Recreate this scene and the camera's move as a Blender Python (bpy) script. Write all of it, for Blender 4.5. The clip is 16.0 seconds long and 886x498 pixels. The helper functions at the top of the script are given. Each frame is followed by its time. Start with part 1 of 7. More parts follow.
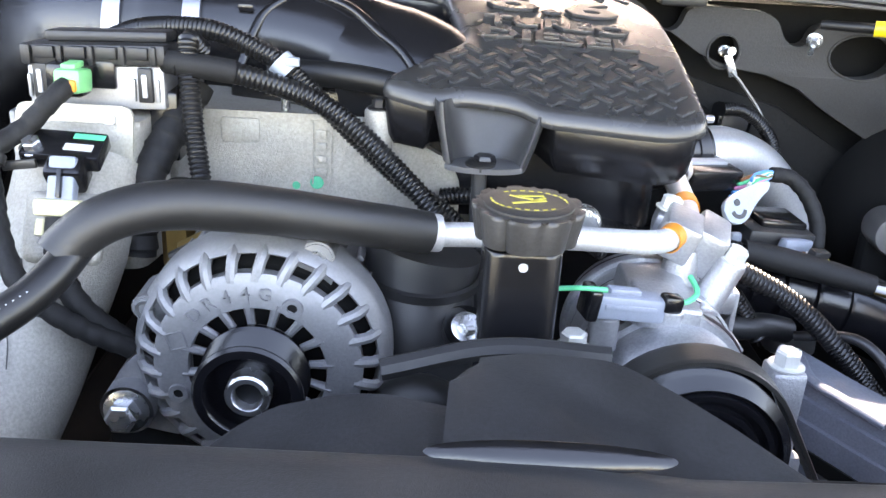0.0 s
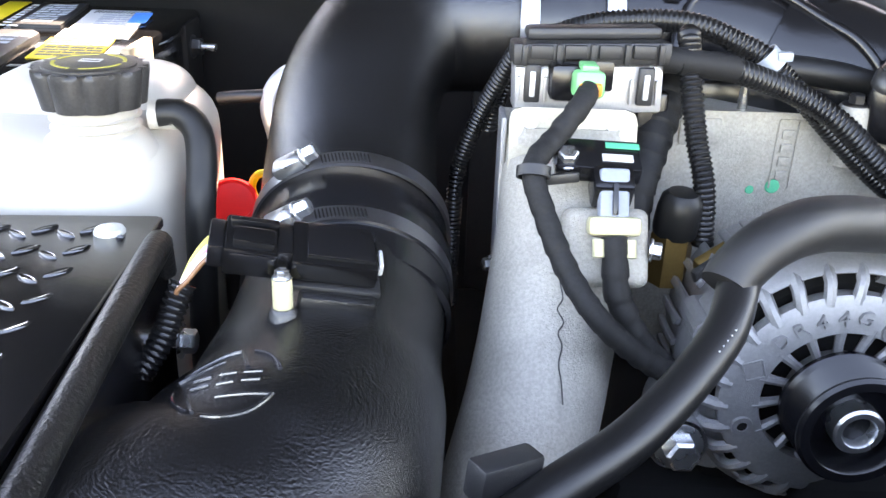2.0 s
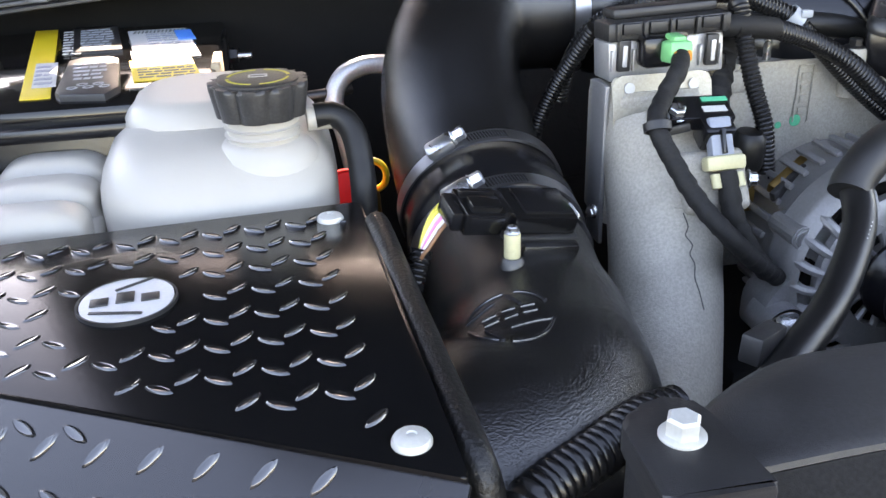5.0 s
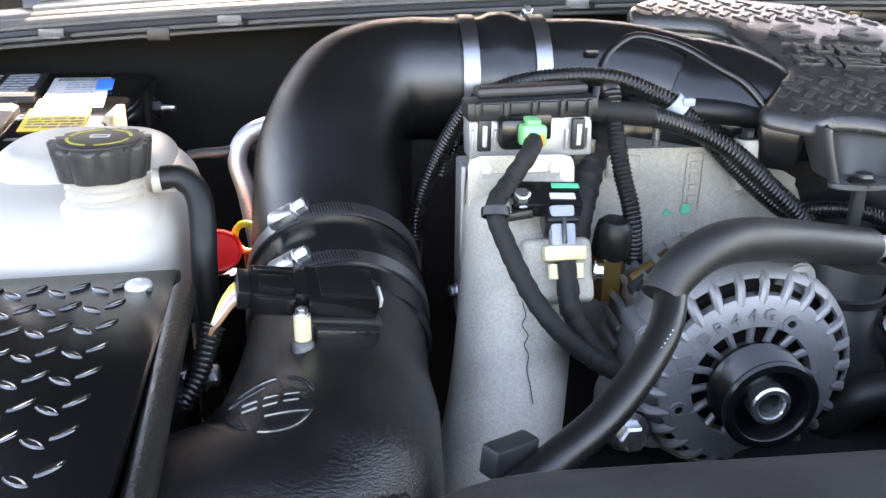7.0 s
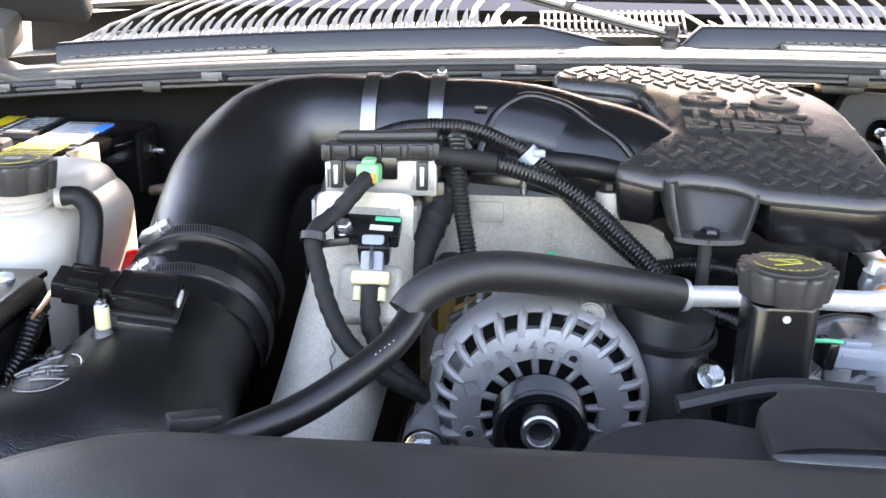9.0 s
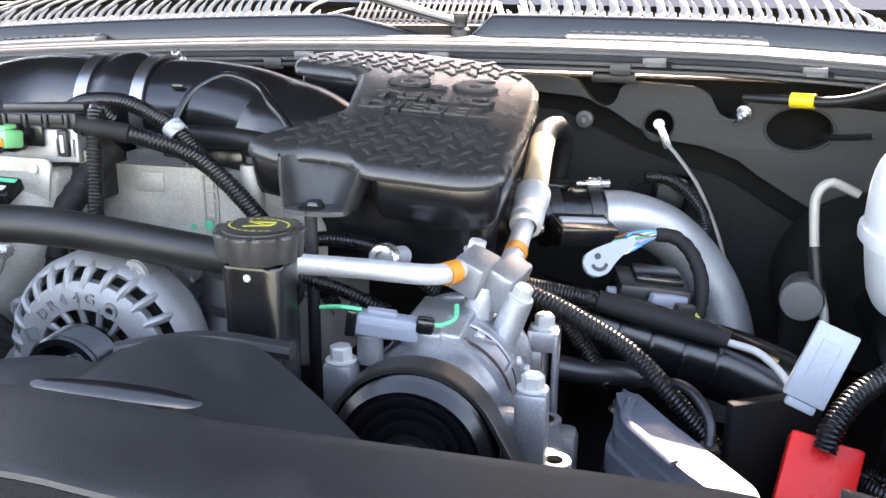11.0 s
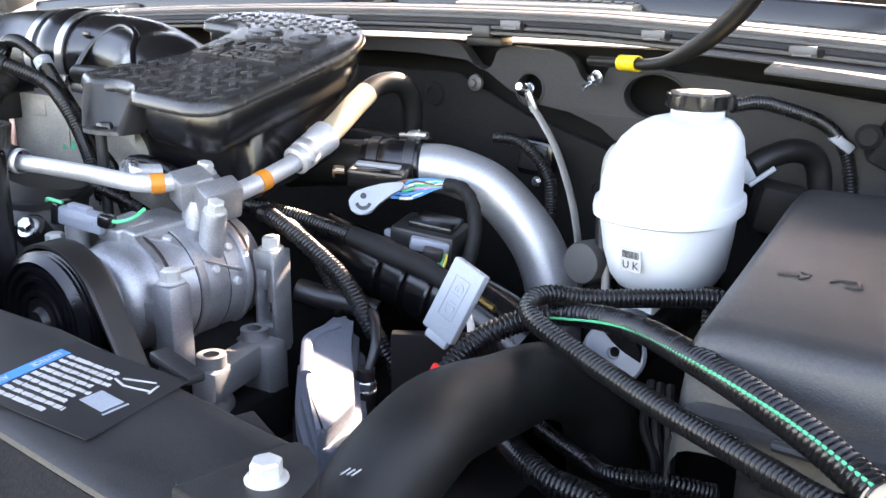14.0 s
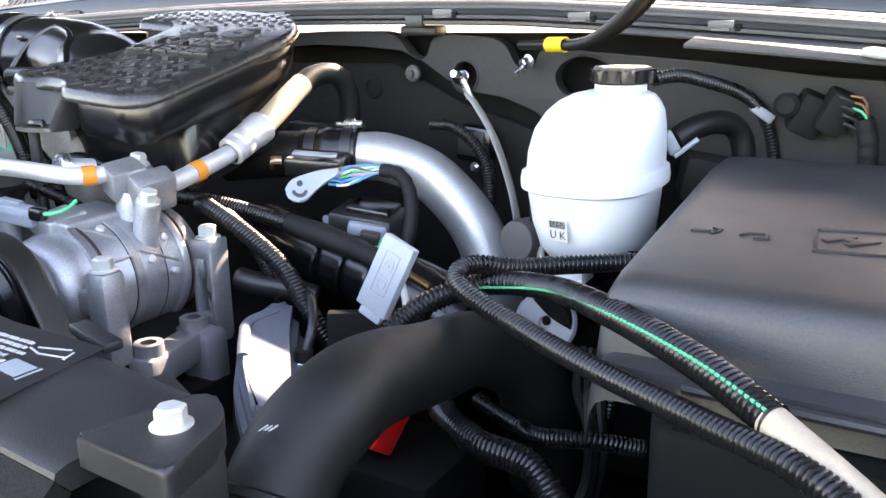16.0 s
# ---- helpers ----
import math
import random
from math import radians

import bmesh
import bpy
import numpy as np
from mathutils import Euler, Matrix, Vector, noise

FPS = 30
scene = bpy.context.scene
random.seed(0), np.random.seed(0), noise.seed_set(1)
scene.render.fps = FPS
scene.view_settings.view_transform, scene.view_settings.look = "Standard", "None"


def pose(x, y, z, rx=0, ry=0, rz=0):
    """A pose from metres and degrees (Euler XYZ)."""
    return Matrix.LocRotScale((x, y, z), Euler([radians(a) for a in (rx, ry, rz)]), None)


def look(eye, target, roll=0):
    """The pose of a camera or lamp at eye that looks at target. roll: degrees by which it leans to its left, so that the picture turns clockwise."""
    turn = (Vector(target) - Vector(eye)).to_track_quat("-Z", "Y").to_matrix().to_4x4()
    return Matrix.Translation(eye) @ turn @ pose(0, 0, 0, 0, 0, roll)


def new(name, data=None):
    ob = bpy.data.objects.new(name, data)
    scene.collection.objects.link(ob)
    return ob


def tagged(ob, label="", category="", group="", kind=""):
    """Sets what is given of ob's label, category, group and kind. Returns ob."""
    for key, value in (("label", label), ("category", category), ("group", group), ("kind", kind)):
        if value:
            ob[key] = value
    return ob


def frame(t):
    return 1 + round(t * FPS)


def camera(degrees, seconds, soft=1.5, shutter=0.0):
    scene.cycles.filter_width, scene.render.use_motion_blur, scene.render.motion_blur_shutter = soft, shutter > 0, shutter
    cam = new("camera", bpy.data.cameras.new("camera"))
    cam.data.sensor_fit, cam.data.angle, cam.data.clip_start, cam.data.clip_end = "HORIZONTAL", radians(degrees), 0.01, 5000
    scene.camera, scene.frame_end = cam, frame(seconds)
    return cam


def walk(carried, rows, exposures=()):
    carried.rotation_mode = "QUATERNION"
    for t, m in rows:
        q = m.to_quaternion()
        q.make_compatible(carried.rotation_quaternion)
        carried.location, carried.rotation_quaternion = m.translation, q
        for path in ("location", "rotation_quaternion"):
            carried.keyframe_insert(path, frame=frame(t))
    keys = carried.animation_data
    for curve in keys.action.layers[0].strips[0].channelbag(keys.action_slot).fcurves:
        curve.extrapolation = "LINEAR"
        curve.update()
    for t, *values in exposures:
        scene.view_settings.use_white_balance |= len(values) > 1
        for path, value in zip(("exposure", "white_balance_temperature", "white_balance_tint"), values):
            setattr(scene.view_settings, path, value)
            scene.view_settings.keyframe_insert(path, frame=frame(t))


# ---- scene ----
from mathutils.bvhtree import BVHTree
from mathutils.geometry import tessellate_polygon

cam = camera(53.8, 16.0)
PATH = [
    (0, (-0.0098, 0.0070, 1.4938), (0.0299, 1.8544, 0.7286), 3.36),
    (0.5, (-0.1020, 0.0350, 1.4946), (-0.0978, 1.8716, 0.7028), 2.88),
    (1, (-0.1679, 0.0270, 1.4909), (-0.1897, 1.8631, 0.6984), 2.58),
    (1.5, (-0.2748, 0.0420, 1.4859), (-0.2951, 1.8744, 0.6848), 1.59),
    (2, (-0.3396, 0.0620, 1.4803), (-0.3156, 1.8922, 0.6743), 2.00),
    (2.5, (-0.4132, 0.0690, 1.4892), (-0.3115, 1.8923, 0.6735), 1.80),
    (3, (-0.4963, 0.0730, 1.5066), (-0.2874, 1.8868, 0.6901), 0.79),
    (3.2, (-0.5245, 0.0730, 1.5100), (-0.2794, 1.8808, 0.6905), 0.59),
    (5.3, (-0.5384, -0.0290, 1.5073), (-0.2106, 1.7533, 0.6611), -1.81),
    (5.5, (-0.5206, -0.0320, 1.5113), (-0.1865, 1.7550, 0.6776), -1.62),
    (6, (-0.4682, -0.0280, 1.5232), (-0.1049, 1.7675, 0.7205), -0.96),
    (6.5, (-0.4393, -0.0160, 1.5268), (-0.1055, 1.7967, 0.7504), 0.43),
    (7, (-0.3859, -0.0190, 1.5208), (-0.1628, 1.8221, 0.7721), 0.63),
    (7.5, (-0.3282, -0.0150, 1.5090), (-0.2183, 1.8508, 0.7971), 0.62),
    (8, (-0.2898, -0.0110, 1.5031), (-0.2288, 1.8754, 0.8414), 0.99),
    (8.5, (-0.2248, -0.0520, 1.5048), (-0.2385, 1.8511, 0.8900), 0.86),
    (9, (-0.1419, -0.0970, 1.5094), (-0.2735, 1.8112, 0.9251), 0.83),
    (9.5, (-0.0265, -0.0980, 1.5058), (-0.2661, 1.7935, 0.9017), 1.22),
    (10, (0.1341, -0.0820, 1.5168), (-0.1976, 1.7951, 0.9113), 1.50),
    (10.2, (0.1763, -0.0670, 1.5142), (-0.1806, 1.8066, 0.9124), 1.29),
    (12.3, (0.5165, -0.0730, 1.4671), (-0.1791, 1.7267, 0.9405), -0.02),
    (12.5, (0.5645, -0.0540, 1.4678), (-0.2003, 1.7135, 0.9284), -0.17),
    (13, (0.6842, 0.0370, 1.4584), (-0.2412, 1.7217, 0.9060), 0.60),
    (13.5, (0.7558, 0.0740, 1.4504), (-0.2549, 1.7037, 0.8822), 0.81),
    (14, (0.7970, 0.0540, 1.4477), (-0.2451, 1.6666, 0.8878), 0.78),
    (14.5, (0.8188, 0.0240, 1.4519), (-0.2109, 1.6573, 0.9306), 0.88),
    (15, (0.8245, 0.0330, 1.4392), (-0.1689, 1.6940, 0.9350), 0.32),
    (15.5, (0.8398, 0.0590, 1.4341), (-0.1302, 1.7327, 0.9262), -0.16),
    (16, (0.8345, 0.0550, 1.4218), (-0.1527, 1.7107, 0.8886), -0.97),
]
walk(cam, [(t, look(eye, target, roll)) for t, eye, target, roll in PATH],
     [(0.0, 4.25, 8800, 22), (1.0, 4.35, 8800, 22), (2.0, 4.2, 8800, 22), (2.5, 4.05, 8800, 22), (3.1, 3.78, 8800, 22), (5.5, 3.48, 8800, 22), (7.0, 3.85, 8800, 22), (9.0, 3.85, 8800, 22), (12.5, 3.85, 8800, 22), (16.0, 3.85, 8800, 22)])

# ---- world, sun, exposure ----
SUN_EL, SUN_AZ = radians(36), radians(8)   # the sun stands behind the raised bonnet
world = bpy.data.worlds.new("world")
scene.world = world
world.use_nodes = True
wn = world.node_tree.nodes
sky = wn.new("ShaderNodeTexSky")
sky.sky_type, sky.sun_disc = "NISHITA", False
sky.sun_elevation, sky.sun_rotation = SUN_EL, SUN_AZ
sky.dust_density, sky.air_density = 1.0, 1.0
world.node_tree.links.new(sky.outputs[0], wn["Background"].inputs[0])
wn["Background"].inputs[1].default_value = 0.15
sun = new("sun", bpy.data.lights.new("sun", "SUN"))
sun.data.energy, sun.data.angle, sun.data.color = 3.4, radians(0.5), (1.0, 0.98, 0.95)
sun.matrix_world = look((0.35, 2.5, 3.2), (0.35 - 2.5 * math.tan(SUN_AZ), 0, 3.2 - 2.5 / math.cos(SUN_AZ) * math.tan(SUN_EL)))


# ---- materials ----
def mat(name, color, rough=0.5, metal=0.0, vary=0.25, grain=900.0, bump=0.1, blotch=25.0, spread=0.12, coat=0.0, sss=0.0, dust=0.0, trans=0.0, relief=0.0006, spec=0.5, speck=0.04):
    """Base colour varied by blotches, roughness by grain, fine relief from noise."""
    m = bpy.data.materials.new(name)
    m.use_nodes = True
    n, l = m.node_tree.nodes, m.node_tree.links
    p = n["Principled BSDF"]
    co = n.new("ShaderNodeTexCoord")
    big, fine = n.new("ShaderNodeTexNoise"), n.new("ShaderNodeTexNoise")
    big.inputs["Scale"].default_value, big.inputs["Detail"].default_value = blotch, 6
    fine.inputs["Scale"].default_value, fine.inputs["Detail"].default_value = grain, 3
    for t in (big, fine):
        l.new(co.outputs["Object"], t.inputs["Vector"])
    mix = n.new("ShaderNodeMix")
    mix.data_type = "RGBA"
    dark = [c * (1 - vary) for c in color]
    light = [min(1, c * (1 + vary) + dust * 0.05) for c in color]
    mix.inputs["A"].default_value, mix.inputs["B"].default_value = (*dark, 1), (*light, 1)
    l.new(big.outputs["Fac"], mix.inputs["Factor"])
    grit = n.new("ShaderNodeTexNoise")
    grit.inputs["Scale"].default_value, grit.inputs["Detail"].default_value = 520.0, 4
    l.new(co.outputs["Object"], grit.inputs["Vector"])
    level = n.new("ShaderNodeMapRange")
    level.inputs["From Min"].default_value, level.inputs["From Max"].default_value = 0.33, 0.67
    level.inputs["To Min"].default_value, level.inputs["To Max"].default_value = 1 - speck, 1 + speck
    l.new(grit.outputs["Fac"], level.inputs["Value"])
    tint = n.new("ShaderNodeVectorMath")
    tint.operation = "SCALE"
    l.new(mix.outputs["Result"], tint.inputs[0])
    l.new(level.outputs["Result"], tint.inputs["Scale"])
    l.new(tint.outputs["Vector"], p.inputs["Base Color"])
    ramp = n.new("ShaderNodeMapRange")
    ramp.inputs["To Min"].default_value, ramp.inputs["To Max"].default_value = max(0.03, rough - spread), min(1, rough + spread)
    l.new(big.outputs["Fac"], ramp.inputs["Value"])
    l.new(ramp.outputs["Result"], p.inputs["Roughness"])
    if bump:
        b = n.new("ShaderNodeBump")
        b.inputs["Strength"].default_value, b.inputs["Distance"].default_value = bump, relief
        l.new(fine.outputs["Fac"], b.inputs["Height"])
        l.new(b.outputs["Normal"], p.inputs["Normal"])
    p.inputs["Metallic"].default_value = metal
    p.inputs["Coat Weight"].default_value = coat
    p.inputs["Subsurface Weight"].default_value = sss
    p.inputs["Subsurface Radius"].default_value = (0.02, 0.02, 0.02)
    p.inputs["Transmission Weight"].default_value = trans
    p.inputs["Specular IOR Level"].default_value = spec
    return m


BLACK = mat("black_moulded_plastic", (0.011, 0.011, 0.012), 0.42, bump=0.35, grain=1500, dust=0.2)
COVER = mat("grained_black_cover", (0.0135, 0.0135, 0.0145), 0.43, bump=0.5, grain=1300, dust=0.3, relief=0.0004, speck=0.2)
SATIN = mat("satin_black_plastic", (0.006, 0.006, 0.007), 0.20, bump=0.15, grain=1200)
HOSE = mat("gloss_hose_rubber", (0.007, 0.007, 0.0075), 0.36, bump=0.35, grain=1400, spec=0.45, relief=0.0003)
TRIM = mat("pebbled_rubber_trim", (0.006, 0.006, 0.006), 0.42, bump=1.0, grain=420, relief=0.0008, spec=0.45)
ROCKER = mat("blue_grey_painted_casting", (0.135, 0.147, 0.175), 0.45, 0.1, vary=0.18, bump=0.4, grain=900, speck=0.12)
GASKET = mat("brown_gasket", (0.035, 0.022, 0.022), 0.5, vary=0.3)
POWDER = mat("wrinkle_powder_coat", (0.0045, 0.0045, 0.005), 0.25, bump=0.75, grain=760, spread=0.03, relief=0.0006, spec=0.8)
PLATE = mat("gloss_black_tread_plate", (0.003, 0.003, 0.0034), 0.19, bump=0.05, grain=300, spread=0.04, spec=0.28)
GLOSS = mat("gloss_black_plastic", (0.005, 0.005, 0.0055), 0.08, bump=0.05, grain=300, spread=0.04, spec=0.4)
RUBBER = mat("black_rubber", (0.008, 0.008, 0.008), 0.42, bump=0.2, grain=1500, spec=0.33)
FOAM = mat("foam_sleeve", (0.012, 0.012, 0.0125), 0.44, bump=0.3, grain=2200)
LOOM = mat("conduit_plastic", (0.0055, 0.0055, 0.006), 0.27, bump=0.05, dust=0.1, spec=0.42)
TAPE = mat("cloth_tape", (0.008, 0.008, 0.0085), 0.65, bump=0.6, grain=1800, speck=0.25, spec=0.3)
# Near-black for gaps and deep parts; their shade is put into the colour.
GAP = mat("gap_and_shade_black", (0.004, 0.004, 0.004), 0.8, bump=0.2, grain=200, spec=0.2)
CAST = mat("cast_aluminium", (0.318, 0.300, 0.266), 0.55, 0.3, vary=0.28, bump=0.8, grain=900, blotch=34, relief=0.0008, speck=0.13)
ALT = mat("grey_cast_alternator", (0.215, 0.215, 0.222), 0.42, 0.5, vary=0.15, bump=0.5, grain=1500, blotch=30, speck=0.07)
COMP = mat("compressor_aluminium", (0.385, 0.388, 0.398), 0.38, 0.75, vary=0.3, bump=0.55, grain=700, blotch=40, relief=0.0008, speck=0.1)
ALU = mat("bright_aluminium", (0.60, 0.60, 0.61), 0.50, 0.6, vary=0.10, bump=0.25, grain=700, speck=0.08)
PIPE = mat("satin_aluminium_pipe", (0.46, 0.47, 0.485), 0.44, 0.75, vary=0.18, bump=0.25, grain=600, speck=0.08)
ZINC = mat("zinc_steel", (0.554, 0.563, 0.571), 0.28, 0.95, vary=0.15, bump=0.15, grain=700, blotch=80)
WHITEBOLT = mat("pale_zinc_bolt", (0.533, 0.533, 0.503), 0.4, 0.35, vary=0.15, bump=0.2, blotch=90)
BAND = mat("steel_clamp_band", (0.353, 0.353, 0.370), 0.32, 1.0, vary=0.1, bump=0.1)
DARKSTEEL = mat("dark_steel", (0.05, 0.05, 0.052), 0.4, 0.8, bump=0.2)
BRASS = mat("brass", (0.26, 0.165, 0.06), 0.38, 0.9, bump=0.2)
TANK = mat("translucent_white_tank", (0.41, 0.385, 0.34), 0.36, vary=0.08, bump=0.1, grain=300, blotch=12, sss=0.25, speck=0.0)
TANK2 = mat("milky_white_reservoir", (0.60, 0.63, 0.645), 0.32, vary=0.04, bump=0.06, grain=300, blotch=12, sss=0.5, speck=0.0)
CAP = mat("dusty_black_cap", (0.017, 0.0155, 0.0145), 0.40, vary=0.5, bump=0.3, grain=900, blotch=60, dust=0.5, speck=0.2)
GREEN = mat("pale_green_plastic", (0.118, 0.444, 0.178), 0.4, vary=0.1)
GREENINK = mat("green_paint_mark", (0.02, 0.36, 0.20), 0.6, vary=0.1)
GREYP = mat("blue_grey_plastic", (0.200, 0.222, 0.266), 0.42, vary=0.1)
GREYL = mat("light_grey_plastic", (0.266, 0.296, 0.326), 0.42, vary=0.1, bump=0.2)
CREAM = mat("cream_plastic", (0.459, 0.429, 0.266), 0.4, vary=0.1)
RED = mat("red_plastic", (0.90, 0.022, 0.020), 0.30, vary=0.08, speck=0.02, spec=0.3)
ORANGE = mat("orange_band", (0.60, 0.20, 0.02), 0.5, vary=0.2)
YELLOW = mat("yellow_label", (0.577, 0.414, 0.015), 0.45, vary=0.06)
YELLOWINK = mat("faded_yellow_print", (0.42, 0.38, 0.05), 0.5, vary=0.2)
WHITE = mat("white_print", (0.429, 0.429, 0.422), 0.5, vary=0.08)
BLUE = mat("blue_label", (0.02, 0.22, 0.70), 0.4, vary=0.08)
STICKER = mat("black_sticker", (0.018, 0.018, 0.019), 0.4, bump=0.02)
TAN = mat("tan_heat_sleeve", (0.407, 0.318, 0.207), 0.75, vary=0.25, bump=0.6, grain=700, blotch=60)
BEIGE = mat("beige_cloth_tape", (0.429, 0.355, 0.266), 0.75, vary=0.18, bump=0.5, grain=600, blotch=50)
STRAP = mat("braided_tinned_strap", (0.34, 0.33, 0.30), 0.6, 0.3, vary=0.35, bump=0.8, grain=700)
LINER = mat("moulded_firewall_pad", (0.0090, 0.0083, 0.0077), 0.70, vary=0.35, bump=0.5, grain=500, blotch=10, dust=0.3, speck=0.22)
COWL = mat("dark_cowl_plastic", (0.014, 0.015, 0.017), 0.16, vary=0.3, bump=0.06, grain=700, spread=0.05, spec=0.35)
SEAL = mat("bulb_seal_rubber", (0.085, 0.083, 0.082), 0.62, vary=0.25, bump=0.2, spec=0.25, speck=0.15)
# FIN and LIP: paler than the cowl, their sunlight is part of the colour.
FIN = mat("sunlit_pale_louvre", (0.19, 0.182, 0.168), 0.6, vary=0.2, bump=0.2, speck=0.15)
LIP = mat("sunlit_cowl_edge", (0.10, 0.095, 0.09), 0.45, vary=0.25, bump=0.2)
BODY = mat("silver_grey_car_paint", (0.30, 0.30, 0.295), 0.35, 0.3, vary=0.08, bump=0.0, coat=0.5)
BADGE = mat("brushed_badge", (0.66, 0.66, 0.67), 0.42, 0.35, vary=0.08, bump=0.1)
BELT = mat("belt_back_rubber", (0.016, 0.015, 0.014), 0.42, bump=0.3, grain=900)
WIRES = {c: mat(c + "_wire", v, 0.4) for c, v in {"yellow": (0.75, 0.65, 0.12), "pink": (0.7, 0.25, 0.42), "white": (0.75, 0.75, 0.7), "blue": (0.05, 0.30, 0.65), "green": (0.03, 0.45, 0.22), "brown": (0.2, 0.09, 0.04)}.items()}
GLASS = mat("windscreen_glass", (0.02, 0.022, 0.024), 0.03, vary=0.02, bump=0.0, spread=0.0)
CHANNEL = mat("grey_black_channel", (0.026, 0.026, 0.027), 0.35, vary=0.3, bump=0.15)
CLIPGREY = mat("grey_clip_plastic", (0.085, 0.085, 0.088), 0.4, vary=0.2, bump=0.1)
# Brown taken darker so the shade between the louvres is in the colour.
PLENUM = mat("brown_shaded_plenum", (0.024, 0.020, 0.017), 0.8, vary=0.4, bump=0.3, spec=0.2)
GREYC = mat("weathered_and_sheen_grey", (0.075, 0.072, 0.070), 0.5, vary=0.3, bump=0.3)
LIDBLACK = mat("satin_grained_engine_cover", (0.018, 0.018, 0.0185), 0.27, bump=0.3, grain=1300, dust=0.3, relief=0.0003)
# Shade inside the pad's cut-outs, given as a black colour.
VOID = mat("cutout_shade_black", (0.0022, 0.0022, 0.0022), 0.9, bump=0.1, spec=0.05)
# Lighter than the cover: the pocket's sky reflection is tinted into the base.
LUG = mat("sky_lit_lug_plastic", (0.060, 0.060, 0.062), 0.33, bump=0.2, grain=1300, spec=0.7, spread=0.06, relief=0.0002)
# Underside kept dark to cut bounce and reflections in the bay.
BONNET = mat("dark_bonnet_underside", (0.020, 0.020, 0.020), 0.9, bump=0.4, spec=0.2)
LOWPAD = mat("dark_firewall_insulation", (0.0085, 0.0083, 0.0080), 0.85, vary=0.4, bump=0.6, grain=120, blotch=14, relief=0.003, spec=0.25)
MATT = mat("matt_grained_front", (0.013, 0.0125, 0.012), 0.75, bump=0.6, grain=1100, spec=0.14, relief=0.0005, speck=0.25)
CADMIUM = mat("cadmium_plated_steel", (0.340, 0.318, 0.266), 0.45, 0.45, vary=0.18, bump=0.3, blotch=50, speck=0.1)
# Lighter base and strong gloss than the plate, to put glints on the treads.
TREAD = mat("glint_gloss_tread", (0.012, 0.012, 0.013), 0.10, bump=0.1, grain=700, spread=0.05, spec=1.0, coat=1.0)
DUCT = mat("matt_charge_hose", (0.0085, 0.009, 0.0085), 0.52, bump=0.4, grain=1500, spec=0.35)
PLAINALU = mat("dull_aluminium_case", (0.40, 0.40, 0.405), 0.42, 0.6, vary=0.15, bump=0.3, grain=800, speck=0.06)
# Emblem made lighter than the housing to stand in for its edge highlights.
EMBLEM = mat("highlit_raised_emblem", (0.016, 0.016, 0.018), 0.20, bump=0.1, spread=0.05, spec=1.0)
# Lighter copy of PLATE: the slope's sky sheen is put into this material.
FRONTPLATE = mat("sky_lit_front_plate", (0.010, 0.010, 0.011), 0.26, bump=0.06, grain=300, spread=0.05, spec=0.7)
FUSE = mat("grained_fuse_box_lid", (0.033, 0.033, 0.0335), 0.42, bump=0.5, grain=1200, spec=0.55, speck=0.15)
ASPHALT = mat("asphalt", (0.035, 0.035, 0.037), 0.85, vary=0.3, bump=0.6, grain=200, blotch=3)


# ---- mesh tools ----
ORIGIN = {}


def thing(name, at, label, category, group="", kind=""):
    ob = new(name)
    ob.location = at
    ORIGIN[ob] = Vector(at)
    return tagged(ob, label, category, group, kind)


def finish(bm, name, material, smooth=38):
    bmesh.ops.recalc_face_normals(bm, faces=bm.faces)
    me = bpy.data.meshes.new(name)
    bm.to_mesh(me)
    bm.free()
    me.materials.append(material)
    for f in me.polygons:
        f.use_smooth = True
    me.set_sharp_from_angle(angle=radians(smooth))
    return me


def part(name, bm, material, parent, label="", smooth=38):
    """Links a bmesh in world metres as one mesh under a thing or a part."""
    o = ORIGIN[parent]
    bmesh.ops.translate(bm, vec=-o, verts=bm.verts)
    ob = new(name, finish(bm, name, material, smooth))
    ob.parent = parent
    ORIGIN[ob] = o
    return tagged(ob, label)


def single(name, bm, material, label, category, group="", kind="", smooth=38):
    """A thing of one mesh, its origin at the middle of its base."""
    lo = [min(v.co[i] for v in bm.verts) for i in range(3)]
    hi = [max(v.co[i] for v in bm.verts) for i in range(3)]
    o = Vector(((lo[0] + hi[0]) / 2, (lo[1] + hi[1]) / 2, lo[2]))
    bmesh.ops.translate(bm, vec=-o, verts=bm.verts)
    ob = new(name, finish(bm, name, material, smooth))
    ob.location = o
    ORIGIN[ob] = o
    return tagged(ob, label, category, group, kind)


def join(*bms):
    """Copies several bmeshes into the first."""
    out = bms[0]
    for b in bms[1:]:
        verts = {v: out.verts.new(v.co) for v in b.verts}
        for f in b.faces:
            try:
                out.faces.new([verts[v] for v in f.verts])
            except ValueError:
                pass
        b.free()
    return out


def moved(bm, m):
    bmesh.ops.transform(bm, matrix=m, verts=bm.verts)
    return bm


def box(c, s, bev=0.0015, rot=(0, 0, 0), seg=2):
    bm = bmesh.new()
    bmesh.ops.create_cube(bm, size=1)
    bmesh.ops.scale(bm, vec=s, verts=bm.verts)
    if bev:
        bmesh.ops.bevel(bm, geom=bm.edges[:], offset=min(bev, min(s) * 0.45), segments=seg, affect="EDGES", profile=0.5)
    return moved(bm, pose(*c, *rot))


def prism(pts, z0, z1, bev=0.0, seg=3, m=None, zf=None):
    """An outline in x, y raised from z0 to z1, its top edge rounded. zf lifts each vertex by a function of x, y."""
    bm = bmesh.new()
    low = [bm.verts.new((x, y, z0)) for x, y in pts]
    top = [bm.verts.new((x, y, z1)) for x, y in pts]
    n = len(pts)
    bm.faces.new(low[::-1])
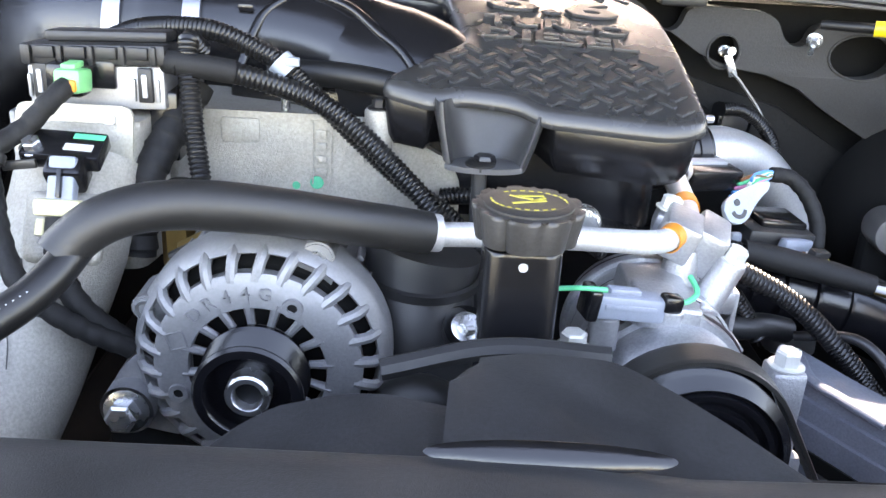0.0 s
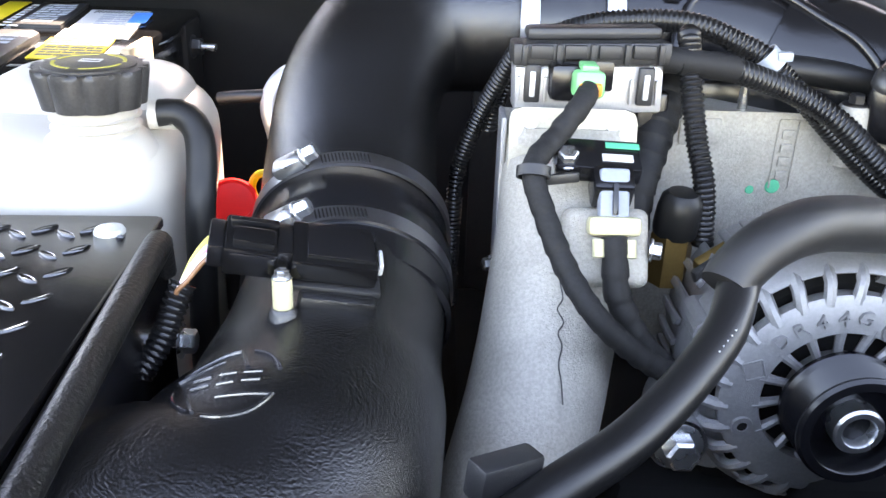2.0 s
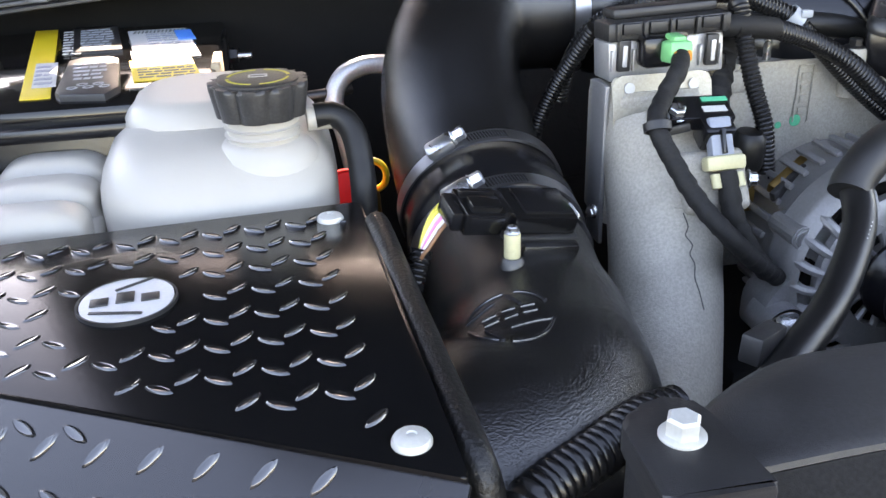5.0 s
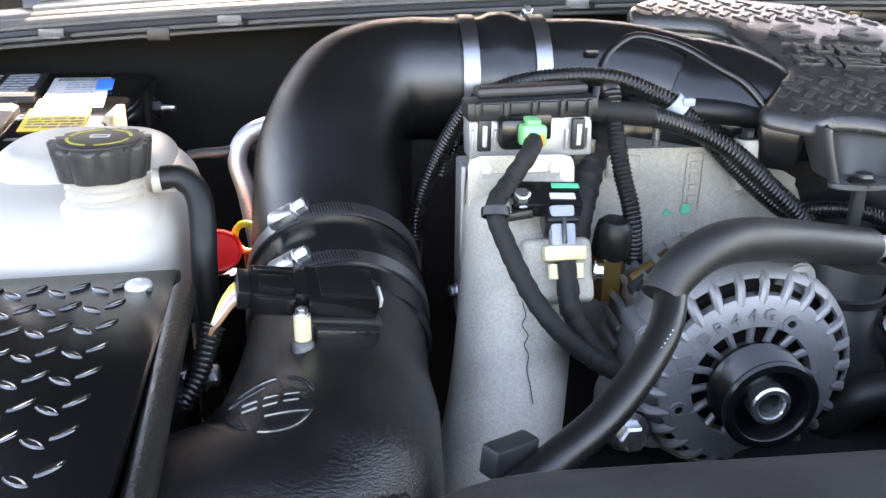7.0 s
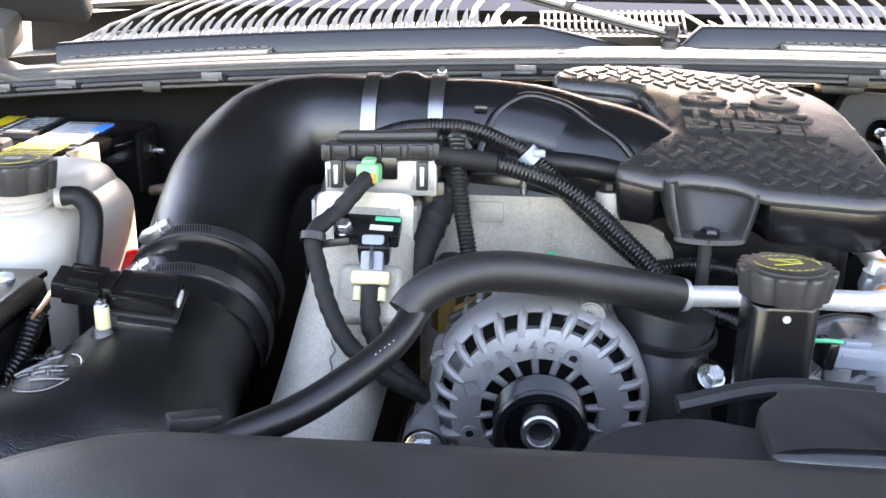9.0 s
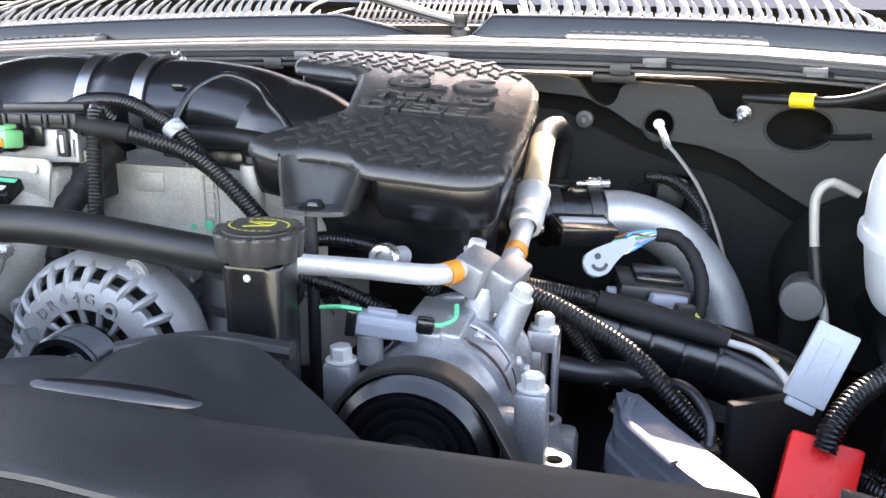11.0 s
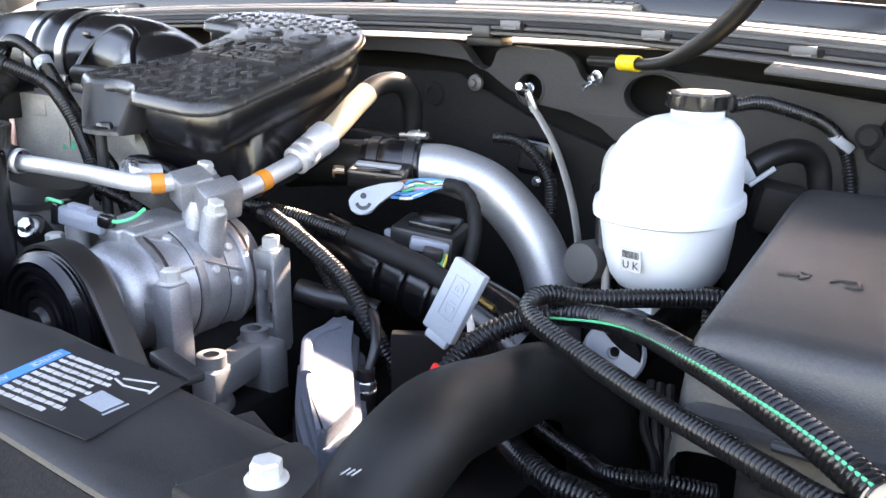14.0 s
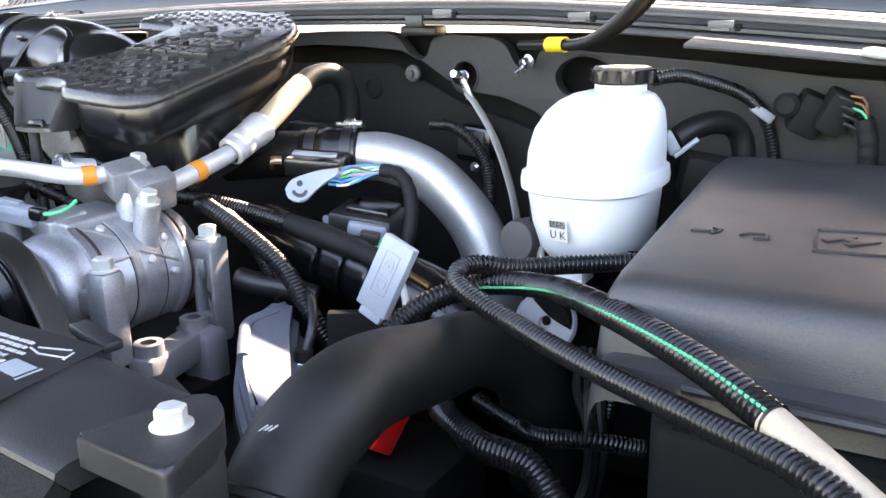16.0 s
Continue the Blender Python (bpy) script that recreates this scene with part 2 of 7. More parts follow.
    cap = bm.faces.new(top)
    for i in range(n):
        bm.faces.new((low[i], low[(i + 1) % n], top[(i + 1) % n], top[i]))
    if bev:
        bmesh.ops.bevel(bm, geom=list(cap.edges), offset=bev, segments=seg, affect="EDGES", profile=0.5)
    if zf:
        for v in bm.verts:
            v.co.z += zf(v.co.x, v.co.y)
    return moved(bm, m) if m else bm


def rounded(pts, r, n=5):
    """A polygon with rounded corners; r may be one radius or one a corner."""
    out = []
    k = len(pts)
    for i in range(k):
        p, a, b = Vector(pts[i]), Vector(pts[i - 1]), Vector(pts[(i + 1) % k])
        rr = r[i] if isinstance(r, (list, tuple)) else r
        u, v = (a - p), (b - p)
        d = min(rr, u.length * 0.48, v.length * 0.48)
        u, v = u.normalized() * d, v.normalized() * d
        for j in range(n + 1):
            t = j / n
            out.append(tuple((p + u) * (1 - t) ** 2 + p * 2 * t * (1 - t) + (p + v) * t ** 2))
    return out


def frame_to(axis, up=(0, 0, 1)):
    """A turn that takes z to the given axis."""
    z = Vector(axis).normalized()
    x = Vector(up).cross(z)
    if x.length < 1e-4:
        x = Vector((1, 0, 0))
    x.normalize()
    y = z.cross(x)
    return Matrix((x, y, z)).transposed().to_4x4()


def lathe(profile, at, axis=(0, 0, 1), seg=32, sweep=1.0):
    """Turns (radius, height) pairs about an axis through at."""
    bm = bmesh.new()
    rings = []
    for r, h in profile:
        if r <= 1e-6:
            rings.append([bm.verts.new((0, 0, h))])
        else:
            rings.append([bm.verts.new((r * math.cos(2 * math.pi * i / seg), r * math.sin(2 * math.pi * i / seg), h)) for i in range(seg)])
    for a, b in zip(rings, rings[1:]):
        if len(a) == 1 and len(b) == 1:
            continue
        for i in range(seg):
            j = (i + 1) % seg
            if len(a) == 1:
                bm.faces.new((a[0], b[i], b[j]))
            elif len(b) == 1:
                bm.faces.new((a[i], b[0], a[j]))
            else:
                bm.faces.new((a[i], b[i], b[j], a[j]))
    return moved(bm, Matrix.Translation(at) @ frame_to(axis))


def glide(pts, step):
    """A smooth line through the points, sampled about every step metres."""
    p = [Vector(q) for q in pts]
    p = [p[0] * 2 - p[1]] + p + [p[-1] * 2 - p[-2]]
    dense = []
    for i in range(1, len(p) - 2):
        for j in range(24):
            t = j / 24
            dense.append(0.5 * (2 * p[i] + (p[i + 1] - p[i - 1]) * t + (2 * p[i - 1] - 5 * p[i] + 4 * p[i + 1] - p[i + 2]) * t * t
                                + (3 * p[i] - p[i - 1] - 3 * p[i + 1] + p[i + 2]) * t ** 3))
    dense.append(p[-2])
    length = [0.0]
    for a, b in zip(dense, dense[1:]):
        length.append(length[-1] + (b - a).length)
    n = max(2, round(length[-1] / step))
    out, k = [], 0
    for i in range(n + 1):
        s = length[-1] * i / n
        while k < len(dense) - 2 and length[k + 1] < s:
            k += 1
        f = (s - length[k]) / max(1e-9, length[k + 1] - length[k])
        out.append(dense[k].lerp(dense[k + 1], f))
    return out, length[-1]


def sweep(line, radii, seg=16, squash=(1, 1), caps=True, wall=0.0):
    """A pipe along a line, one radius a point."""
    bm = bmesh.new()
    rings, n = [], len(line)
    t = (line[1] - line[0]).normalized()
    u = t.orthogonal().normalized()
    if abs(t.z) < 0.95:
        u = (Vector((0, 0, 1)) - t * t.z).normalized()
    for i, p in enumerate(line):
        t2 = (line[min(i + 1, n - 1)] - line[max(i - 1, 0)]).normalized()
        u = (u - t2 * u.dot(t2)).normalized()
        w = t2.cross(u)
        rings.append([bm.verts.new(p + radii[i] * (squash[0] * math.cos(2 * math.pi * k / seg) * u + squash[1] * math.sin(2 * math.pi * k / seg) * w)) for k in range(seg)])
    for a, b in zip(rings, rings[1:]):
        for k in range(seg):
            bm.faces.new((a[k], a[(k + 1) % seg], b[(k + 1) % seg], b[k]))
    if caps:
        bm.faces.new(rings[0][::-1])
        bm.faces.new(rings[-1])
    return bm


def pipe(pts, r, seg=18, step=0.006, squash=(1, 1), caps=True):
    """A smooth pipe. r: one radius, or one for each given point."""
    line, _ = glide(pts, step)
    if isinstance(r, (int, float)):
        rad = [r] * len(line)
    else:
        k = len(r) - 1
        rad = []
        for i in range(len(line)):
            s = i / (len(line) - 1) * k
            a = min(int(s), k - 1)
            f = s - a
            f = f * f * (3 - 2 * f)
            rad.append(r[a] * (1 - f) + r[a + 1] * f)
    return sweep(line, rad, seg, squash, caps)


def corrugated(pts, r, pitch=0.0034, depth=0.0011, seg=16):
    """A ribbed split conduit."""
    line, length = glide(pts, pitch / 4)
    rad = [r - depth * (0, 0.15, 1, 0.85)[i % 4] for i in range(len(line))]
    return sweep(line, rad, seg)


def wrapped(pts, r, pitch=0.012, seg=14):
    """A cable wound with tape, with a small step at each turn."""
    line, _ = glide(pts, 0.002)
    rad = [r * (1 + 0.13 * ((i * 0.002 / pitch) % 1.0) + 0.02 * math.sin(i * 0.9)) for i in range(len(line))]
    return sweep(line, rad, seg)


def hexbolt(at, axis, af=0.012, h=0.007, flange=0.009, shank=0.0, lip=0.0018):
    """A flanged hexagon head whose flange sits at the point given."""
    bm = lathe([(0, 0), (flange, 0), (flange, lip * 0.6), (flange * 0.88, lip), (0, lip)], (0, 0, 0), seg=24)
    r = af / math.sqrt(3)
    hexa = prism([(r * math.cos(i * math.pi / 3), r * math.sin(i * math.pi / 3)) for i in range(6)], lip * 0.8, h, bev=h * 0.12, seg=1)
    bm = join(bm, hexa)
    if shank:
        bm = join(bm, lathe([(0, 0), (af * 0.33, 0), (af * 0.33, -shank), (0, -shank)], (0, 0, 0), seg=12))
    return moved(bm, Matrix.Translation(at) @ frame_to(axis))


def writing(text, size, depth, m, align="CENTER", bold=0.0, bevel=0.0):
    """Raised letters in Blender's own font, as a bmesh."""
    cu = bpy.data.curves.new("writing", "FONT")
    cu.body, cu.size, cu.extrude, cu.align_x, cu.align_y, cu.resolution_u = text, size, depth / 2, align, "CENTER", 2
    cu.offset, cu.bevel_depth, cu.bevel_resolution = bold, bevel, 1
    ob = new("writing", cu)
    bpy.context.view_layer.update()
    me = bpy.data.meshes.new_from_object(ob)
    bm = bmesh.new()
    bm.from_mesh(me)
    bpy.data.objects.remove(ob)
    bpy.data.meshes.remove(me)
    bpy.data.curves.remove(cu)
    return moved(bm, m)


def loom(name, pts, r, label, material=None, pitch=0.0034, depth=0.0011, category="cable conduit"):
    mid = Vector(pts[len(pts) // 2])
    ob = thing(name, (mid.x, mid.y, min(p[2] for p in pts) - r), label, category)
    part("conduit", corrugated(pts, r, pitch, depth), material or LOOM, ob)
    line, _ = glide(pts, 0.008)
    side = Vector((0.1, -0.62, -0.78)) * (r - depth * 0.3)
    part("slit", sweep([p + side for p in line], [r * 0.09] * len(line), 5), GAP, ob)
    return ob


# ---- structure ----
def flat(name, c, s, material, label, category, bev=0.0):
    return single(name, box(c, s, bev), material, label, category, kind="structure")


# Undertray, walls and firewall carry the bay's deep shade as near-black colour.
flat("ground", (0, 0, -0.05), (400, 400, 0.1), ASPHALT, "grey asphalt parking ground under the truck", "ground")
flat("floor", (0.05, 0.6, 0.78), (2.0, 1.0, 0.04), GAP, "near-black undertray below the engine, shade in its colour", "undertray")
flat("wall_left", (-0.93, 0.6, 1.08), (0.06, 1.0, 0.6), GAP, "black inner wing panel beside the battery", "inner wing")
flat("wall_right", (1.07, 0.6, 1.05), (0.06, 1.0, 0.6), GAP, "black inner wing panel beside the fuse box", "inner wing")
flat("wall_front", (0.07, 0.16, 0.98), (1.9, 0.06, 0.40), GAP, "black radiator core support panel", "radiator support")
flat("firewall", (0.05, 1.06, 1.06), (2.06, 0.04, 0.66), GAP, "near-black steel firewall behind the engine, shade in its colour", "firewall")


def seal_y(x):
    return 0.972 - 0.02 * max(0.0, x - 0.40)


def seal_z(x):
    return 1.4180 - 0.045 * (x - 0.17) ** 2 - 0.03 * max(0.0, x - 0.40)


def ribbon(profile, x0, x1, n=48):
    """A closed profile of (y, z) offsets carried across the truck along the rear edge of the bay."""
    bm = bmesh.new()
    rings = []
    for i in range(n + 1):
        x = x0 + (x1 - x0) * i / n
        rings.append([bm.verts.new((x, seal_y(x) + a, seal_z(x) + b)) for a, b in profile])
    k = len(profile)
    for a, b in zip(rings, rings[1:]):
        for j in range(k):
            bm.faces.new((a[j], a[(j + 1) % k], b[(j + 1) % k], b[j]))
    bm.faces.new(rings[0][::-1])
    bm.faces.new(rings[-1])
    return bm


cowl = thing("cowl", (0.05, 1.02, 1.36), "dark plastic cowl panel with sunlit louvred vents and rubber seal", "cowl panel", kind="structure")
part("flange", ribbon([(-0.013, -0.0150), (-0.0165, -0.0135), (-0.0165, -0.0105), (-0.012, -0.0085), (0.0, -0.007), (0.004, -0.015)], -0.84, 0.98), CHANNEL, cowl)
# Sunlit end of the flange in paler material; the added shelf shades the fuse lid.
part("flange_lip", ribbon([(-0.0265, -0.0165), (-0.0280, -0.0148), (-0.0265, -0.0130), (-0.014, -0.0100), (-0.012, -0.0165)], 0.52, 0.60, 6), SEAL, cowl, "folded edge of the cowl flange, paler where sunlit")
part("flange_shelf", ribbon([(-0.070, -0.0225), (-0.072, -0.0205), (-0.070, -0.0185), (-0.014, -0.0100), (-0.012, -0.0165)], 0.60, 0.98, 16), SEAL, cowl, "added shelf at the cowl flange's end, paler where sunlit")
part("rail", ribbon([(-0.0140, -0.0075), (-0.0150, -0.0055), (-0.0135, -0.0040), (-0.009, -0.0040), (-0.009, -0.0075)], -0.84, 0.98), SEAL, cowl, "thin grey rail under the seal")
part("channel", ribbon([(-0.007, -0.008), (-0.011, -0.002), (-0.008, 0.002), (0.002, 0.003), (0.002, -0.008)], -0.84, 0.98), CHANNEL, cowl)
part("seal", ribbon([(-0.002, 0.001), (-0.0055, 0.004), (-0.004, 0.0065), (-0.005, 0.009), (-0.001, 0.0125), (0.008, 0.0135), (0.014, 0.010), (0.010, 0.001)], -0.84, 0.98), SEAL, cowl, "grey rubber bulb seal")
part("lip", ribbon([(0.012, 0.008), (0.011, 0.0145), (0.014, 0.0165), (0.074, 0.0190), (0.074, 0.004)], -0.84, 0.98), LIP, cowl)
for x in (-0.77, -0.685, -0.50, -0.12, 0.05, 0.30, 0.47, 0.62, 0.78):
    clip_ = part("clip", box((x, seal_y(x) - 0.0120, seal_z(x) - 0.0015), (0.026, 0.006, 0.0085), 0.0015), CLIPGREY, cowl)
    part("clip_foot", box((x, seal_y(x) - 0.0150, seal_z(x) - 0.0060), (0.018, 0.004, 0.0030), 0.0008), CLIPGREY, clip_)
    part("clip_gap", box((x + 0.0165, seal_y(x) - 0.0135, seal_z(x) - 0.0040), (0.0055, 0.005, 0.0070), 0.0006), GAP, clip_)
for x in (-0.575, -0.16, 0.263):
    part("hook", box((x, seal_y(x) - 0.014, seal_z(x) - 0.011), (0.024, 0.009, 0.014), 0.002), BLACK, cowl)


def crest(x):
    """Height of the upright vent wall above the seal's line: it dips to the lip under the wiper."""
    rise = 0.026 * min(1.0, max(0.0, (0.012 - x) / 0.115))
    if x > 0.072:
        rise = 0.026 * min(1.0, (x - 0.072) / 0.026)
    return 0.0180 + rise


def vent_wall():
    bm = bmesh.new()
    rows = []
    for i in range(180):
        x = -0.735 + 1.715 * i / 179
        y, z, c = seal_y(x), seal_z(x), crest(x)
        rows.append([bm.verts.new(p) for p in ((x, y + 0.066, z + 0.010), (x, y + 0.067, z + c - 0.004), (x, y + 0.070, z + c), (x, y + 0.080, z + c + 0.001), (x, y + 0.080, z + 0.0))])
    for a, b in zip(rows, rows[1:]):
        for j in range(5):
            bm.faces.new((a[j], a[(j + 1) % 5], b[(j + 1) % 5], b[j]))
    bm.faces.new(rows[0][::-1])
    bm.faces.new(rows[-1])
    return bm


part("vent_wall", vent_wall(), COWL, cowl, "dark smooth upright wall in front of the vents", 50)
part("plenum", ribbon([(0.078, 0.004), (0.078, 0.030), (0.200, 0.034), (0.206, 0.080), (0.24, 0.080), (0.24, 0.0), (0.078, 0.0)], -0.84, 0.98), PLENUM, cowl, "shaded plenum behind the louvres")
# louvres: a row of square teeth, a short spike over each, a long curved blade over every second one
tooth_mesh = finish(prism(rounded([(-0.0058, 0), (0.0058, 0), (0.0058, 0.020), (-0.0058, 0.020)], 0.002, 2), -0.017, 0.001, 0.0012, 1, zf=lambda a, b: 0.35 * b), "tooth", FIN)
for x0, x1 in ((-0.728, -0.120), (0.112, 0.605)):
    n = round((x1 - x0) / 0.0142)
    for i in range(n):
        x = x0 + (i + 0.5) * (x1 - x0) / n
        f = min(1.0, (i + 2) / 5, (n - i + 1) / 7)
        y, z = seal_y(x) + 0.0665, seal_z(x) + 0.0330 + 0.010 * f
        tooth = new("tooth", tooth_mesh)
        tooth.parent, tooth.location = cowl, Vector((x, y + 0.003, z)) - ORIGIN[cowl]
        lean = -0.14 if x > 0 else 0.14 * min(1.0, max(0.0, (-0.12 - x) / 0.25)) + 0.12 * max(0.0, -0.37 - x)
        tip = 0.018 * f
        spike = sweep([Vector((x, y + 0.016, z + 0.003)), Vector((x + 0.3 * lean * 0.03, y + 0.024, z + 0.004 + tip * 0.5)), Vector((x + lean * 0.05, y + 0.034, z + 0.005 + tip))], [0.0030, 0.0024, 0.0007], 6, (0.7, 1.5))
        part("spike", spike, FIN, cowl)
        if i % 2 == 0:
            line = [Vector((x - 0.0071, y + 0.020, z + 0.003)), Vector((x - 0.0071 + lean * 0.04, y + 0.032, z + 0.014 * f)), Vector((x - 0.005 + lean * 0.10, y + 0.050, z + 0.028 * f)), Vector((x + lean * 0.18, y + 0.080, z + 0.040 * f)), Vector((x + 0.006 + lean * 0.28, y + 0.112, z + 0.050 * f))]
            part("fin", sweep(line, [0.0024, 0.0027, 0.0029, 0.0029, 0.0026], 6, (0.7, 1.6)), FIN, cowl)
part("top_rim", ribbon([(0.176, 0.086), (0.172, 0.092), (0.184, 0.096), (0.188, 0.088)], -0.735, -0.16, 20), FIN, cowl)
# ledges in front of the vent wall, sunlight held in their pale colour
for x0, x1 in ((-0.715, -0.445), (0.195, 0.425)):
    part("ledge", ribbon([(0.036, 0.016), (0.034, 0.0195), (0.037, 0.0220), (0.067, 0.0255), (0.067, 0.016)], x0, x1, 14), FIN, cowl, "pale ledge before the vents, sunlight in its colour")
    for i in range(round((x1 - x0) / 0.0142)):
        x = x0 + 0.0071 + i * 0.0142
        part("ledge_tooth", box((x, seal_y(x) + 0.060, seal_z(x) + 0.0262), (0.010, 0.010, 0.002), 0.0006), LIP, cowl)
# slotted grille under the wiper
for i in range(22):
    x = -0.098 + i * 0.0088
    y, z = seal_y(x) + 0.100, seal_z(x) + 0.024
    part("grille_bar", box((x, y + 0.024, z + 0.018), (0.0040, 0.062, 0.004), 0.001, (32, 0, 0)), GREYC, cowl)
for k in range(4):
    part("grille_web", box((-0.006, seal_y(0) + 0.100 + 0.016 * k, seal_z(0) + 0.024 + 0.0105 * k), (0.19, 0.0035, 0.003), 0.0, (32, 0, 0)), GREYC, cowl)
flat("windscreen", (0.05, 1.58, 1.735), (1.7, 1.0, 0.008), GLASS, "tinted glass windscreen above the cowl", "windscreen").rotation_euler = (radians(32), 0, 0)
wiper = thing("wiper", (0.062, 1.035, 1.445), "dark metal wiper arm parked on the cowl", "wiper")
# The dark arm takes the louvres' pale colour to look sunlit.
part("arm", pipe([(0.058, 1.040, 1.453), (0.0, 1.056, 1.466), (-0.07, 1.076, 1.483), (-0.20, 1.11, 1.515)], [0.010, 0.0115, 0.0105, 0.008], 10, squash=(0.45, 1.0)), FIN, wiper, "wiper arm with sunlight put into its pale colour")
part("arm_edge", pipe([(0.058, 1.030, 1.448), (0.0, 1.046, 1.460), (-0.07, 1.067, 1.477), (-0.20, 1.10, 1.508)], 0.0022, 6), DARKSTEEL, wiper)
part("hinge_step", box((-0.064, 1.074, 1.483), (0.010, 0.024, 0.014), 0.002, (0, 14, -16)), DARKSTEEL, wiper)
part("pivot", lathe([(0, -0.02), (0.012, -0.02), (0.012, -0.004), (0.0085, 0.000), (0.0085, 0.008), (0.0095, 0.010), (0.0085, 0.016), (0, 0.017)], (0.060, 1.036, 1.447), seg=20), DARKSTEEL, wiper)

# the raised bonnet: out of view, it keeps the sun off the engine
bonnet = thing("bonnet", (0.05, 0.90, 1.56), "unseen raised bonnet, kept dark below to limit stray light", "bonnet", kind="structure")
part("skin", box((0.10, 0.616, 2.0515), (2.00, 1.358, 0.03), 0.008, (-52, 0, 0)), BONNET, bonnet)
# Unseen flaps added at both ends to trim the sun's reach.
for x in (-0.80, 0.86):
    y, z, long = (1.041, 1.509, 0.0587) if x > 0 else (1.053, 1.494, 0.09)
    part("corner", box((x, y, z), (0.50 if x > 0 else 0.20, long, 0.03), 0.006, (-52, 0, 0)), BONNET, bonnet)
for s, x in ((1, -0.86), (-1, 0.985)):
    single("wing_left" if s > 0 else "wing_right", box((x - s * 0.07, 0.55, 1.22), (0.16, 1.3, 0.34), 0.03, (0, 0, 0), 4), BODY, "grey painted steel wing edge beside the engine bay", "wing", kind="structure")


# ---- radiator cover ----
def rear_edge(x):
    return 0.296 + 0.042 * min(1.0, max(0.0, (x - 0.10) / 0.25)) - 0.030 * max(0.0, (-0.30 - x) / 0.08) ** 2


def cover_z(x):
    return 1.290 - 0.105 * max(0.0, x - 0.05) - 0.06 * max(0.0, -0.33 - x)


def fold_y(x):
    t = min(1.0, max(0.0, (x - 0.23) / 0.14))
    return 0.217 + 0.035 * t * t * (3 - 2 * t) + 0.008 * min(1.0, max(0.0, (-0.20 - x) / 0.1))


def cover_strip(section):
    """A closed section of the cover carried across the truck."""
    bm = bmesh.new()
    rows, n = [], 60
    for i in range(n + 1):
        x = -0.385 + 0.915 * i / n
        rows.append([bm.verts.new((x, y, cover_z(x) + d)) for y, d in section(rear_edge(x), fold_y(x))])
    k = len(rows[0])
    for a, b in zip(rows, rows[1:]):
        for j in range(k):
            bm.faces.new((a[j], b[j], b[(j + 1) % k], a[(j + 1) % k]))
    bm.faces.new(rows[0][::-1])
    bm.faces.new(rows[-1])
    return bm


def top_section(r, f):
    upper = [(f - 0.003, -0.0035), (f - 0.002, -0.0010), (f, -0.0002), (f + 0.004, 0.0008), (r - 0.020, 0.002), (r - 0.008, 0.0), (r - 0.002, -0.004), (r, -0.010), (r + 0.002, -0.05), (r - 0.01, -0.09)]
    return upper + [(r - 0.016, -0.09), (r - 0.006, -0.05), (r - 0.012, -0.012), (f + 0.004, -0.012)]


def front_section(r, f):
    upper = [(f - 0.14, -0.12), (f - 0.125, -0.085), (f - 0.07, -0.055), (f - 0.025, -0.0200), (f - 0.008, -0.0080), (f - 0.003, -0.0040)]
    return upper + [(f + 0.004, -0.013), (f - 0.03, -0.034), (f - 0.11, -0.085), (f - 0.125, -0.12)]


cover = thing("radiator_cover", (0.07, 0.2, 1.18), "black grained plastic cover over the radiator, with sticker and bolts", "radiator cover")
part("panel", cover_strip(top_section), COVER, cover)
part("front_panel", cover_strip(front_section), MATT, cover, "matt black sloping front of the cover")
dome = lathe([(0.0, 0.0), (0.30, -0.04), (0.60, -0.22), (0.85, -0.50), (1.0, -0.9)][::-1], (0, 0, 0), seg=40)
part("recess", moved(dome, Matrix.Translation((0.043, 0.2880, cover_z(0.043) + 0.0036)) @ pose(0, 0, 0, 42, 0, 0) @ Matrix.Diagonal((0.050, 0.0062, 0.0030, 1))), SATIN, cover, "smooth lens-shaped moulding", 60)
# bracket ears with large pale bolts
ear_l = prism(rounded([(-0.423, 0.200), (-0.380, 0.200), (-0.384, 0.246), (-0.390, 0.262), (-0.421, 0.254)], [0.004, 0.002, 0.004, 0.008, 0.012]), 1.286, 1.2985, 0.003)
part("ear", ear_l, BLACK, cover)
part("ear_stay", box((-0.405, 0.235, 1.24), (0.028, 0.03, 0.10), 0.006), BLACK, cover)
part("bolt", hexbolt((-0.4015, 0.234, 1.2982), (0, 0, 1), 0.0122, 0.0095, 0.0094), WHITEBOLT, cover, "pale zinc bolt")
ear_r = prism(rounded([(0.531, 0.260), (0.590, 0.256), (0.577, 0.304), (0.548, 0.322)], [0.003, 0.006, 0.014, 0.010]), 1.238, 1.2525, 0.003)
part("ear", ear_r, BLACK, cover)
part("ear_stay", box((0.566, 0.285, 1.19), (0.028, 0.03, 0.11), 0.006), BLACK, cover)
part("bolt", hexbolt((0.561, 0.286, 1.2522), (0, 0, 1), 0.0122, 0.0095, 0.0094), WHITEBOLT, cover, "pale zinc bolt")
for x in (0.235, 0.405, -0.265):
    y = fold_y(x) - 0.036
    z = cover_z(x) - 0.0265
    tilt = (0, -0.75, 1)
    part("bowl", lathe([(0.0345, -0.004), (0.0325, 0.0025), (0.0300, 0.0022), (0.0225, -0.0005), (0, -0.0005)], (x, y, z + 0.0005), tilt, 40), COVER, cover)
    part("push_pin", lathe([(0.0150, -0.003), (0.0150, 0.002), (0.0125, 0.0045), (0.006, 0.0045), (0.004, 0.0030), (0, 0.0030)], (x, y, z), tilt, 28), RUBBER, cover)
part("edge_bracket", box((0.428, 0.352, 1.246), (0.040, 0.012, 0.006), 0.0015, (0, 5, -10)), BLACK, cover)
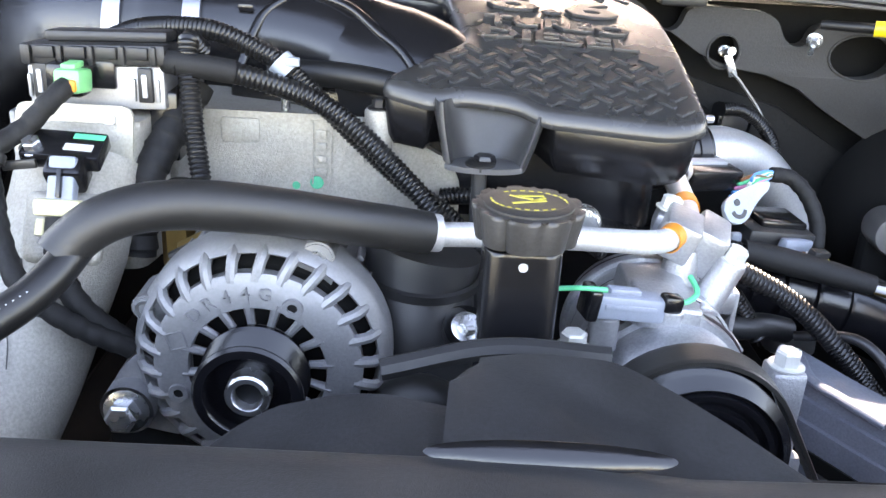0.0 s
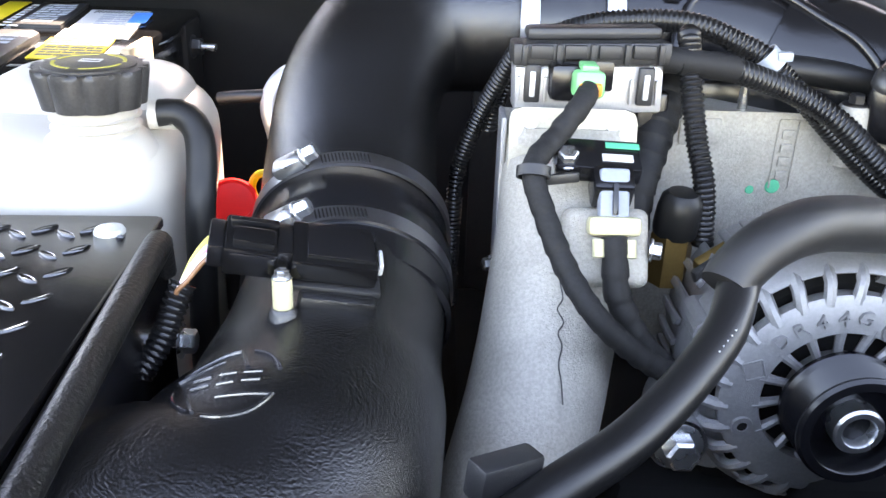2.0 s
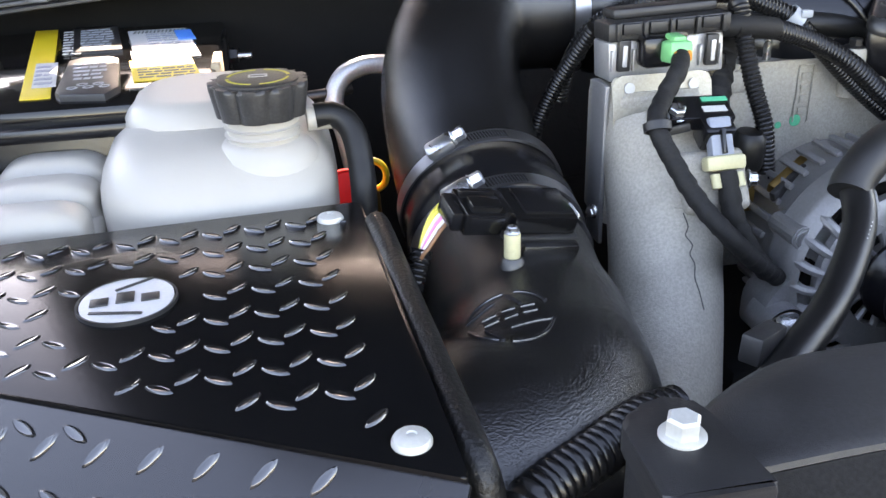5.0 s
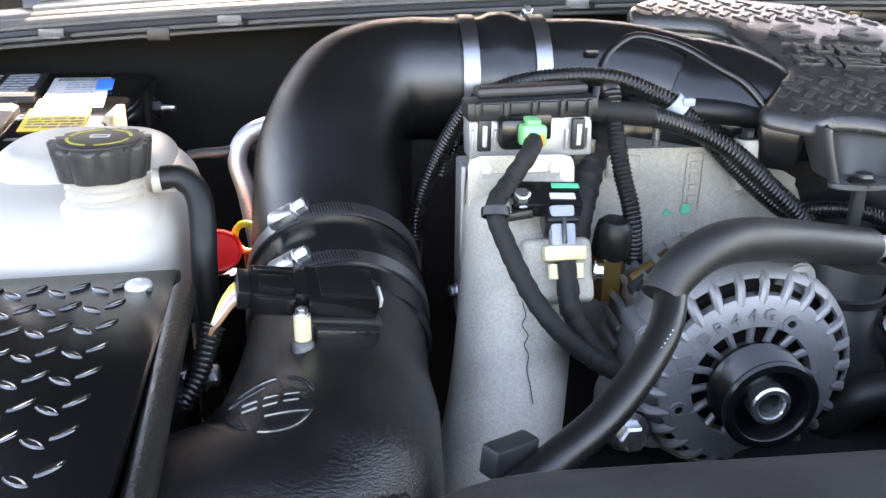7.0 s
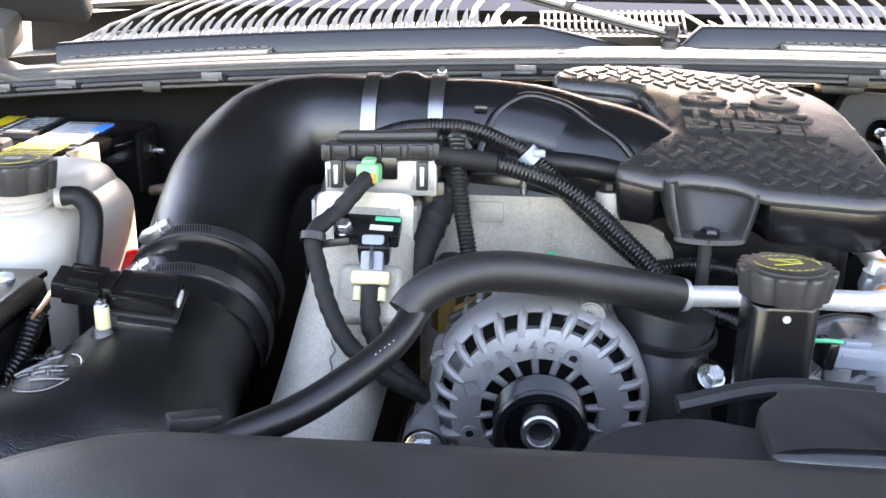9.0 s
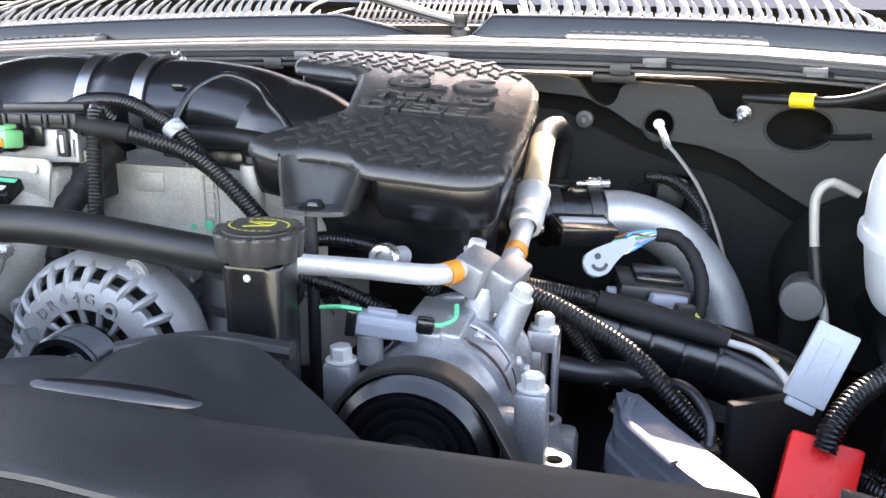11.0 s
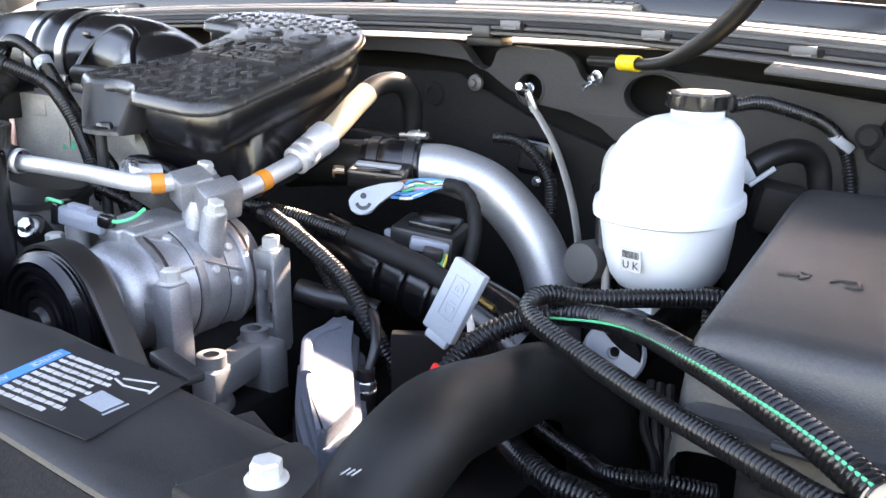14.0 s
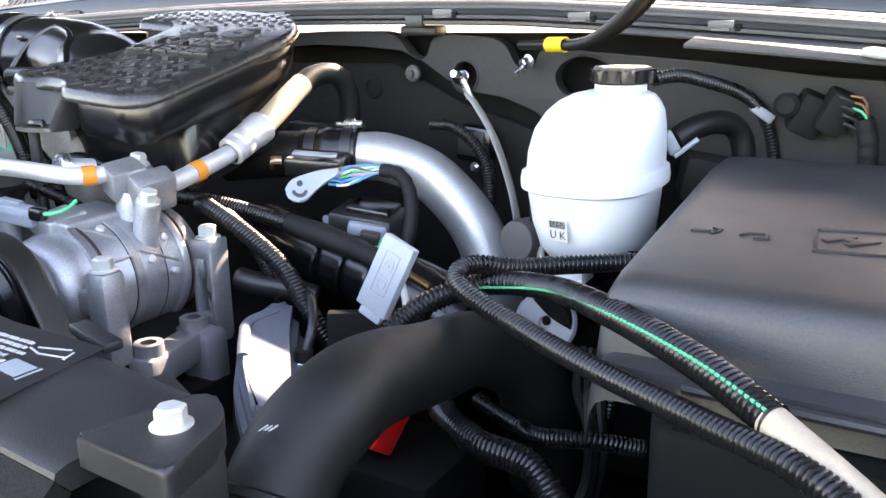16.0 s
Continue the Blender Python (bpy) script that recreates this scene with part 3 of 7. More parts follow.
part("edge_bracket", box((0.515, 0.330, 1.236), (0.050, 0.012, 0.006), 0.0015, (0, 5, -22)), BLACK, cover)


def cover_at(x, y, lift=0.0):
    return Matrix.Translation((x, y, cover_z(x) + 0.0022 + lift)) @ pose(0, 0, 0, 0, 1.8, 0)


# notice sticker: black field, blue heading, lines of print, a filter drawing
SM = cover_at(0.421, 0.297) @ pose(0, 0, 0, 0, 4.2, 8)
sticker = part("sticker", moved(box((0, 0, 0), (0.080, 0.070, 0.0006), 0), SM), STICKER, cover, "black notice sticker with a blue heading and white print")


def sheet_bar(x, y, L, W, r=0.0):
    return moved(box((x, y, 0.0006), (L, W, 0.0004), 0, (0, 0, r)), SM)


part("heading", sheet_bar(-0.0345, -0.005, 0.0075, 0.054), BLUE, sticker)
for word, y in (("NOTICE", 0.009), ("AVIS", -0.020)):
    part("word", moved(writing(word, 0.0052, 0.0002, pose(-0.0345, y, 0.0010, 0, 0, -90)), SM), WHITE, sticker)
rng = random.Random(4)
for i in range(9):
    y = 0.019 - i * 0.0058
    x, dashes = -0.0290, []
    end = 0.004 + 0.008 * rng.random()
    word = 0
    while x < end:
        L = 0.0006 + 0.0007 * rng.random()
        tall = 0.0022 + 0.0010 * rng.random()
        dashes.append(sheet_bar(x + L / 2, y + 0.0004 * (rng.random() - 0.5), L, tall))
        word += 1
        gap = 0.0003
        if word > 3 and rng.random() < 0.3:
            gap, word = 0.0011, 0
        x += L + gap
    part("line_of_print", join(*dashes), WHITE, sticker)
part("filter_drawing", join(sheet_bar(0.020, -0.006, 0.017, 0.013, -8), sheet_bar(0.031, -0.008, 0.0012, 0.015, -8)), GREYL, sticker)
part("arrow_drawing", join(sheet_bar(0.020, 0.020, 0.018, 0.0012, 20), sheet_bar(0.024, 0.013, 0.016, 0.0012, 12), sheet_bar(0.032, 0.017, 0.0012, 0.009, 10), sheet_bar(0.013, 0.013, 0.010, 0.0012, -20)), WHITE, sticker)
arrow = prism([(-0.026, -0.003), (0.006, -0.003), (0.006, -0.008), (0.020, 0.0), (0.006, 0.008), (0.006, 0.003), (-0.026, 0.003)], 0, 0.0012, 0, m=cover_at(0.192, 0.247) @ pose(0, 0, 0, 0, 0, 12))
part("arrow", arrow, COVER, cover)

# fan shroud humps behind the cover
shroud = thing("fan_shroud", (0.03, 0.33, 1.15), "black plastic fan shroud rising behind the radiator cover", "fan shroud")
hump = rounded([(-0.135, 0.290), (0.03, 0.290), (0.03, 0.345), (-0.035, 0.352), (-0.085, 0.338)], 0.014)
part("hump", prism(hump, 1.18, 1.278, 0.010, zf=lambda x, y: -0.9 * max(0.0, abs(x + 0.03) - 0.03) ** 1.3), COVER, shroud)
hump = rounded([(0.0, 0.290), (0.215, 0.298), (0.125, 0.350), (0.085, 0.372), (0.045, 0.377), (0.005, 0.366)], 0.014)
part("hump", prism(hump, 1.18, 1.289, 0.008, zf=lambda x, y: -0.7 * max(0.0, abs(x - 0.05) - 0.03) ** 1.3), COVER, shroud)
part("rim", pipe([(-0.03, 0.40, 1.262), (0.03, 0.41, 1.272), (0.09, 0.41, 1.270)], 0.006, 8), BLACK, shroud)
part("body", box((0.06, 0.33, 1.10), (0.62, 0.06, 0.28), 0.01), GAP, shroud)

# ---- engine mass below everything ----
# The block's near-black colour includes the shade below the manifolds.
block = thing("engine_block", (0.0, 0.70, 0.80), "near-black engine block under the manifolds, shade in its colour", "engine block")
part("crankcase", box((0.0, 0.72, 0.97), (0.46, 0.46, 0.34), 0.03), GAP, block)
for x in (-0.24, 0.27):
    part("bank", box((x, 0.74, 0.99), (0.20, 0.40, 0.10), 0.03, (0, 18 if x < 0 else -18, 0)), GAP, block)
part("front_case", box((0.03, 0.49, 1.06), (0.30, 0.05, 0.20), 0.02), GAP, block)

# ---- air filter box ----
airbox = thing("air_filter_box", (-0.62, 0.38, 0.80), "black tread-plate air filter box with domed rivets and an oval badge", "air filter box")
TOP = [(-0.494, 0.528), (-0.484, 0.237), (-0.83, 0.424), (-0.83, 0.508)]
part("side", prism([(-0.496, 0.522), (-0.486, 0.243), (-0.83, 0.43), (-0.83, 0.51)], 0.82, 1.286), SATIN, airbox)
part("lid", prism(rounded(TOP, 0.004), 1.286, 1.2905, 0.0012, 2), PLATE, airbox)


def diamond(L=0.0158, W=0.0054, H=0.0010):
    """A lens-shaped bump with a slightly dished crown."""
    bm = bmesh.new()
    rings = []
    for k, h in ((1.0, 0.0), (0.86, 0.70), (0.72, 1.0), (0.52, 0.80)):
        ring = []
        for i in range(12):
            t = i / 12 * 2 * math.pi
            ring.append(bm.verts.new((L / 2 * (0.30 + 0.70 * k) * math.cos(t), W / 2 * k * math.copysign(abs(math.sin(t)) ** 1.35, math.sin(t)), H * h)))
        rings.append(ring)
    bm.faces.new(rings[-1])
    for p, q in zip(rings, rings[1:]):
        for i in range(12):
            bm.faces.new((p[i], p[(i + 1) % 12], q[(i + 1) % 12], q[i]))
    return bm



def inside(x, y, poly):
    c = False
    for (x0, y0), (x1, y1) in zip(poly, poly[1:] + poly[:1]):
        if (y0 > y) != (y1 > y) and x < (x1 - x0) * (y - y0) / (y1 - y0) + x0:
            c = not c
    return c


tread = finish(diamond(), "tread", TREAD, 30)


def treads(parent, place, i0, i1, j0, j1, ok, edge):
    """Raised diamonds on two crossed lattices, those of the second turned across the first."""
    for half in (0, 1):
        for i in range(i0, i1):
            for j in range(j0, j1):
                u, v = 0.0256 * i - 0.0016 * j + 0.0135 * half, 0.0278 * j + 0.0016 * i - 0.0200 * half
                if not ok(u, v):
                    continue
                ob = new("tread", tread)
                ob.parent = parent
                ob.matrix_basis = Matrix.Translation(-ORIGIN[parent]) @ place(u, v) @ pose(0, 0, 0, 0, 0, (47 if half else -33) + edge)
                ORIGIN[ob] = ORIGIN[parent]


def lid_spot(u, v):
    x, y = u - 0.588, v + 0.467
    edge = inside(x + 0.016, y, TOP) and inside(x - 0.008, y - 0.014, TOP) and y < 0.506 and x < -0.512
    return edge and ((x + 0.63) / 0.036) ** 2 + ((y - 0.415) / 0.037) ** 2 > 1


treads(airbox, lambda u, v: Matrix.Translation((u - 0.588, v + 0.467, 1.2905)), -11, 4, -11, 4, lid_spot, 0)
badge = part("badge", prism([(-0.630 + 0.0242 * math.cos(i * math.pi / 24), 0.416 + 0.0262 * math.sin(i * math.pi / 24)) for i in range(48)], 1.2905, 1.2925, 0.0006, 1), BADGE, airbox, "oval brushed metal badge")
part("rim", lathe([(0.0250, 0), (0.0262, 0), (0.0262, 0.0022), (0.0250, 0.0022)], (-0.630, 0.416, 1.2905), seg=48), STICKER, badge)
bars = [box((-0.630 + dx, 0.416 + dy, 1.2930), (w, h, 0.001), 0.0004, (0, 0, r)) for dx, dy, w, h, r in ((-0.0140, -0.001, 0.0095, 0.0085, 4), (-0.0010, 0.002, 0.0095, 0.0120, 4), (0.0120, 0.000, 0.0095, 0.0085, 4), (0.002, 0.017, 0.022, 0.0020, 32), (-0.004, -0.015, 0.028, 0.0022, -12))]
part("emblem", join(*bars), STICKER, badge)
for x, y in ((-0.516, 0.502), (-0.502, 0.264)):
    part("rivet", lathe([(0.0085, 0), (0.0085, 0.001), (0.0075, 0.0028), (0.004, 0.0042), (0.0022, 0.0044), (0.002, 0.0034), (0, 0.0034)], (x, y, 1.2905), seg=24), WHITEBOLT, airbox, "domed zinc rivet")
# sloping front plate below the fold
d = Vector((-0.316, 0.171, 0)).normalized()
out = Vector((-0.476, -0.880, 0.0)).normalized()
slope = (out * 0.80 + Vector((0, 0, -0.60))).normalized()
fold = Vector((-0.484, 0.237, 1.2885))
fr = Matrix((d, slope, d.cross(slope))).transposed().to_4x4()
if fr.col[2].z < 0:
    fr = Matrix((d, slope, -d.cross(slope))).transposed().to_4x4()
fr = Matrix.Translation(fold) @ fr
part("front", moved(box((0.17, 0.075, -0.002), (0.34, 0.15, 0.004), 0.001), fr), FRONTPLATE, airbox)
treads(airbox, lambda u, v: fr @ Matrix.Translation((u + 0.02, v, 0.0)) @ pose(0, 0, 0, 0, 0, 14), -1, 14, -1, 6, lambda u, v: 0.008 < v < 0.14 and u > -0.005, 0)
# rubber edge trim along the open side of the box
part("edge_trim", pipe([(-0.489, 0.500, 1.268), (-0.4885, 0.496, 1.284), (-0.487, 0.488, 1.288), (-0.483, 0.400, 1.284), (-0.479, 0.320, 1.280), (-0.476, 0.272, 1.277), (-0.474, 0.262, 1.270), (-0.472, 0.258, 1.250), (-0.470, 0.255, 1.12)], 0.0078, 12), TRIM, airbox, "pebbled black rubber edge trim")
part("divider", prism([(-0.492, 0.50), (-0.486, 0.50), (-0.473, 0.258), (-0.480, 0.258)], 0.90, 1.274), SATIN, airbox)
stud = part("stud", hexbolt((-0.478, 0.486, 1.233), (1, 0, 0), 0.012, 0.009, 0.010, 0.01), ZINC, airbox, "zinc nut and washer")

# ---- intake tube: housing, coupling, elbow, upper coupling ----
intake = thing("intake_tube", (-0.37, 0.55, 0.80), "large black wrinkle-coated air intake tube with steel band clamps", "intake tube")
SHAPE = pipe([(-0.50, 0.335, 1.185), (-0.46, 0.345, 1.187), (-0.425, 0.372, 1.190), (-0.402, 0.425, 1.203), (-0.396, 0.49, 1.218), (-0.391, 0.555, 1.236)], [0.086, 0.083, 0.078, 0.069, 0.063, 0.061], 48, 0.008)
HOUSING = BVHTree.FromBMesh(SHAPE)
part("housing", SHAPE, POWDER, intake)


def on_housing(u, v):
    """A spot of the oval emblem dropped onto the housing's crown."""
    x, y = -0.428 + 0.0235 * u, 0.388 + 0.0250 * v
    spot = HOUSING.ray_cast(Vector((x, y, 1.4)), Vector((0, 0, -1)))[0]
    return (x, y, (spot.z if spot else 1.27) + 0.0003)


emblem = [pipe([on_housing(math.cos(a), math.sin(a)) for a in [a0 + k * (a1 - a0) / 12 for k in range(13)]], 0.0011, 8, 0.003) for a0, a1 in ((0.3, 1.2), (1.5, 2.7), (3.2, 4.2), (4.5, 5.9))]
for u0, v0, u1, v1 in ((-0.64, -0.12, -0.30, -0.10), (-0.64, 0.12, -0.30, 0.14), (-0.16, -0.10, 0.16, -0.08), (-0.16, 0.18, 0.16, 0.20), (0.30, -0.06, 0.64, -0.04), (0.30, 0.18, 0.64, 0.20), (0.10, 0.98, 0.34, 0.34), (-0.1, -0.45, 0.90, -0.40), (-0.66, -0.30, -0.40, -0.90), (-0.98, 0.30, -0.20, 0.70)):
    emblem.append(pipe([on_housing(u0 + (u1 - u0) * k / 3, v0 + (v1 - v0) * k / 3) for k in range(4)], 0.0010, 8, 0.003))
part("moulded_emblem", join(*emblem), EMBLEM, intake, "moulded oval emblem")
AX = Vector((-0.05, 0.90, 0.34)).normalized()
CB, CA = Vector((-0.392, 0.553, 1.234)), Vector((-0.394, 0.600, 1.252))
part("coupling", lathe([(0.061, -0.030), (0.064, -0.028), (0.064, 0.004), (0.0665, 0.012), (0.0665, 0.022), (0.064, 0.030), (0.064, 0.060), (0.060, 0.066)], CB, AX, 56), SATIN, intake, "black silicone coupling hose")


def clamp(at, axis, r, wide=0.012, screw=(-0.50, 0.0, 0.87), name="clamp", slots=True):
    band = part(name, lathe([(r - 0.001, -wide / 2), (r + 0.0012, -wide / 2), (r + 0.0012, wide / 2), (r - 0.001, wide / 2)], at, axis, 64), BAND, intake, "steel worm-drive band clamp")
    a = Vector(axis).normalized()
    s = Vector(screw)
    s = (s - a * s.dot(a)).normalized()
    t = a.cross(s)
    c = Vector(at) + s * (r + 0.006)
    m = Matrix((t, a, s)).transposed().to_4x4()
    part("screw_housing", moved(box((0, 0, -0.001), (0.022, 0.014, 0.009), 0.003), Matrix.Translation(c) @ m), ZINC, band)
    part("screw", hexbolt(c + t * 0.011, t, 0.009, 0.010, 0.006), ZINC, band)
    if slots:
        cuts = []
        for i in range(14):
            ang = 0.30 + i * 0.034
            p = s * math.cos(ang) - t * math.sin(ang) if t.x < 0 else s * math.cos(ang) + t * math.sin(ang)
            q = a.cross(p)
            mm = Matrix((q, a, p)).transposed().to_4x4()
            cuts.append(moved(box((0, 0, 0), (0.0009, 0.0075, 0.0006), 0, (0, 0, 12)), Matrix.Translation(Vector(at) + p * (r + 0.0014)) @ mm))
        part("slots", join(*cuts), DARKSTEEL, band)


clamp(CB, AX, 0.0648)
clamp(CA, AX, 0.0648)
part("elbow", pipe([(-0.394, 0.590, 1.248), (-0.398, 0.640, 1.277), (-0.396, 0.700, 1.321), (-0.374, 0.754, 1.354), (-0.335, 0.778, 1.364), (-0.270, 0.780, 1.364)], [0.061, 0.060, 0.059, 0.057, 0.0555, 0.0550], 48, 0.008), POWDER, intake)
XA = Vector((1, 0.0, 0.0))
part("upper_coupling", lathe([(0.0545, -0.040), (0.057, -0.040), (0.057, -0.018), (0.061, -0.010), (0.062, 0), (0.061, 0.010), (0.057, 0.018), (0.057, 0.040), (0.0545, 0.040)], (-0.240, 0.780, 1.363), XA, 56), SATIN, intake, "black silicone hump hose")
clamp((-0.272, 0.780, 1.363), XA, 0.058, 0.014, (0, 0.85, 0.5), slots=False)
clamp((-0.208, 0.780, 1.363), XA, 0.058, 0.014, (0, 0.70, 0.75), slots=False)
part("mouth", pipe([(-0.205, 0.780, 1.363), (-0.15, 0.784, 1.362), (-0.10, 0.780, 1.354), (-0.05, 0.768, 1.338), (0.0, 0.755, 1.315), (0.05, 0.75, 1.28)], [0.055, 0.055, 0.057, 0.060, 0.060, 0.058], 40, 0.008), SATIN, intake)
part("seam", pipe([(-0.166, 0.715, 1.352), (-0.158, 0.730, 1.377), (-0.148, 0.742, 1.393), (-0.123, 0.753, 1.4055), (-0.096, 0.748, 1.4025), (-0.075, 0.737, 1.3955), (-0.055, 0.715, 1.3835), (-0.036, 0.699, 1.372), (-0.018, 0.684, 1.350)], 0.0042, 10), SATIN, intake)
part("flare", pipe([(-0.070, 0.771, 1.344), (-0.045, 0.757, 1.337), (-0.015, 0.742, 1.326), (0.02, 0.73, 1.30)], [0.061, 0.064, 0.063, 0.055], 40, 0.006), SATIN, intake)
part("tab", box((-0.165, 0.735, 1.395), (0.012, 0.003, 0.006), 0.001), SATIN, intake)

# air flow sensor on the housing
maf = thing("air_flow_sensor", (-0.40, 0.46, 1.26), "black plastic air flow sensor screwed onto the intake tube", "sensor")
MF = Matrix.Translation((-0.3865, 0.4505, 1.2985)) @ pose(0, 0, 0, 13, 10, 10)


def mbox(c, s_, bev=0.0012):
    return moved(box(c, s_, bev), MF)


part("body", mbox((0, 0.018, -0.0065), (0.044, 0.036, 0.013), 0.0025), GLOSS, maf)
part("lid", mbox((0.003, 0.019, 0.0006), (0.034, 0.028, 0.0016), 0.0007), SATIN, maf)
part("seam", mbox((0.003, 0.0045, 0.0002), (0.034, 0.0010, 0.0010), 0.0), GAP, maf)
part("flange", mbox((-0.001, 0.019, -0.0150), (0.052, 0.042, 0.0035)), BLACK, maf)
part("pocket", mbox((0.004, -0.004, -0.020), (0.040, 0.010, 0.010), 0.003), POWDER, maf)
part("clip", mbox((0.0235, 0.012, -0.004), (0.0022, 0.014, 0.0065), 0.0008), WHITE, maf, "pale clip tab")
part("socket", mbox((-0.026, 0.018, -0.006), (0.010, 0.026, 0.013), 0.0015), SATIN, maf)
plug_ = part("connector", mbox((-0.0415, 0.016, -0.006), (0.026, 0.030, 0.016), 0.002), GLOSS, maf)
part("latch", mbox((-0.0405, 0.0105, 0.0035), (0.020, 0.012, 0.004), 0.001), GLOSS, plug_)
part("rail", mbox((-0.0405, 0.0245, 0.0030), (0.024, 0.004, 0.003), 0.0008), SATIN, plug_)
part("rail", mbox((-0.0405, 0.0008, -0.002), (0.022, 0.0025, 0.005), 0.0008), SATIN, plug_)
part("collar", mbox((-0.058, 0.016, -0.006), (0.008, 0.024, 0.013), 0.0015), SATIN, plug_)
part("spacer", lathe([(0.0050, -0.014), (0.0050, 0.001), (0.0045, 0.002), (0, 0.002)], (-0.4120, 0.4425, 1.2935), seg=18), CREAM, maf)
part("screw", hexbolt((-0.4120, 0.4425, 1.2945), (0, 0, 1), 0.0062, 0.005, 0.0048), ZINC, maf)
part("screw_boss", lathe([(0.010, -0.012), (0.0075, -0.002), (0.0060, 0.0), (0, 0.0)], (-0.4120, 0.4425, 1.2795), seg=18), POWDER, maf)
for i, c in enumerate(("yellow", "yellow", "white", "pink", "white", "brown")):
    part("wire", pipe([(-0.4445, 0.476 - 0.0036 * i, 1.3050 - 0.0006 * i), (-0.4520, 0.473 - 0.0036 * i, 1.3035 - 0.0012 * i), (-0.4600, 0.466 - 0.0028 * i, 1.2950 - 0.0014 * i), (-0.4660, 0.458 - 0.0016 * i, 1.2820), (-0.4690, 0.452, 1.2720)], 0.0013, 8), WIRES[c], maf)
part("conduit", corrugated([(-0.4645, 0.4575, 1.2830), (-0.4690, 0.452, 1.2720), (-0.4750, 0.446, 1.2560), (-0.4850, 0.440, 1.240)], 0.0070), LOOM, maf)

# ---- coolant tank ----
tank = thing("coolant_tank", (-0.60, 0.64, 0.80), "translucent white coolant tank with a black ridged cap", "coolant tank")
def blob(cx, cy, rx, ry, z0, z1, soft, p=4.0, lean=0.0):
    """A moulded shell: squarish plan, softly rounded top."""
    bm = bmesh.new()
    rings = []
    levels = [(z0, 1.0)] + [(z1 - soft + soft * math.sin(a), 1.0 - (soft / min(rx, ry)) * (1 - math.cos(a))) for a in [k * math.pi / 16 for k in range(9)]]
    for z, k in levels:
        ring = []
        for i in range(48):
            a = i / 48 * 2 * math.pi
            c, s = math.cos(a), math.sin(a)
            ring.append(bm.verts.new((cx + k * rx * abs(c) ** (2 / p) * (1 if c > 0 else -1), cy + k * ry * abs(s) ** (2 / p) * (1 if s > 0 else -1), z + lean * k * s * ry)))
        rings.append(ring)
    for a, b in zip(rings, rings[1:]):
        for i in range(48):
            bm.faces.new((a[i], a[(i + 1) % 48], b[(i + 1) % 48], b[i]))
    bm.faces.new(rings[0][::-1])
    bm.faces.new(rings[-1])
    return bm


part("body", blob(-0.588, 0.652, 0.086, 0.108, 1.08, 1.323, 0.036, 3.6, 0.10), TANK, tank, smooth=60)
part("shoulder", blob(-0.590, 0.690, 0.070, 0.066, 1.20, 1.337, 0.022, 3.0), TANK, tank, smooth=60)
part("neck_base", lathe([(0.040, -0.020), (0.037, -0.004), (0.031, 0.003), (0.0265, 0.006), (0, 0.006)], (-0.553, 0.597, 1.314), seg=36), TANK, tank)
part("web", blob(-0.755, 0.637, 0.085, 0.092, 1.05, 1.272, 0.01, 6.0), TANK, tank, smooth=60)
for i in range(4):
    y = 0.563 + i * 0.049
    part("rib", blob(-0.714, y, 0.039, 0.0212, 1.12, 1.296 + 0.002 * i, 0.015, 5.0), TANK, tank, smooth=60)
    part("rib", blob(-0.798, y, 0.041, 0.0212, 1.12, 1.295 + 0.002 * i, 0.015, 5.0), TANK, tank, smooth=60)
part("neck", lathe([(0.030, 0.0), (0.029, 0.008), (0.0255, 0.011), (0.0255, 0.042), (0, 0.042)], (-0.553, 0.597, 1.300), seg=32), TANK, tank)
for h in (1.324, 1.330):
    part("thread", lathe([(0.0255, -0.0012), (0.0278, 0), (0.0255, 0.0012)], (-0.553, 0.597, h), seg=32), TANK, tank)
part("spout", lathe([(0.009, 0), (0.009, 0.02), (0, 0.02)], (-0.522, 0.606, 1.328), (1, 0.05, 0), 16), TANK, tank)


def ridged_cap(at, r, h, lobes, parent, material, top):
    """A screw cap with rounded grips."""
    pts = []
    for i in range(96):
        a = i / 96 * 2 * math.pi
        k = abs(math.sin(a * lobes / 2)) ** 0.6
        pts.append(((r * (0.88 + 0.12 * k)) * math.cos(a), (r * (0.88 + 0.12 * k)) * math.sin(a)))
    shell = prism(pts, 0, h, h * 0.14, 3)
    for v in shell.verts:
        f = 0.90 + 0.10 * min(1.0, v.co.z / h / 0.7)
        v.co.x, v.co.y = v.co.x * f, v.co.y * f
    c = part("cap", moved(shell, Matrix.Translation(at)), material, parent, "dusty black ridged screw cap")
    part("disc", lathe([(r * 0.80, h - 0.001), (r * 0.80, h + 0.0012), (r * 0.72, h + 0.002), (0, h + 0.002)], at, seg=48), material, c)
    if top:
        top(c, Vector(at) + Vector((0, 0, h + 0.002)), r)
    return c


def ring_print(c, p, r):
    marks = []
    for i in range(40):
        if i % 10 in (0, 9):
            continue
        a = i / 40 * 2 * math.pi
        marks.append(box((p.x + 0.60 * r * math.cos(a), p.y + 0.60 * r * math.sin(a), p.z + 0.0002), (0.0022, 0.0040, 0.0003), 0, (0, 0, math.degrees(a))))
    part("print", join(*marks), YELLOWINK, c)
    part("symbol", join(box((p.x, p.y, p.z + 0.0003), (0.012, 0.0014, 0.0003), 0), box((p.x, p.y + 0.006, p.z + 0.0003), (0.012, 0.0014, 0.0003), 0), box((p.x - 0.006, p.y + 0.003, p.z + 0.0003), (0.0014, 0.007, 0.0003), 0), box((p.x + 0.006, p.y + 0.003, p.z + 0.0003), (0.0014, 0.007, 0.0003), 0)), WHITE, c)


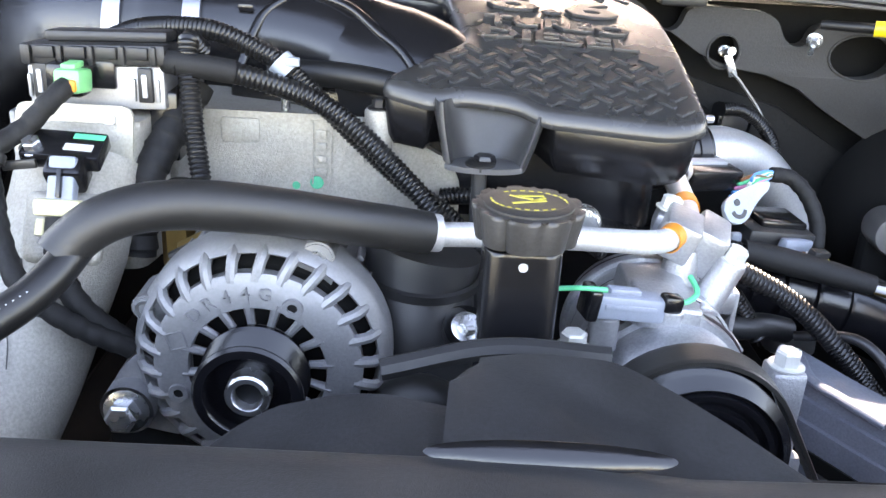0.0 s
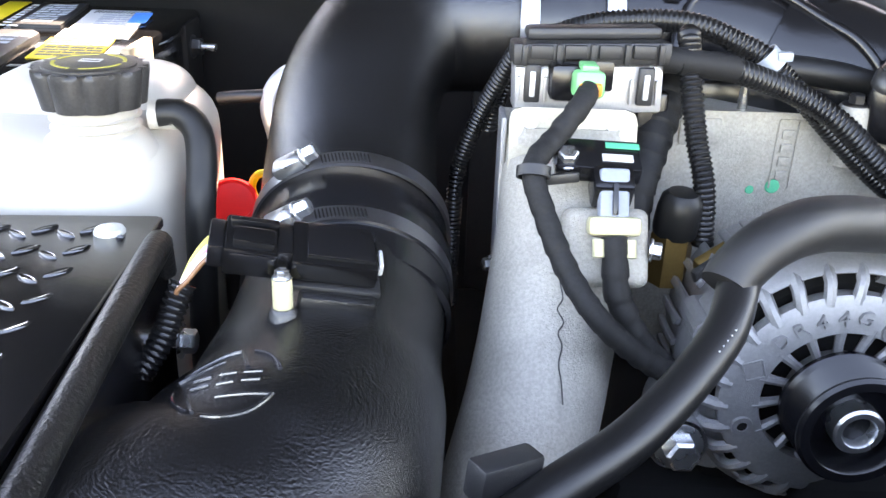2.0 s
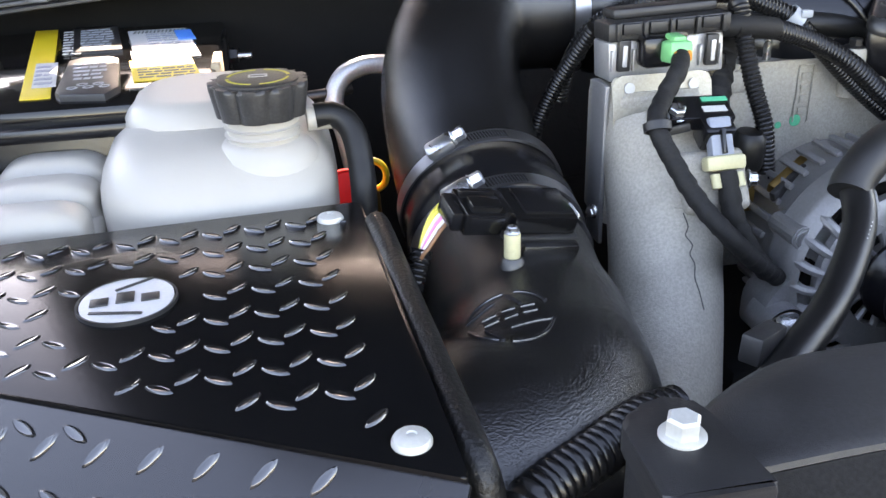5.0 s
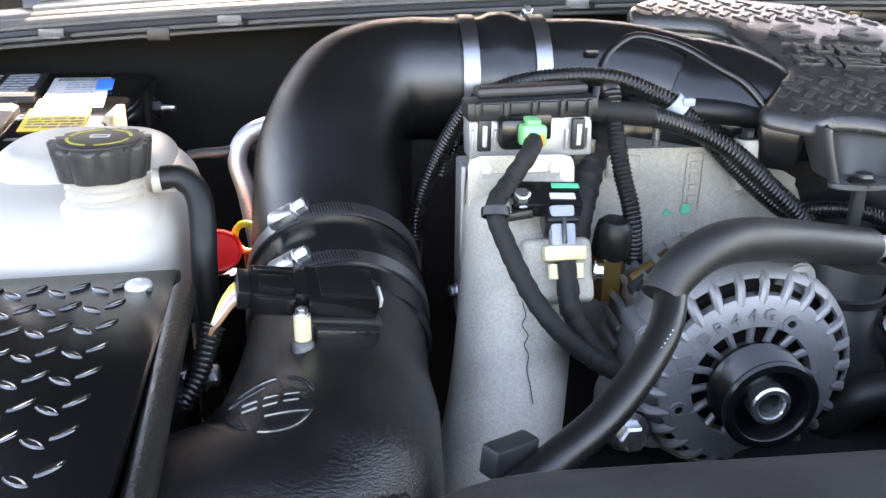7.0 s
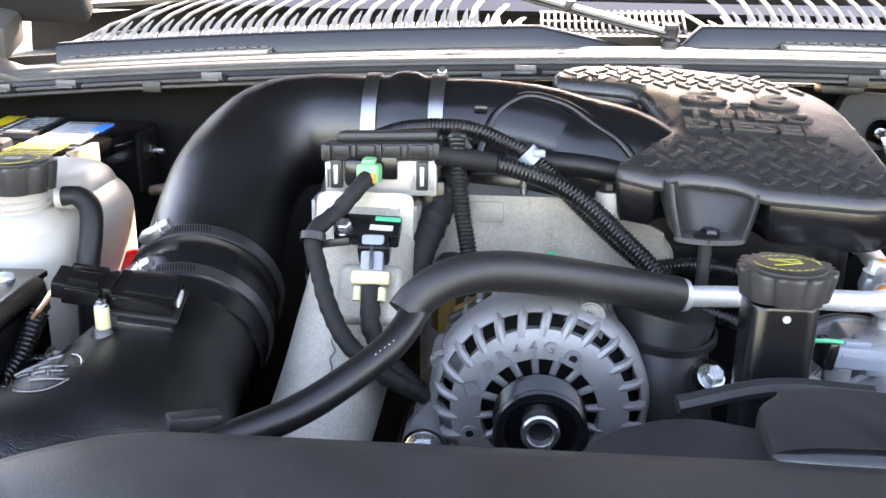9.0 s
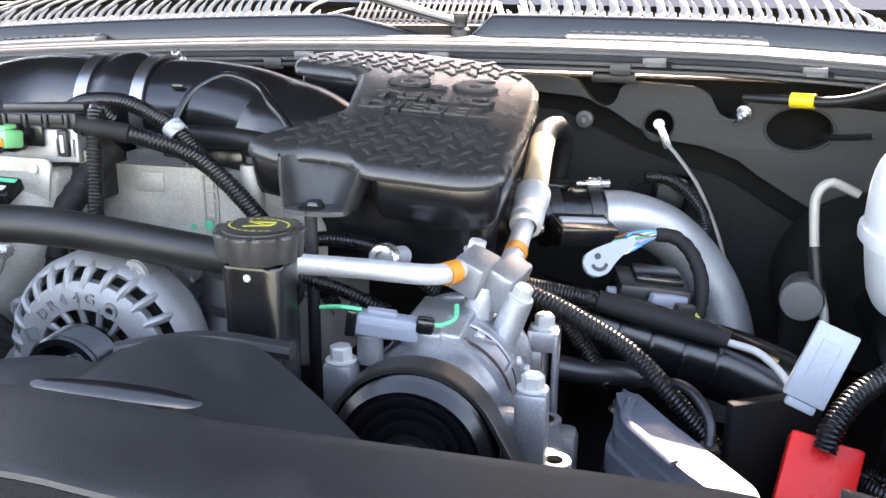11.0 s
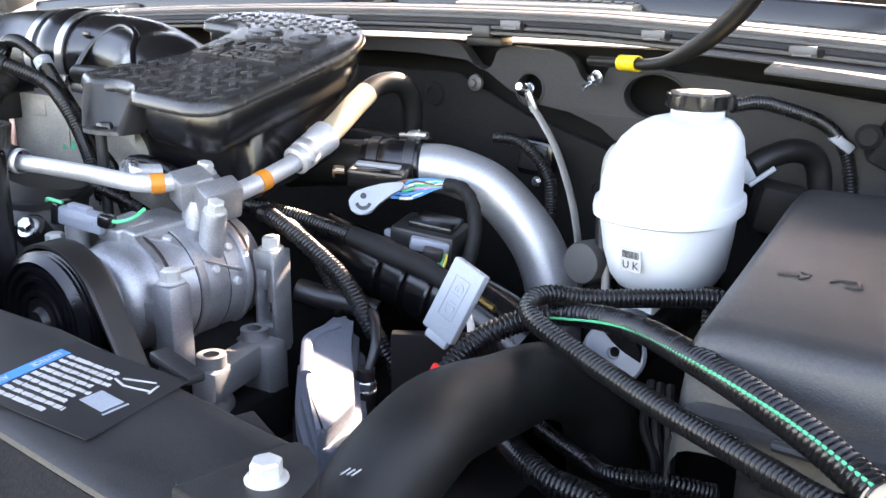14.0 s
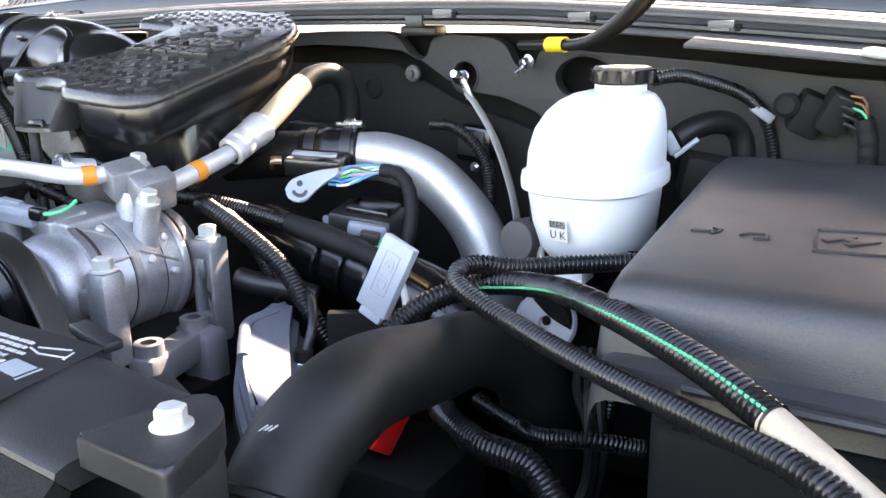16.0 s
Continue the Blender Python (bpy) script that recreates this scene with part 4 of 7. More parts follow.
ridged_cap((-0.553, 0.597, 1.337), 0.0350, 0.024, 9, tank, CAP, ring_print)
single("overflow_hose", pipe([(-0.516, 0.606, 1.329), (-0.502, 0.606, 1.329), (-0.491, 0.600, 1.320), (-0.487, 0.588, 1.300), (-0.487, 0.575, 1.265), (-0.490, 0.57, 1.15)], 0.0095, 20), RUBBER, "black rubber overflow hose bending down from the tank", "hose")
redcap = thing("filler_cap", (-0.492, 0.685, 1.15), "bright red plastic filler cap beside the coolant tank", "cap")
part("tube", lathe([(0.012, 0), (0.012, 0.07), (0, 0.07)], (-0.490, 0.685, 1.15), seg=18), RUBBER, redcap)
part("lid", lathe([(0.010, -0.020), (0.0125, -0.016), (0.0185, 0.0), (0.0200, 0.0015), (0.0200, 0.0045), (0.0180, 0.005), (0.0165, 0.0025), (0.006, 0.0015), (0, 0.0015)], (-0.4915, 0.676, 1.2420), (0.10, -0.62, 0.78), 32), RED, redcap)
dip = thing("dipstick", (-0.468, 0.690, 1.12), "yellow plastic dipstick ring handle", "dipstick")
ring = [(-0.468 + 0.011 * math.cos(a), 0.690 - 0.003 * math.cos(a), 1.249 + 0.013 * math.sin(a)) for a in [i * math.pi / 8 for i in range(17)]]
part("ring", pipe(ring, 0.003, 8, 0.003), YELLOW, dip)
part("tube", pipe([(-0.468, 0.690, 1.236), (-0.466, 0.69, 1.20), (-0.46, 0.69, 1.12)], 0.0045, 10), BRASS, dip)

# ---- battery ----
battery = thing("battery", (-0.72, 0.84, 0.80), "black car battery with yellow and white warning labels on top", "battery")
part("case", box((-0.712, 0.838, 1.21), (0.235, 0.33, 0.22), 0.008), SATIN, battery)
part("lid", box((-0.712, 0.838, 1.324), (0.242, 0.336, 0.018), 0.006), GLOSS, battery)
part("ledge", box((-0.712, 0.672, 1.316), (0.242, 0.03, 0.012), 0.004), SATIN, battery)
SKEW = -0.17   # the battery's long side runs slightly across the truck


def top_patch(x0, x1, y0, y1, z, h=0.0008):
    return prism([(x0 - SKEW * 0, y0), (x1, y0), (x1 + SKEW * (y1 - y0), y1), (x0 + SKEW * (y1 - y0), y1)], z, z + h)


def text_rows(parent, x0, x1, y0, y1, z, n, material, seed):
    r_ = random.Random(seed)
    for i in range(n):
        y = y0 + (y1 - y0) * (i + 0.5) / n
        s = SKEW * (y - y0)
        words, x = [], x0
        while x < x1 - 0.004:
            w = min(0.004 + 0.010 * r_.random(), x1 - x)
            words.append(box((x + w / 2 + s, y, z), (w, (y1 - y0) / n * 0.45, 0.0004), 0))
            x += w + 0.0018
        part("line_of_print", join(*words), material, parent)


strip = part("label", top_patch(-0.739, -0.716, 0.700, 1.005, 1.3336), YELLOW, battery, "long yellow warning label")
text_rows(strip, -0.7365, -0.7195, 0.86, 0.99, 1.3347, 9, WHITE, 1)
part("white_field", top_patch(-0.7375, -0.7185, 0.735, 0.83, 1.3346, 0.0004), WHITE, strip)
text_rows(strip, -0.7365, -0.7195, 0.74, 0.82, 1.3353, 5, GREYP, 2)
small = part("vent_cap", top_patch(-0.728, -0.683, 0.868, 0.995, 1.332, 0.004), STICKER, battery, "black vent cap with white print")
text_rows(small, -0.722, -0.690, 0.875, 0.985, 1.3364, 8, GREYL, 3)
big_cap = part("vent_cap", prism([(-0.707, 0.690), (-0.672, 0.682), (-0.664, 0.706), (-0.679, 0.815), (-0.688, 0.826), (-0.712, 0.826), (-0.722, 0.815), (-0.712, 0.70)], 1.332, 1.339, 0.002, 2), STICKER, battery, "black vent cap with white print")
text_rows(big_cap, -0.703, -0.676, 0.73, 0.80, 1.3394, 5, GREYL, 4)
for k in range(5):
    part("hazard_mark", lathe([(0.0028, 0), (0.0044, 0), (0.0044, 0.0004), (0.0028, 0.0004)], (-0.700 + 0.0062 * k, 0.706 + 0.010 * (k % 2), 1.3392), seg=14), GREYL, big_cap)
white = part("label", top_patch(-0.666, -0.607, 0.822, 0.968, 1.3336), WHITE, battery, "white label with blue print and a barcode")
text_rows(white, -0.660, -0.630, 0.885, 0.945, 1.3346, 5, GREYP, 5)
part("blue_field", top_patch(-0.633, -0.616, 0.90, 0.955, 1.3345, 0.0005), BLUE, white)
for k in range(14):
    part("barcode_bar", box((-0.682 + 0.004 * k, 0.957, 1.3346), (0.0016 + 0.0008 * (k % 3 == 0), 0.012, 0.0004), 0), STICKER, white)
ylab = part("label", top_patch(-0.657, -0.602, 0.735, 0.818, 1.3336), YELLOW, battery, "yellow warning label")
text_rows(ylab, -0.653, -0.606, 0.742, 0.812, 1.3345, 7, GREYC, 6)
part("white_edge", top_patch(-0.668, -0.612, 0.818, 0.858, 1.3346, 0.0004), WHITE, white)
part("plus_sign", join(box((-0.640, 0.706, 1.3345), (0.034, 0.006, 0.001), 0.0004), box((-0.640, 0.706, 1.3346), (0.006, 0.022, 0.001), 0.0004)), STICKER, battery)
part("strap", box((-0.5925, 0.80, 1.318), (0.008, 0.060, 0.034), 0.001), TAN, battery, "tan hold-down strip")
stud = thing("cable_stud", (-0.575, 0.955, 1.28), "zinc stud and nut on the bay wall behind the battery", "stud")
part("plate", box((-0.594, 0.965, 1.29), (0.010, 0.055, 0.075), 0.003), GAP, stud)
part("nut", hexbolt((-0.589, 0.956, 1.303), (1, -0.1, 0), 0.016, 0.010, 0.012), DARKSTEEL, stud)
part("thread", lathe([(0.004, 0), (0.004, 0.020), (0, 0.021)], (-0.585, 0.956, 1.303), (1, -0.1, 0), 12), ZINC, stud)
spipe = thing("steel_pipe", (-0.48, 0.83, 1.10), "dull dark steel coolant pipe behind the intake tube", "pipe")
part("pipe", pipe([(-0.535, 0.835, 1.281), (-0.52, 0.832, 1.284), (-0.498, 0.830, 1.286), (-0.470, 0.84, 1.288)], 0.0060, 14), DARKSTEEL, spipe)
part("bend", pipe([(-0.43, 0.845, 1.308), (-0.455, 0.842, 1.309), (-0.478, 0.836, 1.300), (-0.488, 0.828, 1.278), (-0.480, 0.82, 1.245), (-0.47, 0.81, 1.18)], 0.0095, 18), PIPE, spipe)
loom("radiator_hose", [(-0.360, 0.318, 1.246), (-0.381, 0.312, 1.247), (-0.413, 0.293, 1.246), (-0.440, 0.277, 1.245), (-0.458, 0.262, 1.240), (-0.472, 0.235, 1.20)], 0.0125, "black corrugated hose beside the cover bolt", pitch=0.0054, depth=0.0016, category="hose")

# ---- cast intake horn, bridge and flange ----
horn = thing("intake_horn", (-0.26, 0.52, 0.80), "grey cast aluminium intake horn with a mould seam", "intake casting")
part("pipe", pipe([(-0.254, 0.600, 1.300), (-0.256, 0.578, 1.270), (-0.263, 0.550, 1.235), (-0.275, 0.512, 1.185), (-0.290, 0.476, 1.140), (-0.305, 0.440, 1.08), (-0.315, 0.42, 1.0)], [0.043, 0.043, 0.042, 0.042, 0.043, 0.046, 0.05], 40, 0.008), CAST, horn)
part("head", prism(rounded([(-0.296, 0.588), (-0.214, 0.588), (-0.205, 0.65), (-0.294, 0.65)], 0.012), 1.225, 1.332, 0.010, 4), CAST, horn)
part("pad", box((-0.240, 0.526, 1.280), (0.050, 0.014, 0.046), 0.006, (-30, 0, 0), 4), CAST, horn)
part("flange", box((-0.2970, 0.608, 1.272), (0.004, 0.030, 0.13), 0.0015), ALT, horn)
for z in (1.232,):
    part("bolt", hexbolt((-0.2995, 0.604, z), (-1, -0.5, 0), 0.008, 0.006, 0.006), ZINC, horn)
SPINE, _ = glide([(-0.254, 0.600, 1.300), (-0.256, 0.578, 1.270), (-0.263, 0.550, 1.235), (-0.275, 0.512, 1.185), (-0.290, 0.476, 1.140)], 0.004)


def on_horn(x, z):
    """The front of the horn at a given x and height."""
    y = 1.0
    for k, c in enumerate(SPINE):
        r = 0.043
        q = r * r - (x - c.x) ** 2 - (z - c.z) ** 2
        if q > 0:
            y = min(y, c.y - math.sqrt(q))
    return (x, y - 0.0002, z)


rough_line = [on_horn(x, z) for x, z in ((-0.2655, 1.262), (-0.264, 1.254), (-0.2672, 1.249), (-0.2635, 1.243), (-0.2668, 1.238), (-0.2645, 1.232), (-0.2665, 1.224), (-0.2650, 1.216), (-0.2640, 1.205))]
part("mould_seam", pipe(rough_line, 0.00045, 5, 0.002), DARKSTEEL, horn, "ragged mould seam")
part("step_line", pipe([on_horn(-0.271 + 0.012 * k, 1.2655 - 0.001 * k) for k in range(4)], 0.0009, 5, 0.003), CAST, horn)
bridge = thing("intake_bridge", (-0.10, 0.70, 0.80), "grey cast aluminium intake bridge with raised digits and green paint dots", "intake casting")
part("body", prism(rounded([(-0.215, 0.655), (-0.045, 0.655), (0.015, 0.665), (0.03, 0.76), (-0.215, 0.76)], 0.012), 1.14, 1.330, 0.020, 5, zf=lambda x, y: -0.55 * max(0.0, x + 0.055)), CAST, bridge)
part("side_boss", lathe([(0.011, -0.04), (0.011, 0.0), (0.010, 0.002), (0, 0.002)], (-0.050, 0.655, 1.335), seg=20), CAST, bridge)
part("boss_bolt", hexbolt((-0.050, 0.655, 1.337), (0, 0, 1), 0.010, 0.008, 0.009), DARKSTEEL, bridge)
part("stud", lathe([(0.0035, 0), (0.0035, 0.022), (0.0052, 0.022), (0.0052, 0.028), (0, 0.029)], (-0.123, 0.670, 1.325), seg=12), ZINC, bridge)
digits = [box((-0.093, 0.6536, 1.300 + 0.010 * (i - 1.5)), (0.008, 0.0014, 0.0068), 0.0006) for i in range(4)]
digits += [box((-0.093, 0.6540, 1.325), (0.014, 0.0012, 0.0012), 0), box((-0.086, 0.6540, 1.300), (0.0012, 0.0012, 0.050), 0), box((-0.100, 0.6540, 1.300), (0.0012, 0.0012, 0.050), 0)]
for d_ in digits:
    part("digit_mark", d_, CAST, bridge)
for x, z, w in ((-0.113, 1.273, 0.006), (-0.097, 1.276, 0.010)):
    part("paint_dot", lathe([(w * 0.55, 0), (w * 0.5, 0.0008), (0, 0.001)], (x, 0.6552, z), (0, -1, 0), 14), GREENINK, bridge, "green paint dot")
part("pad", box((-0.155, 0.656, 1.315), (0.030, 0.006, 0.020), 0.003), CAST, bridge)

# control module with its connector strip
ecm = thing("control_module", (-0.245, 0.635, 1.32), "silver control module with a black multi-way connector strip", "control module")
part("case", box((-0.2435, 0.6275, 1.351), (0.094, 0.034, 0.030), 0.002, (-4, -2, 0)), PLAINALU, ecm, "bare aluminium case")
part("plate", box((-0.200, 0.645, 1.325), (0.020, 0.060, 0.050), 0.002), SATIN, ecm)
strip = part("connector_strip", box((-0.2435, 0.624, 1.374), (0.099, 0.034, 0.014), 0.002, (-4, -2, 0)), BLACK, ecm)
part("cover", box((-0.240, 0.638, 1.384), (0.086, 0.026, 0.008), 0.003, (-4, -2, 0)), BLACK, strip)
for i in range(5):
    part("rib", box((-0.286 + i * 0.0212, 0.605, 1.374 + 0.0006 * i), (0.0035, 0.004, 0.013), 0.0008), BLACK, strip)
for x in (-0.280, -0.2085):
    part("latch", box((x, 0.6075, 1.356), (0.010, 0.005, 0.024), 0.0012), BLACK, ecm)
    part("latch_spring", box((x, 0.6045, 1.356), (0.0035, 0.002, 0.016), 0.0006), ALU, ecm)
for x in (-0.2885, -0.2715, -0.217, -0.2005):
    part("ridge", box((x, 0.6088, 1.352), (0.0022, 0.004, 0.016), 0.0008), PLAINALU, ecm)
for i in range(4):
    part("pad", box((-0.2755 + i * 0.0212, 0.6055, 1.376 + 0.0006 * i), (0.0140, 0.0035, 0.0085), 0.001), BLACK, strip)
part("gasket", box((-0.247, 0.6085, 1.362), (0.036, 0.004, 0.020), 0.004), SATIN, ecm)
part("seal", box((-0.193, 0.616, 1.3745), (0.006, 0.008, 0.006), 0.001), RED, ecm, "red seal")
bracket = thing("sensor_bracket", (-0.252, 0.60, 1.30), "pale cadmium-plated bracket plate with two holes", "bracket")
part("plate", prism(rounded([(-0.294, -0.034), (-0.214, -0.034), (-0.214, 0.024), (-0.294, 0.024)], 0.008), 0, 0.003, 0.001, 1, Matrix.Translation((0, 0.591, 1.320)) @ pose(0, 0, 0, 76, 0, 0)), CADMIUM, bracket)
for x in (-0.281, -0.2295):
    part("hole", lathe([(0.0042, 0), (0.0042, 0.0012), (0.0030, 0.0014), (0, 0.0008)], (x, 0.5905, 1.335), (0, -1, 0.25), 16), WHITE, bracket, "bright plated hole edge")

# pressure sensor with its plug
mapsensor = thing("pressure_sensor", (-0.245, 0.545, 1.30), "black pressure sensor with a grey and cream plug", "sensor")
part("body", box((-0.245, 0.552, 1.324), (0.050, 0.026, 0.012), 0.002, (24, 2, 0)), SATIN, mapsensor)
part("bolt", hexbolt((-0.263, 0.546, 1.326), (0, -0.45, 0.9), 0.0105, 0.007, 0.0085), ZINC, mapsensor)
part("green_mark", box((-0.230, 0.5555, 1.3323), (0.020, 0.0050, 0.0006), 0.0002, (24, 2, 0)), GREENINK, mapsensor, "green paint stripe")
part("label", box((-0.234, 0.5455, 1.3280), (0.018, 0.0060, 0.0006), 0, (24, 2, 0)), WHITE, mapsensor)
part("socket", box((-0.238, 0.535, 1.314), (0.024, 0.018, 0.020), 0.003, (30, 0, 0)), SATIN, mapsensor)
plug = part("plug", box((-0.238, 0.526, 1.309), (0.017, 0.010, 0.036), 0.002, (-26, 0, 0)), GREYP, mapsensor, "blue-grey plug")
part("slot", box((-0.238, 0.5205, 1.312), (0.003, 0.004, 0.018), 0.0006, (-26, 0, 0)), SATIN, plug)
part("lock", box((-0.238, 0.517, 1.297), (0.030, 0.012, 0.011), 0.003, (-20, 0, 0)), CREAM, plug, "cream plug lock")
for i in range(3):
    part("seal", lathe([(0.0035, 0), (0.0035, 0.010), (0, 0.010)], (-0.247 + 0.009 * i, 0.511, 1.291), (0, -0.5, -0.8), 12), CREAM if i != 1 else ORANGE, plug)
gplug = thing("green_plug", (-0.249, 0.59, 1.35), "pale green electrical plug on the control module", "plug")
part("shell", box((-0.249, 0.585, 1.362), (0.018, 0.024, 0.016), 0.003, (-8, 0, 0)), GREEN, gplug)
part("rear_shell", box((-0.258, 0.600, 1.360), (0.026, 0.020, 0.024), 0.005), SATIN, gplug)
part("seal", box((-0.249, 0.572, 1.361), (0.014, 0.004, 0.008), 0.002), ORANGE, gplug)
part("tab", box((-0.249, 0.586, 1.372), (0.010, 0.016, 0.004), 0.001), GREEN, gplug)
single("taped_cable", wrapped([(-0.249, 0.575, 1.361), (-0.256, 0.563, 1.353), (-0.270, 0.553, 1.337), (-0.284, 0.532, 1.325), (-0.277, 0.515, 1.302), (-0.265, 0.495, 1.278), (-0.248, 0.480, 1.257), (-0.222, 0.485, 1.232), (-0.195, 0.50, 1.21)], 0.0064), TAPE, "black cloth-taped cable from the green plug", "cable")
single("taped_cable", wrapped([(-0.238, 0.513, 1.292), (-0.237, 0.506, 1.278), (-0.235, 0.500, 1.262), (-0.222, 0.497, 1.238), (-0.20, 0.505, 1.212)], 0.0072), TAPE, "black cloth-taped cable below the cream plug", "cable")
single("taped_cable", wrapped([(-0.180, 0.640, 1.352), (-0.188, 0.630, 1.338), (-0.200, 0.610, 1.313), (-0.210, 0.592, 1.286), (-0.213, 0.58, 1.24)], 0.0115), TAPE, "thick black cloth-taped cable beside the bridge", "cable")
tie = thing("cable_tie", (-0.283, 0.53, 1.318), "black nylon cable tie round the taped cable", "cable tie")
part("loop", lathe([(0.0088, -0.003), (0.0098, -0.003), (0.0098, 0.003), (0.0088, 0.003)], (-0.284, 0.530, 1.323), (0.05, 0.5, 0.8), 20), BLACK, tie)
part("tail", box((-0.268, 0.535, 1.318), (0.022, 0.003, 0.006), 0.0008, (0, -8, 0)), BLACK, tie)

# temperature sensor: black boot on a brass body
sensor = thing("temperature_sensor", (-0.193, 0.55, 1.22), "brass sensor body under a black rubber boot", "sensor")
part("boot", lathe([(0.0140, 0.0), (0.0150, 0.004), (0.0145, 0.018), (0.0130, 0.026), (0.0095, 0.0295), (0, 0.0305)], (-0.183, 0.586, 1.266), (0.05, -0.12, 1), 24), RUBBER, sensor)
part("brass_nut", prism([(0.0140 * math.cos(i * math.pi / 3), 0.0140 * math.sin(i * math.pi / 3)) for i in range(6)], -0.034, 0.001, 0.001, 1, Matrix.Translation((-0.184, 0.585, 1.266))), BRASS, sensor, "brass hexagon body")
part("label_block", box((-0.158, 0.560, 1.262), (0.040, 0.010, 0.016), 0.002, (20, -24, 22)), BRASS, sensor, "bronze terminal block")
part("clip", box((-0.163, 0.550, 1.262), (0.040, 0.006, 0.010), 0.002, (0, -24, 22)), BLACK, sensor)
part("side_bolt", hexbolt((-0.214, 0.524, 1.280), (1, -0.3, 0), 0.009, 0.007, 0.007), ZINC, sensor)

# ---- alternator ----
alt = thing("alternator", (-0.110, 0.53, 0.80), "grey cast alternator with slotted face and black pulley, lettered DR44G", "alternator")
AC = Vector((-0.110, 0.478, 1.211))


def radial(r, a, y):
    return Vector((AC.x + r * math.cos(a), y, AC.z + r * math.sin(a)))


part("winding", lathe([(0, 0.016), (0.066, 0.016), (0.072, 0.022), (0.072, 0.085), (0, 0.085)], AC, (0, 1, 0), 40), GAP, alt)
part("rear_case", lathe([(0.074, 0.034), (0.0775, 0.036), (0.0775, 0.048), (0.076, 0.050), (0.076, 0.064), (0.074, 0.068), (0.070, 0.11), (0.05, 0.125), (0, 0.125)], AC, (0, 1, 0), 72), ALT, alt)
part("face", lathe([(0.0425, 0.006), (0.0425, 0.0012), (0.0432, 0.0), (0.062, 0.001), (0.0650, 0.003), (0.0650, 0.010), (0.0425, 0.010)], AC, (0, 1, 0), 96), ALT, alt)
for i in range(26):
    a = 2 * math.pi * (i + 0.5) / 26
    skew = 0.05
    rib = sweep([radial(0.0600, a, AC.y + 0.0042), radial(0.066, a - skew * 0.3, AC.y + 0.0046), radial(0.0715, a - skew * 0.7, AC.y + 0.0070), radial(0.0752, a - skew, AC.y + 0.013), radial(0.0765, a - skew, AC.y + 0.030)], [0.0046, 0.0038, 0.0038, 0.0042, 0.0046], 8, (1.0, 0.9))
    part("fin", rib, ALT, alt)
for i in range(16):
    a = 2 * math.pi * (i + 0.3) / 16
    spoke = sweep([radial(0.0455, a, AC.y + 0.004), radial(0.0425, a, AC.y + 0.003), radial(0.034, a, AC.y + 0.004), radial(0.022, a, AC.y + 0.005)], [0.0046, 0.0032, 0.0027, 0.0026], 8)
    part("spoke", spoke, ALT, alt)
part("rim", lathe([(0.0738, 0.0115), (0.0752, 0.0098), (0.0780, 0.0120), (0.0800, 0.0170), (0.0815, 0.0195), (0.0825, 0.024), (0.0825, 0.042), (0.0738, 0.042)], AC, (0, 1, 0), 96), ALT, alt)
for i in range(34):
    a = 2 * math.pi * i / 34
    side_fin = box((0.0775, 0.078, 0), (0.004, 0.034, 0.0052), 0.001)
    part("side_fin", moved(side_fin, Matrix.Translation(AC) @ pose(0, 0, 0, 0, -math.degrees(a), 0)), ALT, alt)
part("hub", lathe([(0.024, -0.004), (0.026, 0.002), (0.026, 0.012), (0, 0.012)], AC, (0, 1, 0), 40), ALT, alt)
pulley = [(0.0125, -0.020), (0.0240, -0.019), (0.0250, -0.030), (0.0265, -0.032), (0.0315, -0.032), (0.0332, -0.030)]
for i in range(6):
    pulley += [(0.0332, -0.0285 + i * 0.0036), (0.0312, -0.0267 + i * 0.0036)]
pulley += [(0.0338, -0.006), (0.0338, -0.003), (0.020, -0.002)]
part("pulley", lathe(pulley, AC, (0, 1, 0), 56), SATIN, alt, "black ribbed pulley")
part("pulley_nut", lathe([(0.0085, -0.022), (0.0085, -0.030), (0.0095, -0.0315), (0.0125, -0.0315), (0.0138, -0.030), (0.0138, -0.018)], AC, (0, 1, 0), 36), ZINC, alt, "bright zinc pulley nut")
part("shaft", lathe([(0, -0.024), (0.0085, -0.024), (0.0085, -0.02)], AC, (0, 1, 0), 24), DARKSTEEL, alt)
EARS = ((-0.076, 1.280, 0.0115, 0.018), (-0.182, 1.242, 0.009, 0.015), (-0.040, 1.160, 0.011, 0.015))
for x, z, r, back in EARS:
    v = Vector((x - AC.x, 0, z - AC.z))
    u = v.normalized()
    inner, outer = AC + u * 0.058, AC + u * v.length
    side = Vector((-u.z, 0, u.x))
    pts = [inner + side * r * 1.7, outer + side * r]
    for k in range(1, 8):
        ang = math.pi * k / 8
        pts.append(outer + side * r * math.cos(ang) + u * r * math.sin(ang))
    pts += [outer - side * r, inner - side * r * 1.7]
    bm = prism([(p.x, p.z) for p in pts], 0, 0.050, 0.0)
    for vv in bm.verts:
        vv.co = Vector((vv.co.x, AC.y + back + vv.co.z * 0.7, vv.co.y))
    bmesh.ops.bevel(bm, geom=bm.edges[:], offset=0.0015, segments=2, affect="EDGES")
    part("ear", bm, ALT, alt)
    part("screw", lathe([(0.0035, 0.002), (0.0040, -0.001), (0.0058, -0.001), (0.0062, 0.001), (0.0062, 0.003)], (x, AC.y + back, z), (0, 1, 0), 20), ZINC, alt, "bright socket screw")
for x, z in ((-0.088, 1.255), (-0.160, 1.192)):
    part("hole", lathe([(0.0032, 0.004), (0.0032, -0.0012), (0.0062, -0.0012), (0.0066, 0.001)], (x, AC.y, z), (0, 1, 0), 20), ALT, alt)
